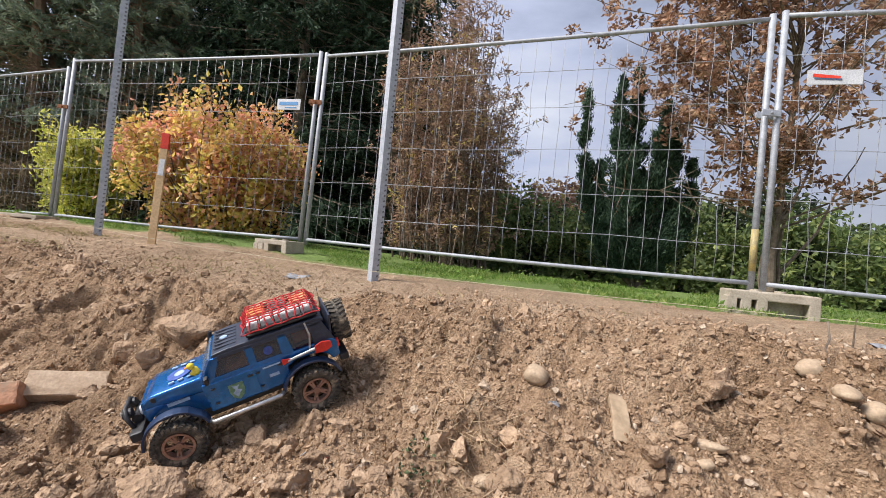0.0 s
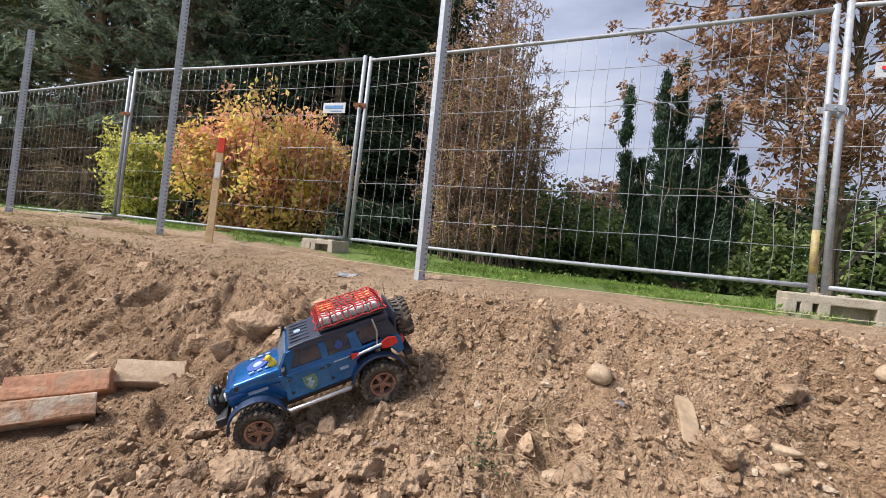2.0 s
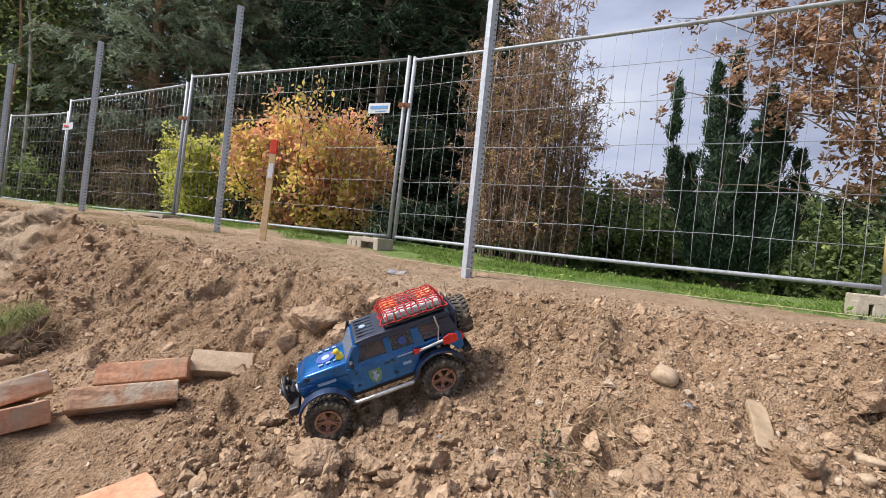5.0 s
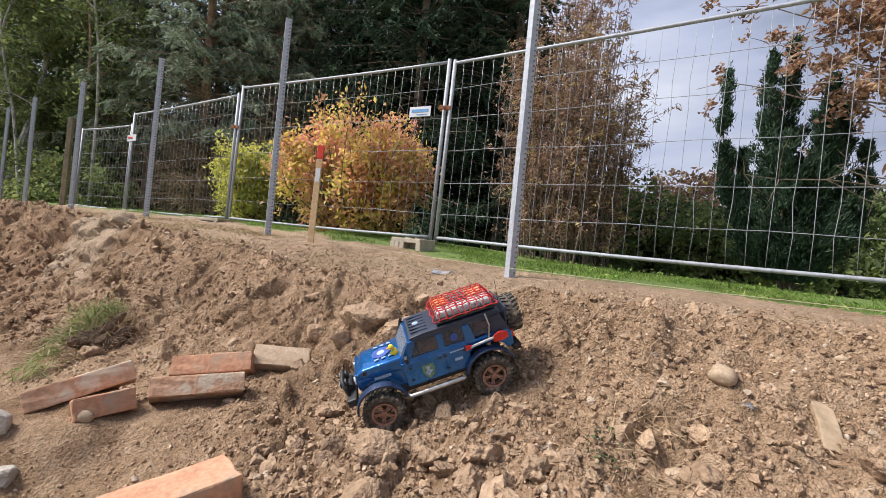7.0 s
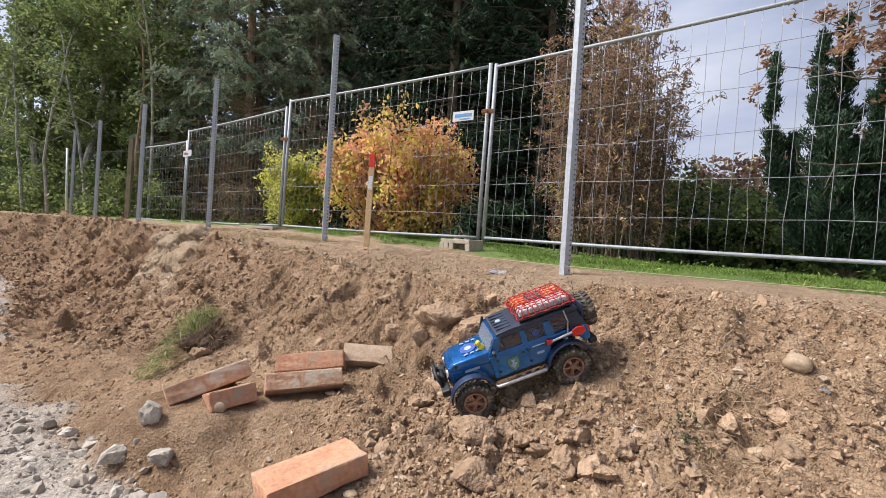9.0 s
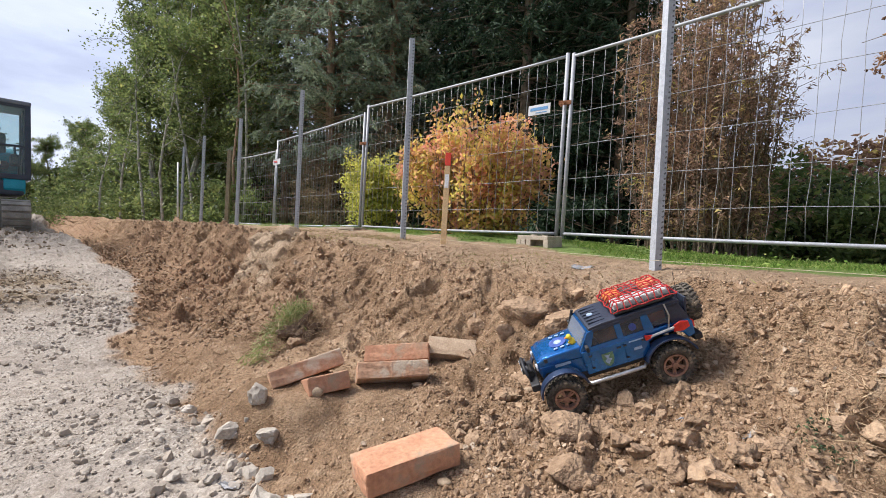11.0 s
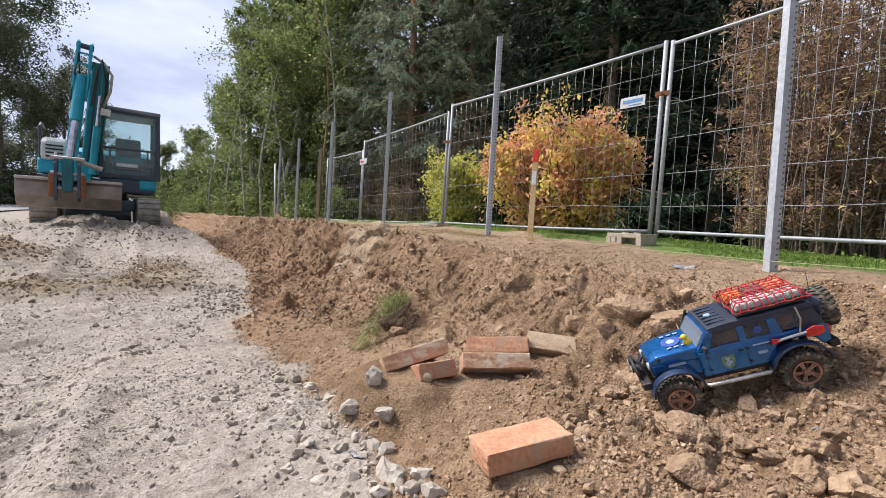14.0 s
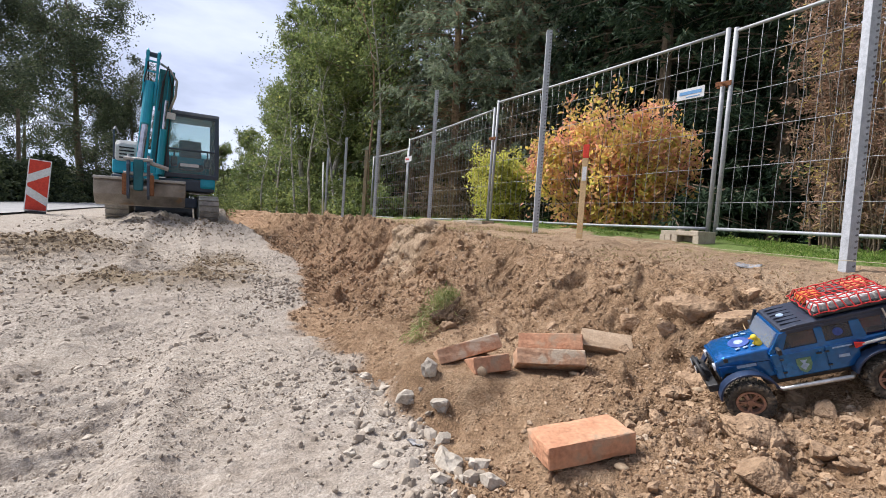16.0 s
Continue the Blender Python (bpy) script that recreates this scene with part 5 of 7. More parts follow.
M_CRATE = surface("white_grey_crate", (0.46, 0.46, 0.46), (0.66, 0.66, 0.65), 30, 0.6)
M_ORANGE = surface("orange_plastic", (0.66, 0.17, 0.03), (0.76, 0.27, 0.07), 20, 0.5)
M_DUCK = surface("yellow_plastic", (0.72, 0.50, 0.02), (0.82, 0.62, 0.05), 25, 0.4)
M_STICKER = surface("pale_blue_sticker", (0.25, 0.35, 0.52), (0.40, 0.50, 0.64), 60, 0.5)
M_NAVY = surface("navy_sticker", (0.03, 0.07, 0.28), (0.06, 0.11, 0.38), 60, 0.5)
M_GREEN = surface("green_crest", (0.06, 0.17, 0.09), (0.20, 0.32, 0.19), 130, 0.5)
M_WINDOW = glass_material("smoked_window", (0.30, 0.30, 0.31), 0.05, 0.80)
# the screen's pale grey tint stands in for its reflection
M_SCREEN = glass_material("pale_sheen_clear_screen", (0.42, 0.46, 0.50), 0.08, 0.72)
M_LAMP = glass_material("lamp_glass", (0.7, 0.72, 0.75), 0.05, 0.3)
M_STEELGREY = surface("dark_grey_bag", (0.10, 0.10, 0.10), (0.20, 0.19, 0.18), 40, 0.8)
M_SEAT = surface("red_brown_seat", (0.62, 0.20, 0.08), (0.78, 0.34, 0.15), 40, 0.7)


def tyre_mesh(radius, width):
    bm = bmesh.new()
    n = 36
    prof = [(0.58, -0.30), (0.66, -0.44), (0.80, -0.50), (0.91, -0.47), (0.95, -0.36), (0.955, 0.0), (0.95, 0.36), (0.91, 0.47), (0.80, 0.50), (0.66, 0.44), (0.58, 0.30)]
    rings = []
    for i in range(n):
        a = 2 * math.pi * i / n
        rings.append([bm.verts.new((r * radius * math.cos(a), y * width, r * radius * math.sin(a))) for r, y in prof])
    for i in range(n):
        p, q = rings[i], rings[(i + 1) % n]
        for k in range(len(prof)):
            kk = (k + 1) % len(prof)
            bm.faces.new((p[k], p[kk], q[kk], q[k]))
    bmesh.ops.recalc_face_normals(bm, faces=bm.faces[:])
    for i in range(26):
        a = 2 * math.pi * i / 26
        for side in (-1, 1):
            t = a + side * 0.06
            m = Matrix.Rotation(-t, 4, "Y") @ Matrix.Translation((radius * 0.965, side * width * 0.27, 0)) @ Matrix.Rotation(side * 0.35, 4, "X")
            add_box(bm, (radius * 0.10, width * 0.40, radius * 0.12), m)
            m = Matrix.Rotation(-t, 4, "Y") @ Matrix.Translation((radius * 0.90, side * width * 0.49, 0))
            add_box(bm, (radius * 0.16, width * 0.09, radius * 0.11), m)
    return bm


def rim_mesh(radius, width, side):
    bm = bmesh.new()
    n = 30
    for r0, r1, y0, y1 in ((0.60, 0.60, -0.42, 0.42), (0.60, 0.50, 0.42, 0.40), (0.50, 0.47, 0.40, 0.10)):
        for i in range(n):
            a, b = 2 * math.pi * i / n, 2 * math.pi * (i + 1) / n
            vs = [bm.verts.new((r * radius * math.cos(t), side * y * width, r * radius * math.sin(t))) for r, y, t in ((r0, y0, a), (r0, y0, b), (r1, y1, b), (r1, y1, a))]
            bm.faces.new(vs)
    for i in range(5):
        for d in (-0.13, 0.13):
            a = 2 * math.pi * i / 5 + d
            m = Matrix.Rotation(-a, 4, "Y") @ Matrix.Translation((radius * 0.32, side * width * 0.24, 0))
            add_box(bm, (radius * 0.42, width * 0.16, radius * 0.085), m, radius * 0.012)
    add_tube(bm, [(0, -side * width * 0.4, 0), (0, side * width * 0.40, 0)], radius * 0.15, 14)
    for i in range(5):
        a = 2 * math.pi * (i + 0.5) / 5
        add_tube(bm, [(radius * 0.22 * math.cos(a), side * width * 0.2, radius * 0.22 * math.sin(a)), (radius * 0.22 * math.cos(a), side * width * 0.36, radius * 0.22 * math.sin(a))], radius * 0.035, 8)
    return bm


def car_wheel(car, x, y, z, side, turn=0.0, radius=0.064, width=0.05, name="wheel", lay=None):
    hub = new(name)
    hub.parent = car
    hub.matrix_basis = lay or pose(x, y, z, 0, 0, turn)
    part("tyre", tyre_mesh(radius, width), M_TYRE, hub, "knobbly black tyre with dry mud")
    part("rim", rim_mesh(radius, width, side), M_BRONZE, hub, "bronze spoked rim")


def model_car(m):
    car = thing("model_car", m, "blue radio-controlled off-road model car with a loaded roof rack", "model car")
    hz, fx, rx = 0.064, 0.175, -0.175
    for x, turn in ((fx, -6), (rx, 0)):
        for side in (-1, 1):
            car_wheel(car, x, side * 0.092, hz, side, turn)
    # lower tub, hood, cab
    tub = [(0.085, 0.108), (0.088, 0.190), (-0.255, 0.193), (-0.266, 0.180), (-0.266, 0.135), (-0.245, 0.128), (-0.232, 0.150), (-0.205, 0.165), (-0.145, 0.165), (-0.118, 0.150), (-0.095, 0.108)]
    part("body", prism(tub, 0.176, None, 0.004), M_BLUE, car, "metallic blue body tub")
    bm = bmesh.new()
    hood = [(0.228, 0.165), (0.226, 0.186), (0.205, 0.199), (0.08, 0.207), (0.08, 0.165)]
    add_prism(bm, hood, 0.150, None, 0.006)
    for v in bm.verts:
        v.co.y *= 1.0 - 0.16 * max(0, (v.co.x - 0.08) / 0.15)
    part("hood", bm, M_BLUE, car, "metallic blue hood with white prints", True)
    part("hood_side", prism([(0.225, 0.128), (0.225, 0.170), (0.08, 0.172), (0.08, 0.110), (0.12, 0.112), (0.14, 0.140), (0.21, 0.145)], 0.132, None, 0.003), M_BLUE, car)
    for k in (-1, 1):
        part("hood_latch", box((0.012, 0.006, 0.014), Matrix.Translation((0.200, k * 0.064, 0.188)), 0.002), M_BLACK, car)
        for j in range(3):
            part("hood_vent", box((0.014, 0.007, 0.003), Matrix.Translation((0.155 - j * 0.022, k * 0.042, 0.2065 + 0.001 * j)) @ pose(0, 0, 0, 0, 3, k * 12), 0.001), M_STICKER, car)
    part("round_print", tube([(0.140, 0, 0.2040), (0.1402, 0, 0.2062)], 0.030, 24), M_NAVY, car, "round navy print")
    part("print_ring", tube([(0.140, 0, 0.2046), (0.1402, 0, 0.2068)], 0.013, 16), M_STICKER, car)
    # cab: frame pieces round dark windows
    part("windscreen_frame", prism([(0.090, 0.190), (0.050, 0.250), (0.038, 0.250), (0.074, 0.190)], 0.168, None, 0.002), M_BLUE, car)
    part("windscreen", prism([(0.0915, 0.196), (0.056, 0.2465), (0.052, 0.2465), (0.087, 0.196)], 0.146), M_SCREEN, car, "clear windscreen with a pale reflection in its tint")
    for k in (-1, 1):
        y = k * 0.0825
        lean = Matrix.Translation((0, y, 0)) @ Matrix.Rotation(k * 0.10, 4, "X")
        for name, outline, mat, deep in (
                ("front_pillar", [(0.075, 0.188), (0.040, 0.250), (0.026, 0.250), (0.056, 0.188)], M_BLUE, 0.008),
                ("front_window", [(0.056, 0.196), (0.030, 0.243), (-0.036, 0.243), (-0.036, 0.196)], M_WINDOW, 0.003),
                ("middle_pillar", [(-0.034, 0.188), (-0.034, 0.250), (-0.054, 0.250), (-0.054, 0.188)], M_BLUE, 0.009),
                ("rear_window", [(-0.054, 0.196), (-0.054, 0.243), (-0.120, 0.243), (-0.124, 0.200), (-0.112, 0.196)], M_WINDOW, 0.003),
                ("rear_pillar", [(-0.118, 0.188), (-0.118, 0.250), (-0.140, 0.250), (-0.150, 0.188)], M_BLUE, 0.009),
                ("quarter_window", [(-0.142, 0.198), (-0.142, 0.242), (-0.205, 0.242), (-0.212, 0.198)], M_WINDOW, 0.003),
                ("back_pillar", [(-0.205, 0.188), (-0.205, 0.250), (-0.240, 0.250), (-0.262, 0.188)], M_ROOF, 0.009),
                ("window_sill", [(0.075, 0.186), (0.070, 0.198), (-0.130, 0.198), (-0.130, 0.186)], M_BLUE, 0.010),
                ("window_head", [(0.036, 0.242), (0.030, 0.252), (-0.240, 0.252), (-0.236, 0.242)], M_ROOF, 0.009)):
            part(name, prism([(px, pz - 0.19) for px, pz in outline], deep, Matrix.Translation((0, 0, 0.19)) @ lean, 0.0012 if deep > 0.004 else 0), mat, car)
        # doors: shallow raised skins with seams, handle, hinges
        for name, x0, x1 in (("front_door", 0.066, -0.042), ("rear_door", -0.046, -0.122)):
            d = part(name, prism([(x0, 0.113), (x0, 0.187), (x1, 0.187), (x1 - 0.001, 0.135 if x1 < -0.1 else 0.113), (x1 + 0.018, 0.113)], 0.004, Matrix.Translation((0, k * 0.0895, 0)), 0.0012), M_BLUE, car)
            part("handle", box((0.014, 0.004, 0.005), Matrix.Translation((x1 + 0.014, k * 0.0935, 0.172)), 0.001), M_BLACK, d)
            for z in (0.130, 0.172):
                part("hinge", box((0.010, 0.004, 0.005), Matrix.Translation((x0 - 0.002, k * 0.0930, z)), 0.001), M_BLACK, d)
        part("mirror", box((0.010, 0.022, 0.018), Matrix.Translation((0.068, k * 0.104, 0.207)), 0.003), M_BLACK, car)
        part("step_bar", tube([(0.095, k * 0.092, 0.090), (0.085, k * 0.106, 0.089), (-0.085, k * 0.106, 0.089), (-0.095, k * 0.092, 0.090)], 0.0062, 10), M_ALU, car, "bare metal step bar", True)
        # fender flares
        for cx, cz, rad, a0, a1 in ((fx - 0.004, 0.082, 0.078, 2, 168), (rx, 0.080, 0.080, 14, 168)):
            turns_ = [radians(a0 + (a1 - a0) * i / 14) for i in range(15)]
            arc = [(cx + (rad + 0.003) * math.cos(a), cz + (rad + 0.003) * (0.92 if a < 2.2 else 0.86) * math.sin(a)) for a in turns_]
            arc += [(cx + (rad - 0.003) * math.cos(a), cz + (rad - 0.003) * (0.92 if a < 2.2 else 0.86) * math.sin(a)) for a in turns_[::-1]]
            part("fender_flare", prism(arc, 0.030, Matrix.Translation((0, k * 0.096, 0)), 0.0012), M_FENDER, car, "fender flare, the body blue darkened as in shade")
        crest = part("crest", prism([(-0.006, 0.166), (0.030, 0.166), (0.031, 0.146), (0.025, 0.128), (0.012, 0.118), (-0.001, 0.128), (-0.007, 0.146)], 0.0015, Matrix.Translation((0, k * 0.0922, 0))), M_GREEN, car, "small green and white crest sticker")
        part("crest_charge", prism([(0.004, 0.160), (0.012, 0.158), (0.022, 0.162), (0.016, 0.148), (0.024, 0.140), (0.014, 0.126), (0.008, 0.136), (0.000, 0.144), (0.010, 0.149)], 0.0012, Matrix.Translation((0, k * 0.0933, 0))), M_STICKER, crest)
        part("door_print", box((0.026, 0.0015, 0.009), Matrix.Translation((-0.085, k * 0.0922, 0.150)), 0.0004), M_STICKER, car, "pale lettered sticker as a bar")
        part("long_print", box((0.046, 0.0015, 0.004), Matrix.Translation((-0.085, k * 0.0922, 0.178)), 0.0004), M_STICKER, car)
        part("hood_print", box((0.052, 0.0015, 0.009), Matrix.Translation((0.150, k * 0.0670, 0.160)) @ pose(0, 0, 0, 0, 0, -k * 1.5), 0.0004), M_STICKER, car)
        part("window_print", tube([(-0.088, k * 0.0795, 0.219), (-0.088, k * 0.0832, 0.219)], 0.012, 14), M_NAVY, car)
    # red cargo seen inside, seats
    part("rear_cargo", box((0.05, 0.10, 0.035), Matrix.Translation((-0.18, 0, 0.212)), 0.004), M_RED, car)
    part("seat", prism([(-0.045, 0.190), (-0.040, 0.236), (-0.026, 0.240), (-0.014, 0.214), (0.022, 0.210), (0.024, 0.190)], 0.150, None, 0.006), M_SEAT, car)
    part("roof", prism([(0.046, 0.247), (0.042, 0.258), (0.0, 0.262), (-0.235, 0.262), (-0.247, 0.255), (-0.247, 0.247)], 0.158, None, 0.003), M_ROOF, car, "dark navy ribbed roof")
    for j in range(6):
        part("roof_rib", box((0.055, 0.005, 0.003), Matrix.Translation((0.008, -0.055 + j * 0.022, 0.2628)), 0.001), M_ROOF, car)
    part("roof_print", tube([(0.012, 0.0, 0.2632), (0.012, 0.0, 0.2652)], 0.010, 18), M_STICKER, car, "pale star sticker on the roof")
    part("tail", box((0.006, 0.16, 0.075), Matrix.Translation((-0.259, 0, 0.222)) @ pose(0, 0, 0, 0, -10, 0), 0.002), M_ROOF, car)
    # nose
    part("grille", prism([(0.228, 0.135), (0.232, 0.160), (0.229, 0.188), (0.220, 0.190), (0.220, 0.135)], 0.122, None, 0.002), M_BLUE, car)
    for j in range(7):
        part("grille_slot", box((0.003, 0.007, 0.030), Matrix.Translation((0.2315, -0.030 + j * 0.010, 0.163)), 0.001), M_BLACK, car)
    for k in (-1, 1):
        part("headlight", tube([(0.224, k * 0.047, 0.166), (0.236, k * 0.047, 0.166)], 0.012, 16), M_LAMP, car, "round headlight")
    bumper = part("front_bumper", box((0.030, 0.170, 0.024), Matrix.Translation((0.256, 0, 0.116)), 0.005), M_BLACK, car, "black steel winch bumper")
    part("bull_bar", tube([(0.262, -0.052, 0.120), (0.272, -0.048, 0.158), (0.274, -0.030, 0.172), (0.274, 0.030, 0.172), (0.272, 0.048, 0.158), (0.262, 0.052, 0.120)], 0.0055, 8), M_BLACK, bumper, "", True)
    part("winch", tube([(0.258, -0.030, 0.138), (0.258, 0.030, 0.138)], 0.012, 12), M_BLACK, bumper)
    for k in (-1, 1):
        part("spot_lamp", tube([(0.262, k * 0.026, 0.158), (0.283, k * 0.026, 0.158)], 0.013, 14), M_BLACK, bumper)
        part("lens", tube([(0.2832, k * 0.026, 0.158), (0.2845, k * 0.026, 0.158)], 0.011, 14), M_LAMP, bumper)
    part("rear_bumper", box((0.026, 0.165, 0.020), Matrix.Translation((-0.276, 0, 0.118)), 0.004), M_BLACK, car)
    for k in (-1, 1):
        part("tail_light", box((0.008, 0.016, 0.022), Matrix.Translation((-0.268, k * 0.076, 0.168)), 0.002), M_RED, car)
    # axles, links and shocks
    for x in (fx, rx):
        part("axle", tube([(x, -0.075, hz), (x, 0.075, hz)], 0.011, 10), M_BLACK, car)
        part("diff", tube([(x + 0.022, 0.012, hz), (x - 0.022, 0.012, hz)], 0.019, 12), M_BLACK, car)
        for k in (-1, 1):
            part("shock", tube([(x - 0.012, k * 0.052, hz + 0.01), (x - 0.02, k * 0.046, 0.160)], 0.008, 10), M_ALU, car)
    part("chassis", box((0.46, 0.052, 0.022), Matrix.Translation((-0.005, 0, 0.112)), 0.003), M_BLACK, car)
    part("skid_plate", box((0.23, 0.135, 0.030), Matrix.Translation((0.0, 0, 0.098)), 0.008), M_BLACK, car)
    # spare wheel
    car_wheel(car, 0, 0, 0, -1, 0, 0.062, 0.046, "spare_wheel", Matrix.Translation((-0.292, 0.0, 0.200)) @ pose(0, 0, 0, 0, 0, 90))
    # shovel on its rack
    shovel = part("shovel", tube([(-0.128, 0.097, 0.176), (-0.205, 0.099, 0.184)], 0.004, 8), M_ALU, car, "toy shovel strapped on, red blade")
    part("blade", prism([(-0.200, 0.170), (-0.204, 0.192), (-0.225, 0.199), (-0.248, 0.192), (-0.250, 0.174), (-0.230, 0.166)], 0.006, Matrix.Translation((0, 0.100, 0)), 0.002), M_RED, shovel)
    part("grip", prism([(-0.112, 0.168), (-0.112, 0.186), (-0.135, 0.180), (-0.135, 0.174)], 0.006, Matrix.Translation((0, 0.097, 0)), 0.001), M_RED, shovel)
    part("rack_bar", tube([(-0.190, 0.094, 0.186), (-0.200, 0.093, 0.225), (-0.196, 0.086, 0.262)], 0.0026, 6), M_ALU, car)
    # roof load under a net
    rack = part("roof_rack", box((0.190, 0.140, 0.006), Matrix.Translation((-0.142, 0, 0.270)), 0.002), M_BLACK, car, "black roof rack with netted load")
    for k in (-1, 1):
        part("rack_rail", tube([(-0.050, k * 0.072, 0.270), (-0.050, k * 0.072, 0.284), (-0.236, k * 0.072, 0.284), (-0.236, k * 0.072, 0.270)], 0.003, 6), M_BLACK, rack)
    for j in range(5):
        part("crate", box((0.032, 0.050, 0.026), Matrix.Translation((-0.072 - j * 0.036, 0.040, 0.287)), 0.004), M_CRATE, rack, "white-grey load box")
    for j in range(3):
        part("load_bag", box((0.052, 0.052, 0.024 + 0.004 * (j % 2)), Matrix.Translation((-0.082 - j * 0.060, -0.032, 0.287)), 0.007), (M_ORANGE, M_STEELGREY, M_SEAT)[j], rack)
    bm = bmesh.new()

    def net_z(x, y):
        edge = min(1.0, (0.104 - abs(x + 0.143)) / 0.018, (0.082 - abs(y)) / 0.014)
        return 0.272 + 0.033 * max(0.0, edge) ** 0.6
    for i in range(9):
        y = -0.080 + 0.160 * i / 8
        add_tube(bm, [(-0.143 + 0.200 * (q / 12 - 0.5), y + 0.004 * math.sin(q * 2.1 + i), net_z(-0.143 + 0.200 * (q / 12 - 0.5), y)) for q in range(13)], 0.0019, 5)
    for i in range(11):
        x = -0.143 + 0.200 * (i / 10 - 0.5)
        add_tube(bm, [(x + 0.004 * math.sin(q * 1.7 + i), 0.160 * (q / 10 - 0.5), net_z(x, 0.160 * (q / 10 - 0.5))) for q in range(11)], 0.0019, 5)
    part("net", bm, M_NET, rack, "red elastic cargo net")
    # duck on the hood, wing mirrors' stalks, aerial
    duck = part("toy_duck", tube([(0.098, 0.036, 0.2065), (0.096, 0.036, 0.213), (0.096, 0.036, 0.222), (0.096, 0.036, 0.226)], 0.014, 12, 0.004), M_DUCK, car, "small yellow rubber duck on the hood", True)
    bm = bmesh.new()
    bmesh.ops.create_icosphere(bm, subdivisions=2, radius=0.0095, matrix=Matrix.Translation((0.103, 0.036, 0.230)))
    part("head", bm, M_DUCK, duck, smooth=True)
    part("beak", box((0.008, 0.007, 0.003), Matrix.Translation((0.114, 0.036, 0.229)), 0.001), M_ORANGE, duck)
    part("aerial", tube([(-0.250, 0.060, 0.250), (-0.255, 0.062, 0.345)], 0.0009, 4), M_BLACK, car)
    part("snorkel", tube([(0.085, -0.080, 0.190), (0.070, -0.084, 0.215), (0.050, -0.080, 0.262)], 0.005, 8), M_BLACK, car)
    return car


# the car stands on the slope, nose down and leaning to the track
near_front, near_rear = Vector((-0.676, 1.112, 0.256)), Vector((-0.344, 1.255, 0.399))
cx_ = (near_front - near_rear).normalized()
cz_ = Vector((-0.10, -0.27, 1.0))
cz_ = (cz_ - cx_ * cz_.dot(cx_)).normalized()
cy_ = cz_.cross(cx_)
CAR = 1.10
car_m = Matrix((cx_, cy_, cz_)).transposed().to_4x4() @ Matrix.Diagonal((CAR, CAR, CAR, 1))
car_m.translation = (near_front + near_rear) / 2 - cy_ * (0.092 * CAR)
model_car(car_m)

# ---- excavator ----
M_TEAL = surface("teal_excavator_paint", (0.009, 0.29, 0.41), (0.016, 0.39, 0.53), 3, 0.4, bump=0.05, stain=(0.12, 0.16, 0.15), stain_at=0.66)
# the boom's teal, darkened: its shade is put into the colour
M_TEALSHADE = surface("shaded_teal_boom_paint", (0.006, 0.16, 0.21), (0.011, 0.24, 0.30), 3, 0.45, bump=0.05, stain=(0.10, 0.13, 0.12), stain_at=0.66)
M_CABROOF = surface("light_grey_cab_roof", (0.13, 0.15, 0.18), (0.22, 0.245, 0.28), 4, 0.5, bump=0.05)
M_CABSEAT = surface("grey_blue_seat", (0.10, 0.13, 0.155), (0.17, 0.20, 0.23), 12, 0.8)
M_CAB = surface("dark_blue_grey_cab", (0.030, 0.045, 0.070), (0.060, 0.080, 0.115), 4, 0.45, bump=0.05)
M_STEEL = surface("worn_bucket_steel", (0.20, 0.18, 0.16), (0.36, 0.33, 0.295), 5, 0.5, 0.3, bump=0.3, stain=(0.30, 0.20, 0.12), stain_at=0.58)
M_RIM = surface("lighter_pale_steel", (0.34, 0.32, 0.30), (0.50, 0.48, 0.45), 8, 0.5, 0.3, bump=0.2)
M_TRACK = surface("dusty_rubber_track", (0.25, 0.235, 0.215), (0.46, 0.43, 0.39), 6, 0.9, bump=0.4)
M_CABGLASS = glass_material("cab_glass", (0.55, 0.62, 0.62), 0.04, 0.86)
M_CHROME = surface("chromed_rod", (0.60, 0.60, 0.62), (0.75, 0.75, 0.77), 10, 0.15, 0.95, bump=0)


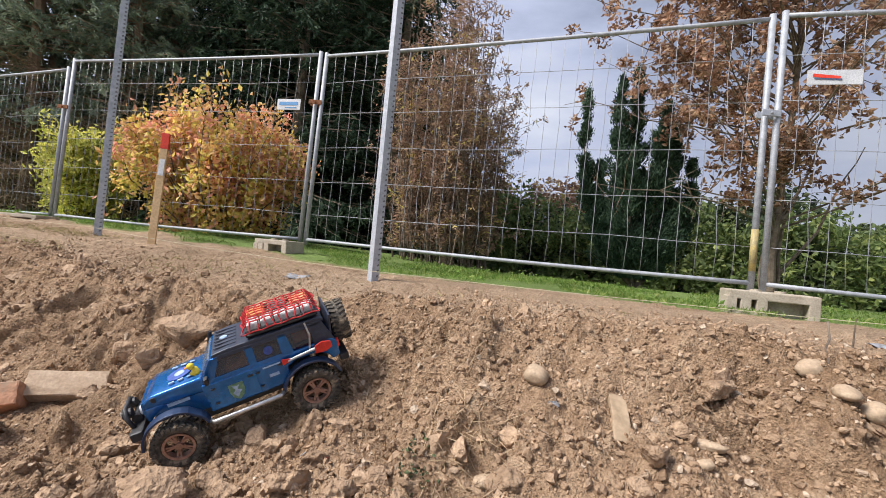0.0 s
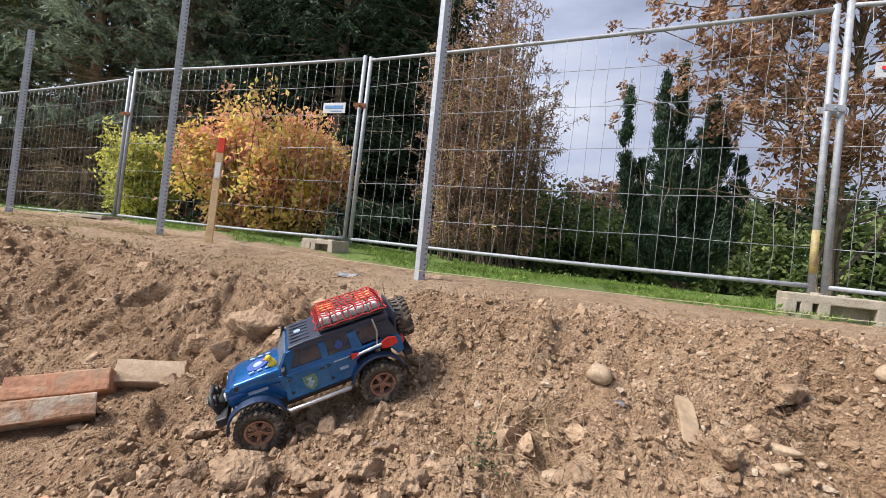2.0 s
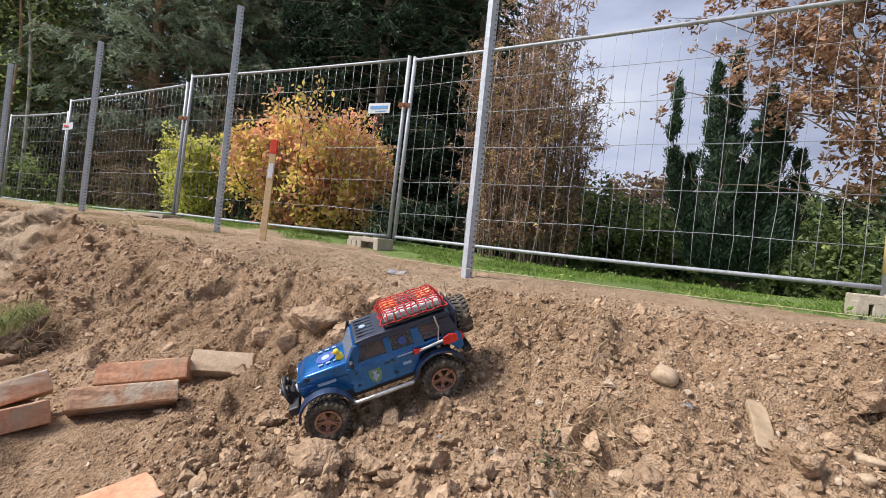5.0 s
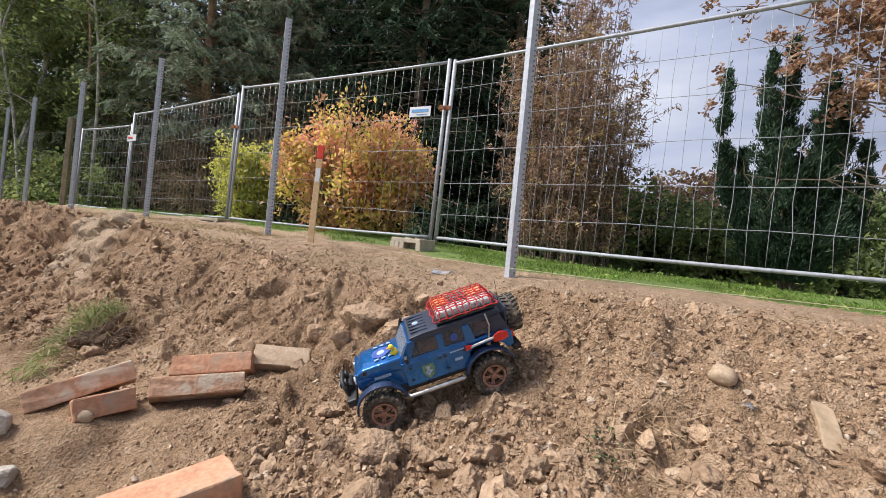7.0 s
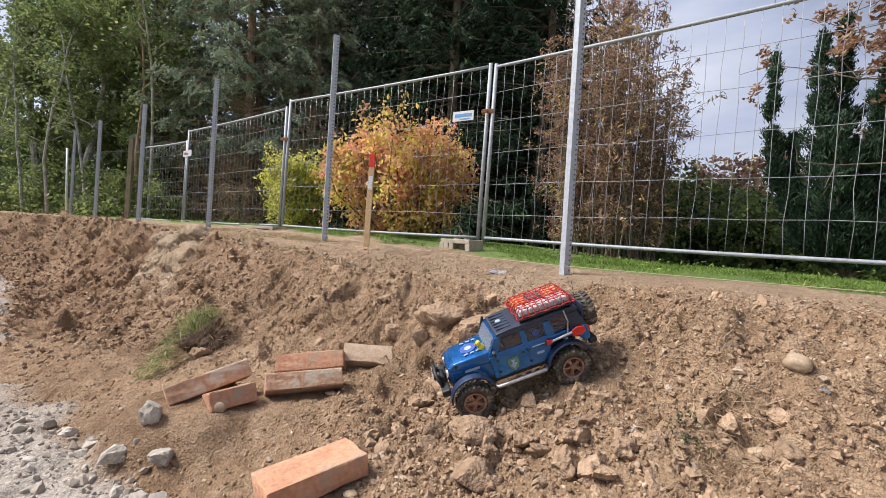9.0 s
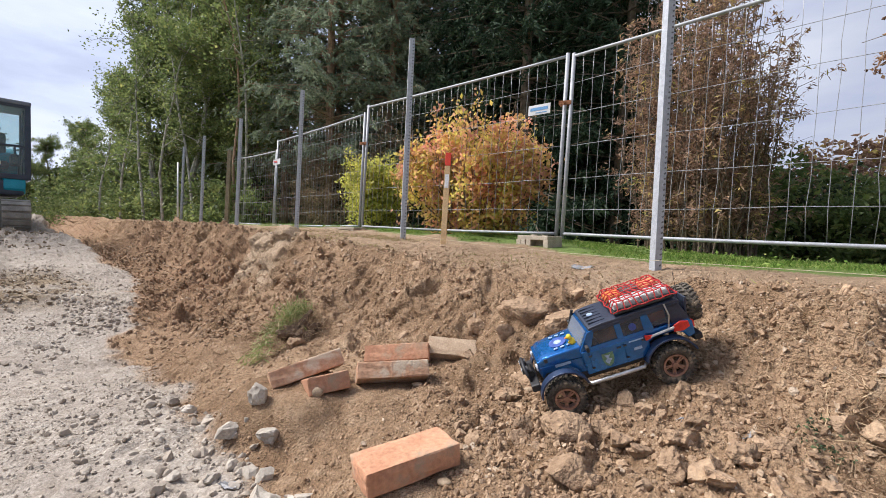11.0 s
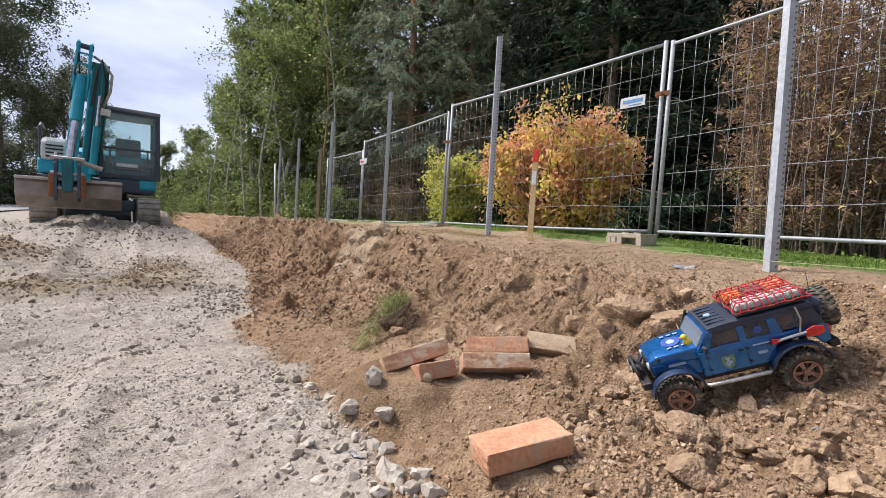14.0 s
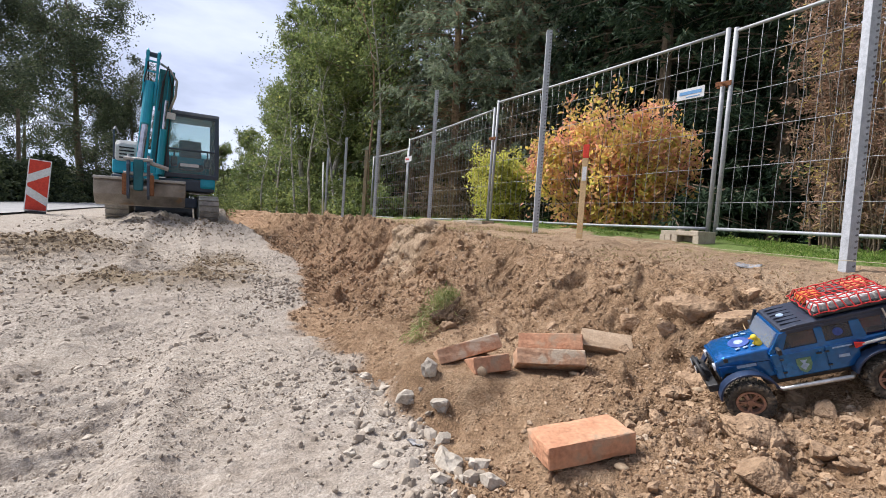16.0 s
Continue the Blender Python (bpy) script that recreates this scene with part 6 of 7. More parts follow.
def excavator(m):
    ex = thing("mini_excavator", m, "teal tracked excavator parked on the gravel with its boom raised", "excavator")
    for k in (-1, 1):
        y = k * 0.80
        outline = []
        for cx, a0 in ((0.95, -90), (-0.95, 90)):
            outline += [(cx + 0.27 * math.cos(radians(a0 + i * 22.5)), 0.28 + 0.27 * math.sin(radians(a0 + i * 22.5))) for i in range(9)]
        tr = part("track", prism(outline, 0.38, Matrix.Translation((0, y, 0)), 0.02), M_TRACK, ex, "dusty rubber track")
        for i in range(22):
            q = i / 22 * 2
            if q < 1:
                px, pz, rot = 0.95 - 1.9 * q, 0.56, 0
            else:
                px, pz, rot = -0.95 + 1.9 * (q - 1), 0.005, 0
            part("track_pad", box((0.09, 0.38, 0.03), Matrix.Translation((px, y, pz)), 0.008), M_TRACK, tr)
        for i in range(7):
            a = radians(-75 + i * 25)
            part("track_pad", box((0.03, 0.38, 0.09), Matrix.Translation((0.95 + 0.28 * math.cos(a), y, 0.28 + 0.28 * math.sin(a))) @ Matrix.Rotation(-a, 4, "Y"), 0.008), M_TRACK, tr)
    part("undercarriage", box((1.5, 1.2, 0.22), Matrix.Translation((0, 0, 0.40)), 0.03), M_CAB, ex)
    part("dozer_blade", prism([(-1.45, 0.06), (-1.36, 0.20), (-1.38, 0.40), (-1.42, 0.40), (-1.41, 0.20), (-1.50, 0.06)], 1.9, None, 0.008), M_CAB, ex)
    part("slew_ring", tube([(0, 0, 0.48), (0, 0, 0.66)], 0.48, 28), M_CAB, ex)
    deck = part("upper_body", prism([(0.75, 0.66), (0.75, 0.92), (0.1, 0.98), (-1.0, 1.02), (-1.12, 0.92), (-1.12, 0.70), (-1.0, 0.66)], 1.86, None, 0.04), M_CAB, ex, "dark lower body")
    part("side_cover", prism([(0.70, 0.68), (0.78, 0.78), (0.74, 0.96), (0.1, 0.96), (0.1, 0.68)], 0.30, Matrix.Translation((0, 0.80, 0)), 0.03), M_TEAL, ex, "teal side cover")
    part("engine_cover", prism([(0.0, 0.95), (-0.05, 1.50), (-0.35, 1.62), (-1.0, 1.52), (-1.15, 1.2), (-1.12, 0.95)], 1.80, None, 0.08), M_TEAL, ex, "rounded teal engine cover")
    part("tank_cover", prism([(0.62, 0.95), (0.55, 1.22), (0.40, 1.34), (0.0, 1.40), (0.0, 0.95)], 0.62, Matrix.Translation((0, -0.62, 0)), 0.06), M_TEAL, ex, "teal side tank cover")
    part("counterweight", prism([(-0.95, 0.72), (-0.95, 1.30), (-1.18, 1.25), (-1.24, 0.85), (-1.18, 0.72)], 1.75, None, 0.06), M_WHITE, ex)
    # cab with posts and glass
    cab_m = Matrix.Translation((0.10, 0.50, 0.95)) @ Matrix.Diagonal((1, 1.04, 0.94, 1)) @ Matrix.Translation((0, 0, -0.95))
    cab = part("cab_roof", prism([(0.58, 2.42), (0.56, 2.50), (0.2, 2.54), (-0.62, 2.54), (-0.68, 2.48), (-0.68, 2.42)], 1.02, cab_m, 0.03), M_CABROOF, ex, "grey cab roof")
    for k in (-1, 1):
        y = k * 0.46
        for name, outline in (("front_post", [(0.66, 0.95), (0.66, 1.6), (0.56, 2.44), (0.49, 2.44), (0.58, 1.6), (0.58, 0.95)]), ("rear_post", [(-0.66, 0.95), (-0.66, 2.44), (-0.56, 2.44), (-0.56, 0.95)]),
                              ("middle_post", [(-0.05, 0.95), (-0.05, 2.44), (0.0, 2.44), (0.0, 0.95)])):
            part(name, prism(outline, 0.08, cab_m @ Matrix.Translation((0, y, 0)), 0.012), M_CAB, cab)
        part("side_glass", prism([(0.60, 1.35), (0.52, 2.42), (-0.60, 2.42), (-0.60, 1.35)], 0.012, cab_m @ Matrix.Translation((0, y, 0))), M_CABGLASS, cab)
        part("side_panel", prism([(0.62, 0.95), (0.62, 1.35), (-0.62, 1.35), (-0.62, 0.95)], 0.05, cab_m @ Matrix.Translation((0, y, 0)), 0.01), M_CAB, cab)
    part("front_sill", box((0.07, 0.96, 0.10), cab_m @ Matrix.Translation((0.63, 0, 1.0)), 0.02), M_CAB, cab)
    part("front_bar", box((0.05, 0.94, 0.04), cab_m @ Matrix.Translation((0.615, 0, 1.60)), 0.01), M_CAB, cab)
    part("front_glass", prism([(0.625, 1.04), (0.625, 1.6), (0.535, 2.42), (0.525, 2.42), (0.615, 1.6), (0.615, 1.04)], 0.86, cab_m), M_CABGLASS, cab, "clear front window")
    part("rear_glass", box((0.012, 0.86, 0.95), cab_m @ Matrix.Translation((-0.61, 0, 1.93))), M_CABGLASS, cab)
    part("rear_panel", box((0.05, 0.90, 0.48), cab_m @ Matrix.Translation((-0.61, 0, 1.2)), 0.01), M_CAB, cab)
    part("front_head", box((0.06, 0.96, 0.08), cab_m @ Matrix.Translation((0.53, 0, 2.40)), 0.02), M_CAB, cab)
    part("window_print", box((0.004, 0.34, 0.07), cab_m @ Matrix.Translation((0.632, -0.05, 1.25)), 0.001), M_WHITE, cab, "white print as a plain bar")
    part("seat_back", prism([(-0.20, 1.30), (-0.14, 1.34), (-0.20, 1.86), (-0.26, 1.96), (-0.33, 1.94), (-0.30, 1.30)], 0.44, cab_m, 0.05), M_CABSEAT, cab, "grey-blue seat")
    part("seat_base", box((0.46, 0.48, 0.14), cab_m @ Matrix.Translation((-0.02, 0, 1.26)), 0.04), M_CAB, cab)
    for k in (-1, 1):
        part("arm_console", box((0.40, 0.12, 0.22), cab_m @ Matrix.Translation((0.0, k * 0.32, 1.38)), 0.03), M_CAB, cab)
        part("joystick", tube([tuple((cab_m @ Vector((0.16, k * 0.32, 1.48)))[:]), tuple((cab_m @ Vector((0.20, k * 0.31, 1.68)))[:])], 0.018, 8), M_CAB, cab)
    # boom, arm, ram and bucket, in front of the cab's side; the boom stands slightly askew
    by = -0.32
    tilt = Matrix.Translation((0, by, 0.9)) @ Matrix.Rotation(-0.085, 4, "X") @ Matrix.Translation((0, 0, -0.9))

    def on_boom(*pts):
        return [tilt @ Vector(p) for p in pts]
    part("boom_foot", box((0.34, 0.40, 0.55), Matrix.Translation((0.82, by, 0.95)), 0.04), M_TEAL, ex)
    boom = part("boom", prism([(0.78, 0.95), (0.66, 1.70), (0.66, 2.45), (0.90, 3.14), (1.06, 3.12), (0.96, 2.50), (0.92, 1.80), (0.94, 1.0)], 0.27, tilt @ Matrix.Translation((0, 0.16, 0)), 0.02), M_TEALSHADE, ex, "raised teal boom, its shade put into the colour")
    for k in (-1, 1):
        part("boom_plate", prism([(0.80, 1.5), (0.66, 1.75), (0.66, 2.4), (0.86, 2.9), (0.93, 2.5), (0.91, 1.8)], 0.02, tilt @ Matrix.Translation((0, 0.16 + k * 0.142, 0)), 0.005), M_TEALSHADE, boom)
    ram = part("boom_ram", tube(on_boom((1.06, 0.20, 0.98), (1.12, 0.20, 1.9)), 0.062, 12), M_TEAL, boom)
    part("ram_rod", tube(on_boom((1.12, 0.20, 1.9), (1.06, 0.20, 2.50)), 0.034, 10), M_CHROME, ram)
    part("work_lamp", box((0.08, 0.16, 0.13), tilt @ Matrix.Translation((1.04, 0.30, 2.22)), 0.02), M_WHITE, boom)
    arm = part("arm", prism([(1.18, 2.62), (1.36, 2.66), (1.44, 2.4), (1.66, 1.02), (1.50, 0.98), (1.20, 2.3)], 0.17, tilt @ Matrix.Translation((0, -0.10, 0)), 0.018), M_TEAL, ex, "teal dipper arm")
    for k in (-1, 1):
        part("arm_plate", prism([(0.94, 3.30), (1.06, 3.46), (1.16, 3.40), (1.40, 2.66), (1.44, 2.30), (1.24, 2.30), (1.10, 2.90)], 0.035, tilt @ Matrix.Translation((0, -0.10 + k * 0.100, 0)), 0.008), M_TEAL, arm)
    for z in (2.75, 2.98, 3.20):
        part("cross_bar", tube(on_boom((1.30 - (z - 2.7) * 0.32, -0.23, z), (1.30 - (z - 2.7) * 0.32, 0.03, z)), 0.020, 8), M_TEAL, arm)
    for q in range(4):
        part("pipe", tube(on_boom((0.98, 0.03 + 0.085 * q, 1.15), (0.97, 0.03 + 0.085 * q, 1.8), (1.0, 0.03 + 0.085 * q, 2.5), (1.08, 0.05 + 0.075 * q, 3.02)), 0.013, 6), M_BLACK if q % 2 else M_TEAL, boom)
    part("hose_loop", tube(on_boom((1.06, 0.26, 2.30), (1.12, 0.34, 2.62), (1.16, 0.34, 2.92), (1.14, 0.20, 3.12), (1.12, 0.04, 3.20)), 0.024, 7), M_RIM, boom, "grey hydraulic hoses", True)
    part("pin", tube(on_boom((1.04, -0.23, 3.36), (1.04, 0.03, 3.36)), 0.05, 12), M_CAB, arm)
    for k in (-1, 1):
        part("arm_ear", prism([(0.92, 3.05), (0.98, 3.38), (1.10, 3.42), (1.20, 3.15)], 0.04, tilt @ Matrix.Translation((0, -0.10 + k * 0.085, 0)), 0.01), M_TEAL, arm)
        part("hose", tube(on_boom((0.96, 0.08 + k * 0.20, 2.3), (1.06, 0.06 + k * 0.20, 2.8), (1.20, 0.0 + k * 0.17, 3.16), (1.36, -0.04 + k * 0.15, 2.8), (1.45, -0.06 + k * 0.15, 2.2)), 0.014, 6), M_BLACK, arm)
    part("arm_ram", tube(on_boom((1.32, -0.10, 2.72), (1.62, -0.10, 1.85)), 0.085, 14), M_TEAL, arm)
    part("arm_ram_rod", tube(on_boom((1.62, -0.10, 1.85), (2.02, -0.10, 1.14)), 0.058, 12), M_CHROME, arm)
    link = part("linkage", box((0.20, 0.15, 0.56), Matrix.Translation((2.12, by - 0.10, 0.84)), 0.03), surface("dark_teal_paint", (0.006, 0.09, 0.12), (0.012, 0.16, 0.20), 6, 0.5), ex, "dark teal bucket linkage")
    for k in (-1, 1):
        part("link_cheek", prism([(1.86, 1.22), (2.06, 1.22), (2.26, 1.02), (2.26, 0.46), (2.14, 0.40), (1.98, 0.70)], 0.045, Matrix.Translation((0, by - 0.10 + k * 0.15, 0)), 0.008), M_CAB, link)
    for z in (0.62, 0.86, 1.12):
        part("link_pin", tube([(2.16, by - 0.32, z), (2.16, by + 0.12, z)], 0.035, 10), M_RIM, link)
    part("cylinder_stub", tube([(2.04, by + 0.04, 1.10), (2.00, by + 0.36, 1.00)], 0.040, 10), M_RIM, link)
    cowl = part("exhaust_cowl", prism([(0.62, 1.20), (0.60, 1.50), (0.48, 1.66), (0.0, 1.68), (-0.2, 1.5), (-0.2, 1.2)], 0.46, Matrix.Translation((0, -0.66, 0)), 0.10), M_CRATE, ex, "pale grey rounded engine cowl")
    for j in range(4):
        part("slot", box((0.02, 0.26, 0.030), Matrix.Translation((0.612, -0.68, 1.28 + 0.07 * j)), 0.006), M_BLACK, cowl)
    for k in (-1, 1):
        part("coupler_plate", box((0.26, 0.08, 0.38), Matrix.Translation((2.12, by - 0.10 + k * 0.20, 0.66)), 0.02), M_RUST, ex, "rusty quick coupler plate")
    bucket = part("bucket", prism([(1.52, 0.74), (1.92, 0.78), (1.98, 0.70), (1.96, 0.48), (1.80, 0.30), (1.62, 0.28), (1.64, 0.34), (1.78, 0.38), (1.90, 0.50), (1.90, 0.68), (1.54, 0.67)], 1.40, Matrix.Translation((0, by - 0.06, 0)), 0.008), M_STEEL, ex, "wide worn steel ditching bucket")
    part("bucket_rim", box((0.10, 1.42, 0.05), Matrix.Translation((1.96, by - 0.06, 0.77)), 0.012), M_RIM, bucket, "pale rim along the bucket's top edge")
    for k in (-1, 1):
        part("bucket_cheek", prism([(1.54, 0.70), (1.92, 0.74), (1.94, 0.50), (1.80, 0.34), (1.62, 0.30)], 0.02, Matrix.Translation((0, by - 0.06 + k * 0.70, 0)), 0.003), M_STEEL, bucket)
    part("grab_rail", tube([(0.5, -0.90, 1.0), (0.5, -0.90, 1.85), (0.2, -0.90, 1.95), (-0.5, -0.90, 1.95)], 0.018, 8), M_CAB, ex)
    return ex


EX_X, EX_Y = -12.0, 2.25
excavator(pose(EX_X, EX_Y, ground_z(EX_X, EX_Y) - 0.02, 0, 0, -14))

# ---- warning beacons ----
M_BOARD_RED = surface("red_reflective_sheet", (0.60, 0.035, 0.02), (0.74, 0.065, 0.035), 15, 0.45, bump=0.02)


def beacon(x, y, z, turn, size=1.0):
    e = thing("warning_beacon", pose(x, y, z, -5, 3, turn) @ Matrix.Diagonal((1, 0.70, 0.76, 1)), "red and white striped traffic warning board on a rubber foot", "traffic beacon", "beacons along the road")
    part("foot", box((0.40, 0.50, 0.09), Matrix.Translation((0, 0, 0.045)), 0.03), M_BLACK, e)
    part("board", box((0.05, 0.52, 1.44), Matrix.Translation((0, 0, 0.80)), 0.012), M_WHITE, e)
    part("face", box((0.004, 0.47, 1.39), Matrix.Translation((0.026, 0, 0.80)), 0.0015), M_BOARD_RED, e, "red reflective sheet")
    for j, corners in enumerate((((-0.235, 0.84), (0.235, 1.12), (0.235, 1.36), (-0.235, 1.08)), ((-0.235, 0.76), (0.235, 0.48), (0.235, 0.24), (-0.235, 0.52)))):
        bm = bmesh.new()
        vs = [bm.verts.new((0.0285, p, q)) for p, q in corners]
        bm.faces.new(vs)
        ext = bmesh.ops.extrude_face_region(bm, geom=bm.faces[:])
        bmesh.ops.translate(bm, verts=[v for v in ext["geom"] if isinstance(v, bmesh.types.BMVert)], vec=(0.002, 0, 0))
        bmesh.ops.recalc_face_normals(bm, faces=bm.faces[:])
        part("stripe", bm, M_WHITE, e, "white slanting stripe")
    part("lamp_socket", tube([(0.0, 0, 1.51), (0, 0, 1.57)], 0.05, 10), M_BLACK, e)


beacon(-13.2, 0.14, ground_z(-13.2, 0.14) - 0.01, -4)
beacon(-17.5, 2.4, ground_z(-17.5, 2.4) - 0.01, -8)

# ---- bricks ----
def brick(x, y, z, size, rx, ry, rz, mat, label, seed, chip=0.010):
    rng = np.random.default_rng(seed)
    bm = box(size, None, 0.0055)
    bmesh.ops.subdivide_edges(bm, edges=[e for e in bm.edges if e.calc_length() > 0.03], cuts=3, use_grid_fill=True)
    for v in bm.verts:
        v.co += Vector(rng.normal(size=3)) * 0.0007
        corner = sum(abs(abs(c) - h / 2) < 0.012 for c, h in zip(v.co, size))
        if corner >= 2:
            v.co *= 1 - chip * abs(noise.noise(v.co * 25 + Vector((seed, 0, 0)))) * 2
    me = bpy.data.meshes.new("brick")
    bm.to_mesh(me)
    bm.free()
    me.materials.append(mat)
    ob = new("brick", me)
    ob.matrix_world = pose(x, y, z, rx, ry, rz)
    return tagged(ob, label, "brick", "loose bricks")


BR = (0.31, 0.145, 0.072)
brick(-1.055, 0.610, 0.205, (0.30, 0.14, 0.070), -2, -5, 58, M_BRICK, "orange-red clay brick lying flat on the soil", 1, 0.035)
brick(-1.786, 0.924, 0.262, BR, -24, -14, 57, M_BRICK_MORTAR, "weathered brick tilted on a mound of soil", 2)
brick(-1.541, 1.289, 0.274, (0.31, 0.145, 0.082), -34, -6, 26, M_BRICK, "red brick lying across the brick pile", 3)
brick(-1.451, 1.101, 0.258, BR, -34, 0, 43, M_BRICK_MORTAR, "chipped brick with dried mortar on one end", 4)
brick(-1.635, 0.885, 0.240, (0.17, 0.145, 0.072), -20, -5, 58, M_BRICK, "half brick lying in the soil", 5)
brick(-1.334, 1.452, 0.286, (0.24, 0.145, 0.095), -44, 3, 26, M_BRICK_PALE, "pale brick with a slanted broken end", 6, 0.05)

# ---- stones and clods ----
SHAPES_S = [rock_shape(i, 1, 0.45, (1, 0.9, 0.70)) for i in range(8)]
SHAPES_M = [rock_shape(20 + i, 2, 0.46, (1, 0.85, 0.74), 7) for i in range(14)]
SHAPES_B = [rock_shape(60 + i, 2, 0.30, (1, 0.8, 0.6), 5) for i in range(6)]
rng4 = np.random.default_rng(404)
M_CRUMB = island_surface("soil_crumbs", ((0.0, (0.235, 0.148, 0.090)), (0.45, (0.350, 0.235, 0.148)), (0.92, (0.455, 0.325, 0.217)), (1.0, (0.54, 0.43, 0.33))), 0.95, 90)


def rubble(name, n, u_span, s_span, size, shapes, mat, label, keep, power=2.6, sink=0.25, soft=True):
    u, s = rng4.uniform(*u_span, n), rng4.uniform(*s_span, n)
    z, gravel, grass, pale, fresh = land(u, s)
    s = jutted(u, s, z, gravel)
    ok = keep(u, s, gravel, grass)
    u, s, z = u[ok], s[ok], z[ok]
    r = size[0] + (size[1] - size[0]) * rng4.uniform(0, 1, len(u)) ** power
    p = np.stack([U0.x + UX.x * u + UY.x * s, U0.y + UX.y * u + UY.y * s, z + r * (0.5 - sink)], axis=1)
    v, f = scattered(shapes, p, r, rng4)
    return tagged(array_object(name, v, f, mat, None, soft), label, "rubble", kind="stuff")


def on_soil(u, s, gravel, grass):
    e = np.interp(u, (-12, -2, 0, 0.9, 4.1, 9), (1.3, 1.08, 1.0, 0.85, 1.08, 1.1))
    thin = rng4.uniform(0, 1, len(u)) < np.where(s < e - 0.1, 0.40, 1.0) * np.where(s < 0.35, 0.4, 1.0) * np.where((u < 2.6) & (s > 2.05), 0.35, 1.0)
    clear = np.ones(len(u), bool)
    for hu, hs, hr, hz_ in BEDS:
        clear &= (u - hu) ** 2 + (s - hs) ** 2 > (hr * 0.9) ** 2
    return (gravel < 0.5) & (grass < 0.3) & thin & clear


def off_pale(u, s, gravel, grass):
    clay = (u > -1.35) & (u < 0.1) & (s > 0.92) & (s < 1.30)
    return on_soil(u, s, gravel, grass) & (rng4.uniform(0, 1, len(u)) < np.where(clay, 0.15, 1.0))


def in_drifts(u, s, gravel, grass):
    """Clods lie thick in some places and thin in others; the trodden floor by the bricks is nearly bare."""
    drift = smooth01(0.42 + 1.3 * wave(u, s, 44, 3.4) + 0.5 * wave(u, s, 43, 9))
    bare = smooth01((2.75 - u) / 0.3) * smooth01((s - 1.62) / 0.2)
    return on_soil(u, s, gravel, grass) & (rng4.uniform(0, 1, len(u)) < (0.14 + 0.86 * drift) * (1 - 0.85 * bare))


def on_gravel(u, s, gravel, grass):
    return (gravel > 0.45) & (rng4.uniform(0, 1, len(u)) < 0.25 + 0.75 * smooth01(0.5 + 1.4 * wave(u, s, 45, 2.6)))


rubble("soil_crumbs", 48000, (0.4, 5.5), (0.15, 2.8), (0.0022, 0.0085), SHAPES_S, M_CRUMB, "crumbs of dry brown soil and small pebbles", on_soil, 2.2, 0.3, False)
rubble("floor_pebbles", 1500, (1.2, 3.0), (1.6, 2.75), (0.003, 0.012), SHAPES_M, M_CLOD, "small tan pebbles on the trodden soil", on_soil, 3.0, 0.35, True)
rubble("soil_clods", 9000, (0.2, 5.5), (0.60, 2.8), (0.006, 0.024), SHAPES_M, M_CLOD, "clods of dry brown soil", in_drifts, 3.0, 0.5, False)
rubble("slope_clods", 9000, (2.75, 5.4), (0.75, 2.3), (0.004, 0.017), SHAPES_M, M_CLOD, "small clods thick on the open slope", on_soil, 2.4, 0.42, False)
rubble("far_clods", 15000, (-6, 0.7), (0.7, 2.6), (0.004, 0.026), SHAPES_S, M_CLOD, "clods of dry brown soil on the far bank", off_pale, 3.0, 0.45, False)
rubble("gravel_stones", 46000, (-3.5, 4.2), (2.0, 4.9), (0.002, 0.009), SHAPES_S, M_STONE, "loose grey gravel stones", on_gravel, 2.2, 0.42, False)
rubble("coarse_gravel", 5000, (-9, 2.2), (1.9, 5.8), (0.005, 0.030), SHAPES_B, M_STONE, "coarse grey gravel on the track", on_gravel, 5.5, 0.42, False)


def on_heap(u, s, gravel, grass):
    return rng4.uniform(0, 1, len(u)) < heap_mask(u, s) + 0.5 * np.exp(-((u + 5.6) / 0.9) ** 2 - ((s - 3.3) / 1.2) ** 2)


M_TANSTONE = island_surface("tan_stones", ((0.0, (0.20, 0.150, 0.100)), (0.6, (0.32, 0.250, 0.178)), (0.9, (0.42, 0.345, 0.26)), (1.0, (0.56, 0.50, 0.43))), 0.9, 45)
rubble("heap_stones", 15000, (-6.5, -0.9), (2.5, 5.8), (0.005, 0.030), SHAPES_B, M_TANSTONE, "brown stony spoil tipped on the track", on_heap, 2.4, 0.45, False)
rubble("stone_band", 5200, (-2.0, 1.2), (2.2, 4.4), (0.006, 0.030), SHAPES_B, M_STONE, "ridge of coarse pale grey stones pushed up beside the tracks",
       lambda u, s, g, gr: (g > 0.4) & ((np.abs(s - 3.1 - 1.27 * u - 0.25 * wave(u, s, 41, 2)) < 0.16 + 0.12 * wave(u, s, 42, 3)) & (u > -0.6) | (np.hypot(u + 1.0, (s - 2.5) * 1.3) < 0.45 + 0.2 * wave(u, s, 42, 3))), 2.6, 0.40, False)
rubble("border_stones", 420, (1.0, 3.1), (2.3, 2.95), (0.005, 0.018), SHAPES_B, M_STONE, "broken grey stones along the gravel's edge", lambda u, s, g, gr: g > 0.1, 2.0, 0.25, False)

rubble("edge_rubble", 240, (1.3, 2.9), (2.05, 2.75), (0.010, 0.038), SHAPES_B, M_STONE, "jagged stones where the gravel meets the soil", lambda u, s, g, gr: (np.abs(s - gravel_edge(u) - 0.05) < 0.20 + 0.12 * wave(u, s, 47, 4)) & (u > 1.4 + 0.4 * wave(u, s, 48, 3)), 2.2, 0.35, False)


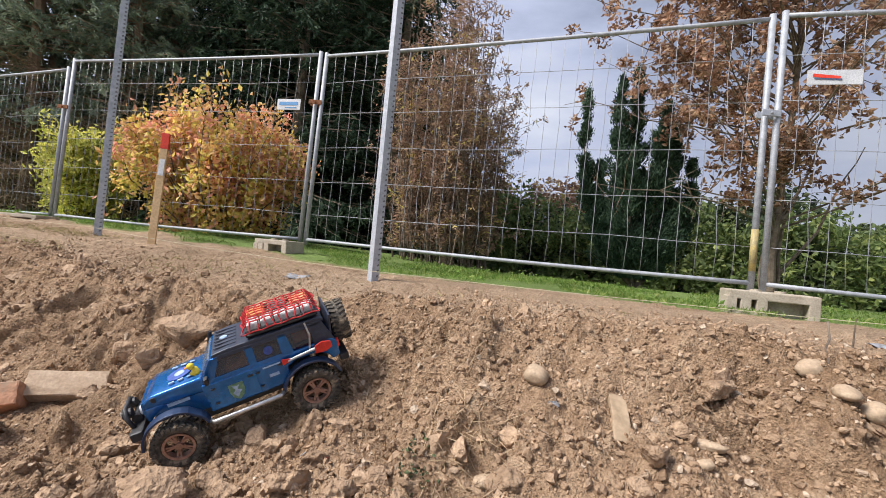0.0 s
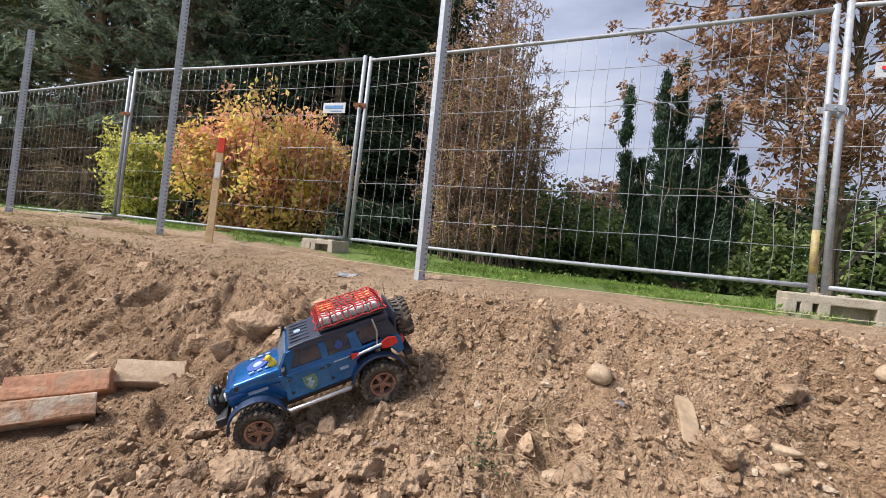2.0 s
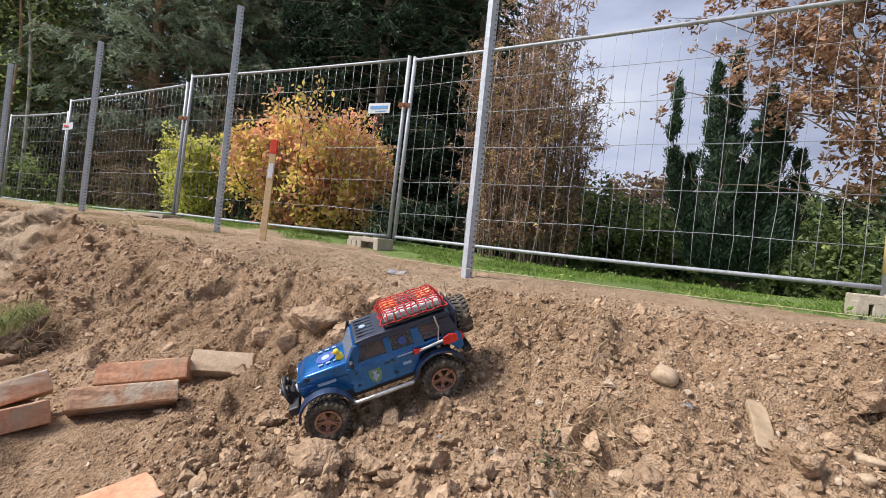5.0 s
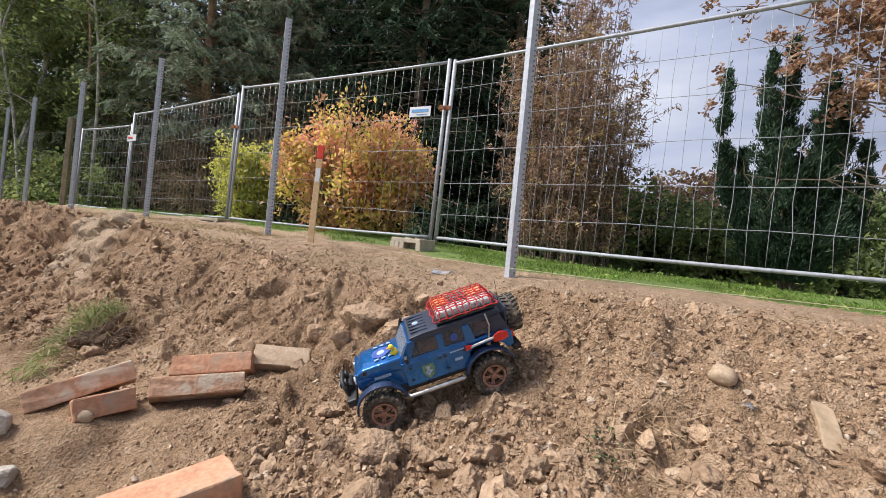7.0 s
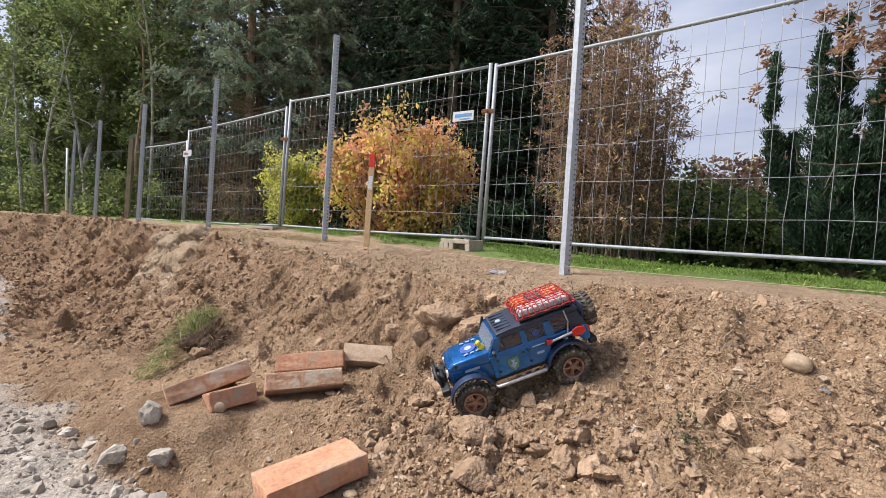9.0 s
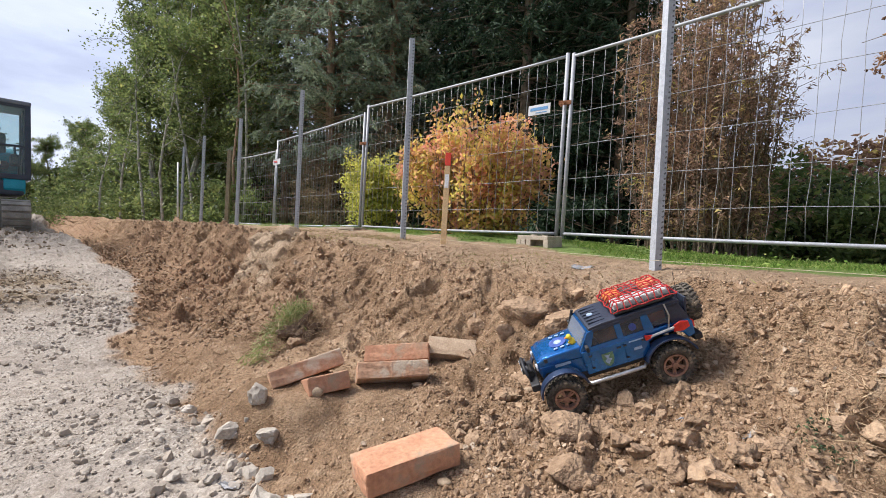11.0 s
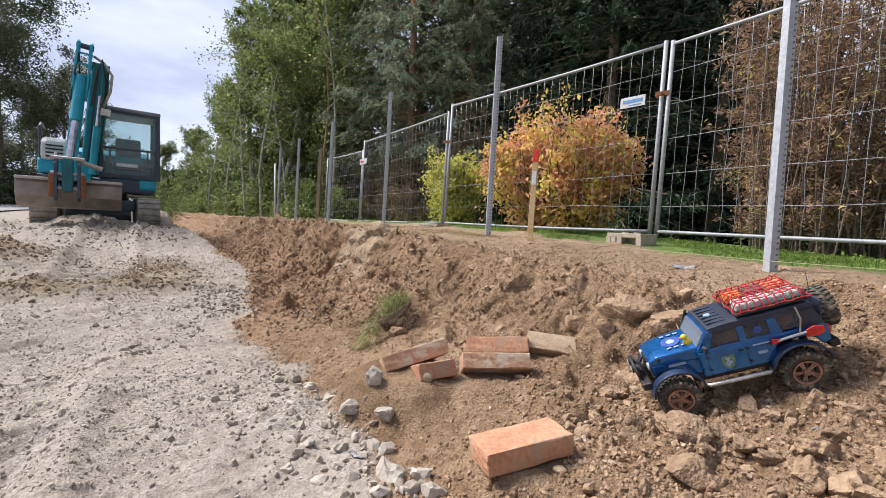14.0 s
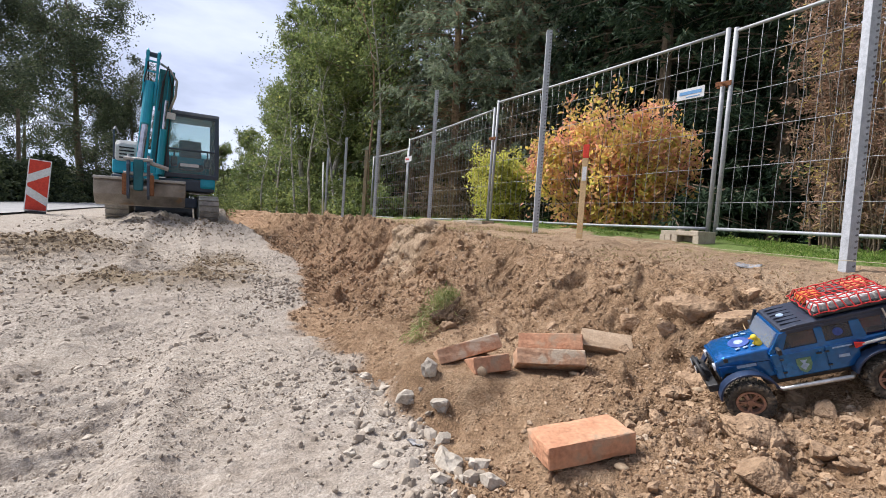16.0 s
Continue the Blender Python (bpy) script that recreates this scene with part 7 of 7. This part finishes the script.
def lump(name, x, y, size, turn, label, category, seed, mat, group="", level=3, rugged=0.30, cut=3, sink=0.35, tilt=(0, 0), z=None, soft=True):
    """One stone or lump of clay, of that size along its three axes, partly sunk in the ground."""
    vs, fs = rock_shape(seed, level, rugged, (1, 1, 1), cut)
    vs = vs / np.abs(vs).max(axis=0) * np.array(size) / 2
    ob = array_object(name, vs, fs, mat, None, soft)
    ob.matrix_world = pose(x, y, (ground_z(x, y) if z is None else z) + size[2] * (0.5 - sink), tilt[0], tilt[1], turn)
    return tagged(ob, label, category, group)


# clods at the foot of the bank and on its torn side, each lying by itself
M_SOILCLOD = surface("crumbly_soil_clod", (0.285, 0.186, 0.115), (0.465, 0.325, 0.212), 30, 0.95, bump=1.0, grain=85, vary=0.12, depth=0.012, world_space=True)
CLOD_MESHES = []
for k in range(12):
    vs, fs = rock_shape(90 + k, 3, 0.40, (1, 0.85, 0.75), 8)
    me = bpy.data.meshes.new("clod")
    me.from_pydata([tuple(v) for v in vs], [], [tuple(f) for f in fs])
    me.materials.append(M_SOILCLOD)
    CLOD_MESHES.append(me)
rng_c = np.random.default_rng(515)


def clod_field(count, u_span, s_span, size, label):
    made = 0
    while made < count:
        u, s_ = rng_c.uniform(*u_span), rng_c.uniform(*s_span)
        z, gravel, grass, pale, fresh = (float(v) for v in land(u, s_))
        if gravel > 0.3 or any((u - hu) ** 2 + (s_ - hs) ** 2 < (hr * 0.95) ** 2 for hu, hs, hr, hz_ in BEDS):
            continue
        r = size[0] + (size[1] - size[0]) * rng_c.uniform() ** 2.2
        x, y = plan(u, s_)
        ob = new("soil_clod", CLOD_MESHES[made % 12])
        ob.matrix_world = pose(x, y, z + 0.12 * r, *rng_c.uniform(-180, 180, 3)) @ Matrix.Diagonal((r, r, r, 1))
        tagged(ob, label, "soil clod", "clods of soil")
        made += 1


clod_field(190, (2.75, 4.2), (1.45, 2.25), (0.014, 0.046), "rough clod of dry brown soil at the foot of the bank")
clod_field(60, (0.7, 2.9), (0.95, 1.65), (0.016, 0.055), "rough clod of brown soil on the torn bank")
clod_field(40, (3.2, 5.0), (0.85, 1.6), (0.012, 0.040), "rough clod of dry brown soil on the slope")
CLAY, CLAYS = "large lump of dry brown clay on the bank", "clay lumps"
for i, (x, y, size, turn, tilt) in enumerate((
        (-1.00, 1.66, (0.36, 0.22, 0.17), 14, (16, -12)), (-0.80, 1.58, (0.27, 0.20, 0.14), 8, (10, 4)), (-0.60, 1.58, (0.10, 0.09, 0.10), 40, (0, 0)),
        (-0.90, 1.33, (0.22, 0.14, 0.15), 12, (18, 0)), (-0.34, 1.15, (0.10, 0.08, 0.15), 20, (6, 8)), (-0.66, 0.92, (0.17, 0.13, 0.10), 30, (0, 5)),
        (-0.50, 0.98, (0.11, 0.09, 0.08), 70, (0, 0)), (-0.33, 0.96, (0.12, 0.10, 0.08), 10, (0, 0)), (-0.30, 1.06, (0.13, 0.10, 0.07), 55, (0, 0)),
        (-0.94, 1.20, (0.13, 0.10, 0.09), 25, (0, 0)), (-1.28, 1.66, (0.18, 0.12, 0.10), 35, (10, 0)), (-0.55, 1.50, (0.15, 0.12, 0.07), 10, (12, 0)),
        (0.80, 1.13, (0.12, 0.10, 0.08), 15, (0, 0)), (0.55, 0.93, (0.08, 0.07, 0.07), 50, (0, 0)), (0.86, 1.07, (0.07, 0.06, 0.05), 0, (0, 0)),
        (-0.62, 0.78, (0.19, 0.15, 0.12), 22, (0, 4)), (-0.36, 0.85, (0.12, 0.10, 0.10), 80, (0, 0)), (-0.43, 0.92, (0.10, 0.08, 0.07), 33, (0, 0)),
        (-0.80, 0.98, (0.11, 0.08, 0.07), 64, (0, 0)), (-0.56, 1.02, (0.08, 0.07, 0.05), 12, (0, 0)), (-0.20, 0.90, (0.10, 0.09, 0.07), 5, (0, 0)),
        (-1.48, 1.92, (0.14, 0.11, 0.09), 5, (0, 0)), (-2.25, 1.30, (0.13, 0.10, 0.09), 45, (0, 0)), (0.22, 0.93, (0.14, 0.11, 0.06), 5, (0, 0)))):
    lump("clay_lump", x, y, size, turn, CLAY, "clay lump", 300 + i, M_BIGCLOD, CLAYS, 4 if size[0] > 0.09 else 3, 0.34, 5, 0.60 if size[0] > 0.2 else 0.40, tilt)

for i, (x, y, size, turn) in enumerate(((0.30, 1.14, (0.082, 0.072, 0.080), 130), (1.05, 1.10, (0.085, 0.075, 0.080), 20), (0.73, 1.01, (0.090, 0.050, 0.040), -30), (0.69, 0.95, (0.045, 0.040, 0.035), 10),
                                        (1.12, 0.98, (0.095, 0.080, 0.075), 40), (1.05, 0.99, (0.080, 0.065, 0.060), 75), (-0.88, 1.28, (0.050, 0.035, 0.034), 10), (-0.80, 1.26, (0.040, 0.030, 0.026), 50),
                                        (-1.33, 1.13, (0.060, 0.035, 0.030), 10), (-1.60, 0.80, (0.055, 0.030, 0.060), 30), (-0.93, 0.62, (0.045, 0.038, 0.030), 0), (0.16, 0.95, (0.075, 0.060, 0.045), 0),
                                        (-0.45, 1.80, (0.060, 0.040, 0.030), 20), (0.62, 1.22, (0.040, 0.030, 0.026), 15))):
    lump("pebble", x, y, (0.98 * size[0], 0.86 * size[1], 0.74 * size[2]), turn, "smooth tan river pebble on the soil", "pebble", 400 + i, M_PEBBLE, "river pebbles", 3, 0.10, 0, 0.25)

for i, (x, y, size, turn) in enumerate(((-2.31, 0.72, (0.09, 0.07, 0.06), 10), (-1.80, 0.70, (0.10, 0.07, 0.11), 40), (-1.85, 0.60, (0.11, 0.08, 0.06), 75), (-1.68, 0.65, (0.11, 0.08, 0.07), 20), (-1.42, 0.39, (0.13, 0.10, 0.08), 5),
                                        (-1.54, 0.51, (0.08, 0.06, 0.06), 60), (-1.59, 0.25, (0.06, 0.05, 0.04), 0), (-1.25, 0.41, (0.10, 0.07, 0.06), 30), (-1.82, 0.37, (0.07, 0.05, 0.04), 0), (-1.73, 0.23, (0.06, 0.05, 0.04), 50),
                                        (-1.32, 0.46, (0.06, 0.05, 0.05), 15), (-1.69, 0.42, (0.06, 0.05, 0.05), 80), (-2.05, 0.62, (0.06, 0.05, 0.04), 20), (-1.36, 0.30, (0.07, 0.05, 0.05), 45))):
    lump("rubble_stone", x, y, size, turn, "jagged pale grey lump of broken concrete", "stone", 500 + i, M_RUBBLE, "concrete rubble", 3, 0.30, 9, 0.40, (0, 0), None, False)

L_TURF = leaf_material("yellowing_turf_grass", ((0.0, (0.14, 0.20, 0.06)), (0.45, (0.33, 0.38, 0.14)), (1.0, (0.55, 0.48, 0.29))))
# a torn-up turf with its grass
M_TURFSOIL = surface("dark_root_soil", (0.085, 0.050, 0.030), (0.22, 0.145, 0.092), 20, 0.95, bump=1.0, grain=60, depth=0.02)
turf = lump("turf_clod", -2.38, 1.455, (0.40, 0.24, 0.18), 110, "torn-up clod of turf with yellowing grass hanging down its side", "turf", 601, M_TURFSOIL, "", 4, 0.75, 0, 0.16, (0, -12))
rng_t = np.random.default_rng(61)
q_t = rng_t.uniform(-1, 1, 800)
tc = np.stack([0.22 * q_t, 0.060 + rng_t.normal(size=800) * 0.035, 0.085 - 0.05 * q_t ** 2 + 0.03 * rng_t.normal(size=800)], axis=1)
hang = np.clip(-(q_t + 0.1), 0, 1)
tc[:, 0] -= hang * 0.14
tc[:, 1] += hang * 0.08
tc[:, 2] -= hang * 0.13
tc[:, 2] += 0.02
tv, tf = sprays(rng_t, tc, rng_t.normal(size=tc.shape) * 0.6 + np.stack([-hang, 0.5 * hang, 1.0 - 1.8 * hang], axis=1), 0.075, 0.006)
array_object("grass_tuft", tv, tf, L_TURF, turf)["kind"] = "stuff"
rc = rng_t.normal(size=(900, 3))
rc = rc / np.linalg.norm(rc, axis=1)[:, None] * np.array((0.23, 0.12, 0.085)) * rng_t.uniform(0.9, 1.1, (900, 1))
tv, tf = leaves(rng_t, rc, 0.055, 0.003, 0.5)
array_object("root_mat", tv, tf, L_DRY, turf, False)["kind"] = "stuff"


L_ROOT = leaf_material("dark_roots", ((0.0, (0.17, 0.112, 0.070)), (1.0, (0.36, 0.26, 0.17))), 0.85, 0.1)


def tangle(name, x, y, n, spread, length, mat, label, category, seed, width=0.003, droop=0.1):
    """A mat of roots, straw or small weeds."""
    rng = np.random.default_rng(seed)
    c = np.stack([x + rng.normal(size=n) * spread, y + rng.normal(size=n) * spread, np.zeros(n)], axis=1)
    u = UX.x * (c[:, 0] - U0.x) + UX.y * (c[:, 1] - U0.y)
    s = UY.x * (c[:, 0] - U0.x) + UY.y * (c[:, 1] - U0.y)
    c[:, 2] = land(u, s)[0] + rng.uniform(0.002, 0.025, n)
    v, f = leaves(rng, c, length, width, droop)
    return tagged(array_object(name, v, f, mat), label, category, kind="stuff")


tangle("dry_roots", 0.03, 1.32, 260, 0.09, 0.07, L_DRY, "dry roots and straw in the soil", "roots", 71)
tangle("dry_roots", 0.12, 1.02, 330, 0.07, 0.08, L_DRY, "dry roots and straw in the soil", "roots", 72)
tangle("dry_roots", -0.35, 1.36, 160, 0.09, 0.06, L_DRY, "dry roots and straw in the soil", "roots", 73)
tangle("dry_roots", -0.10, 1.45, 200, 0.13, 0.06, L_DRY, "dry roots and straw in the soil", "roots", 74)
tangle("small_weed", -0.02, 0.98, 90, 0.035, 0.012, L_DARKGREEN, "small wilted green weed on the bank", "weed", 75, 0.012)
for k, (tu, ts) in enumerate(((1.74, 1.18), (2.20, 1.17), (2.26, 1.40), (2.5, 1.28), (3.55, 1.55), (3.80, 1.66), (4.42, 1.27))):
    tangle("root_mat", *plan(tu, ts), 190, 0.05, 0.05, L_ROOT, "dark matted roots in a torn hollow of the bank", "roots", 170 + k, 0.003)
tangle("dry_roots", -1.3, 1.9, 220, 0.16, 0.06, L_DRY, "dry roots and straw in the soil", "roots", 77)
tangle("dry_roots", 0.55, 1.30, 150, 0.16, 0.05, L_DRY, "dry roots and straw in the soil", "roots", 78)


# straw and dry grass strewn along the top of the bank
rng_s = np.random.default_rng(91)
su, ss = rng_s.normal(size=5200) * 1.5 - 0.4, 0.35 + 0.55 * rng_s.uniform(-1, 1, 5200)
keep_s = rng_s.uniform(0, 1, 5200) < smooth01(0.35 + 1.6 * wave(su, ss, 92, 2.4))
su, ss = su[keep_s], ss[keep_s]
sc = np.stack([U0.x + UX.x * su + UY.x * ss, U0.y + UX.y * su + UY.y * ss, land(su, ss)[0] + 0.006], axis=1)
sv, sf = leaves(rng_s, sc, 0.085, 0.004, 0.05)
tagged(array_object("straw", sv, sf, leaf_material("straw", ((0.0, (0.26, 0.20, 0.10)), (0.7, (0.46, 0.37, 0.20)), (1.0, (0.24, 0.28, 0.08))), 0.8, 0.1)), "dry straw and withered grass on the bank's top", "straw", kind="stuff")


def stick(points, radius, label, mat=None):
    e = thing("dry_stick", Matrix.Translation(points[0]), label, "stick", "dry sticks")
    part("twig", tube([Vector(p) - Vector(points[0]) for p in points], radius, 6, radius * 0.5), mat or M_BARK, e)


gz_ = ground_z
stick([(1.26, 1.30, gz_(1.26, 1.30) + 0.10), (1.20, 1.22, gz_(1.2, 1.22) + 0.06), (1.12, 1.14, gz_(1.12, 1.14) + 0.03), (1.10, 1.08, gz_(1.1, 1.08))], 0.004, "thin bent dry twig stuck in the bank")
stick([(1.40, 1.36, gz_(1.4, 1.36) - 0.02), (1.405, 1.36, gz_(1.4, 1.36) + 0.10)], 0.004, "short upright dry twig")
stick([(-0.80, 1.52, gz_(-0.8, 1.52) + 0.10), (-0.74, 1.47, gz_(-0.74, 1.47) + 0.05), (-0.66, 1.44, gz_(-0.66, 1.44) + 0.05)], 0.003, "thin pale dry stalk", M_STAKE)
stick([(-0.58, 1.52, gz_(-0.58, 1.52) + 0.08), (-0.67, 1.44, gz_(-0.67, 1.44) + 0.05), (-0.68, 1.30, gz_(-0.68, 1.3) + 0.04), (-0.74, 1.20, gz_(-0.74, 1.2) + 0.01)], 0.003, "thin pale dry stalk", M_STAKE)

# a flake of wood, scraps of rubbish, grey sheets in place of wet patches
flake = thing("wood_flake", pose(0.52, 1.07, gz_(0.52, 1.07) + 0.006, 8, -33, 78) @ Matrix.Diagonal((1.15, 1.3, 1.2, 1)), "flat weathered piece of wood half sunk in soil", "wood piece")
part("board", prism([(-0.075, -0.018), (-0.07, 0.014), (-0.02, 0.020), (0.05, 0.018), (0.078, 0.004), (0.06, -0.020), (0.0, -0.016)], 0.014, pose(0, 0, 0, 90, 0, 0), 0.003), surface("grey_old_wood", (0.28, 0.20, 0.125), (0.40, 0.295, 0.195), 14, 0.85, bump=0.4, grain=70, depth=0.003), flake)


def scrap(name, x, y, size, mat, label, seed):
    rng = np.random.default_rng(seed)
    n = 7
    v = [((i / (n - 1) - 0.5) * size[0] * (1 + 0.2 * rng.normal()), (j / (n - 1) - 0.5) * size[1] * (1 + 0.2 * rng.normal()), rng.uniform(0, size[2])) for i in range(n) for j in range(n)]
    f = [(i * n + j, i * n + j + 1, (i + 1) * n + j + 1, (i + 1) * n + j) for i in range(n - 1) for j in range(n - 1)]
    v = [(vx, vy, ground_z(x + vx, y + vy) - ground_z(x, y) + 0.5 * vz) for vx, vy, vz in v]
    ob = mesh_object(name, v, f, mat, None, False)
    md = ob.modifiers.new("thickness", "SOLIDIFY")
    md.thickness = 0.001
    ob.matrix_world = pose(x, y, ground_z(x, y) + 0.004)
    tagged(ob, label, "scrap", "litter")


M_FOIL = surface("grey_crumpled_film", (0.13, 0.13, 0.135), (0.34, 0.34, 0.36), 40, 0.45, bump=0.2)
scrap("plastic_film", -0.92, 2.58, (0.15, 0.08, 0.006), M_FOIL, "thin grey sheet in place of a wet-looking patch", 1)
scrap("plastic_film", 1.62, 1.36, (0.22, 0.16, 0.014), M_FOIL, "thin grey sheet in place of a wet-looking patch", 2)
scrap("paper_scrap", -0.32, 1.08, (0.035, 0.02, 0.02), M_FOIL, "small white scrap of paper", 3)
scrap("plastic_scrap", -0.28, 1.05, (0.03, 0.025, 0.014), M_RED, "small faded red plastic scrap", 4)
scrap("paper_scrap", -0.17, 1.02, (0.02, 0.02, 0.012), M_FOIL, "small white scrap of paper", 5)
scrap("paper_scrap", 0.34, 1.07, (0.028, 0.008, 0.008), M_FOIL, "white splinter of plastic", 6)
scrap("plastic_film", -1.59, 0.41, (0.06, 0.035, 0.02), M_FOIL, "small blue-grey plastic scrap", 7)
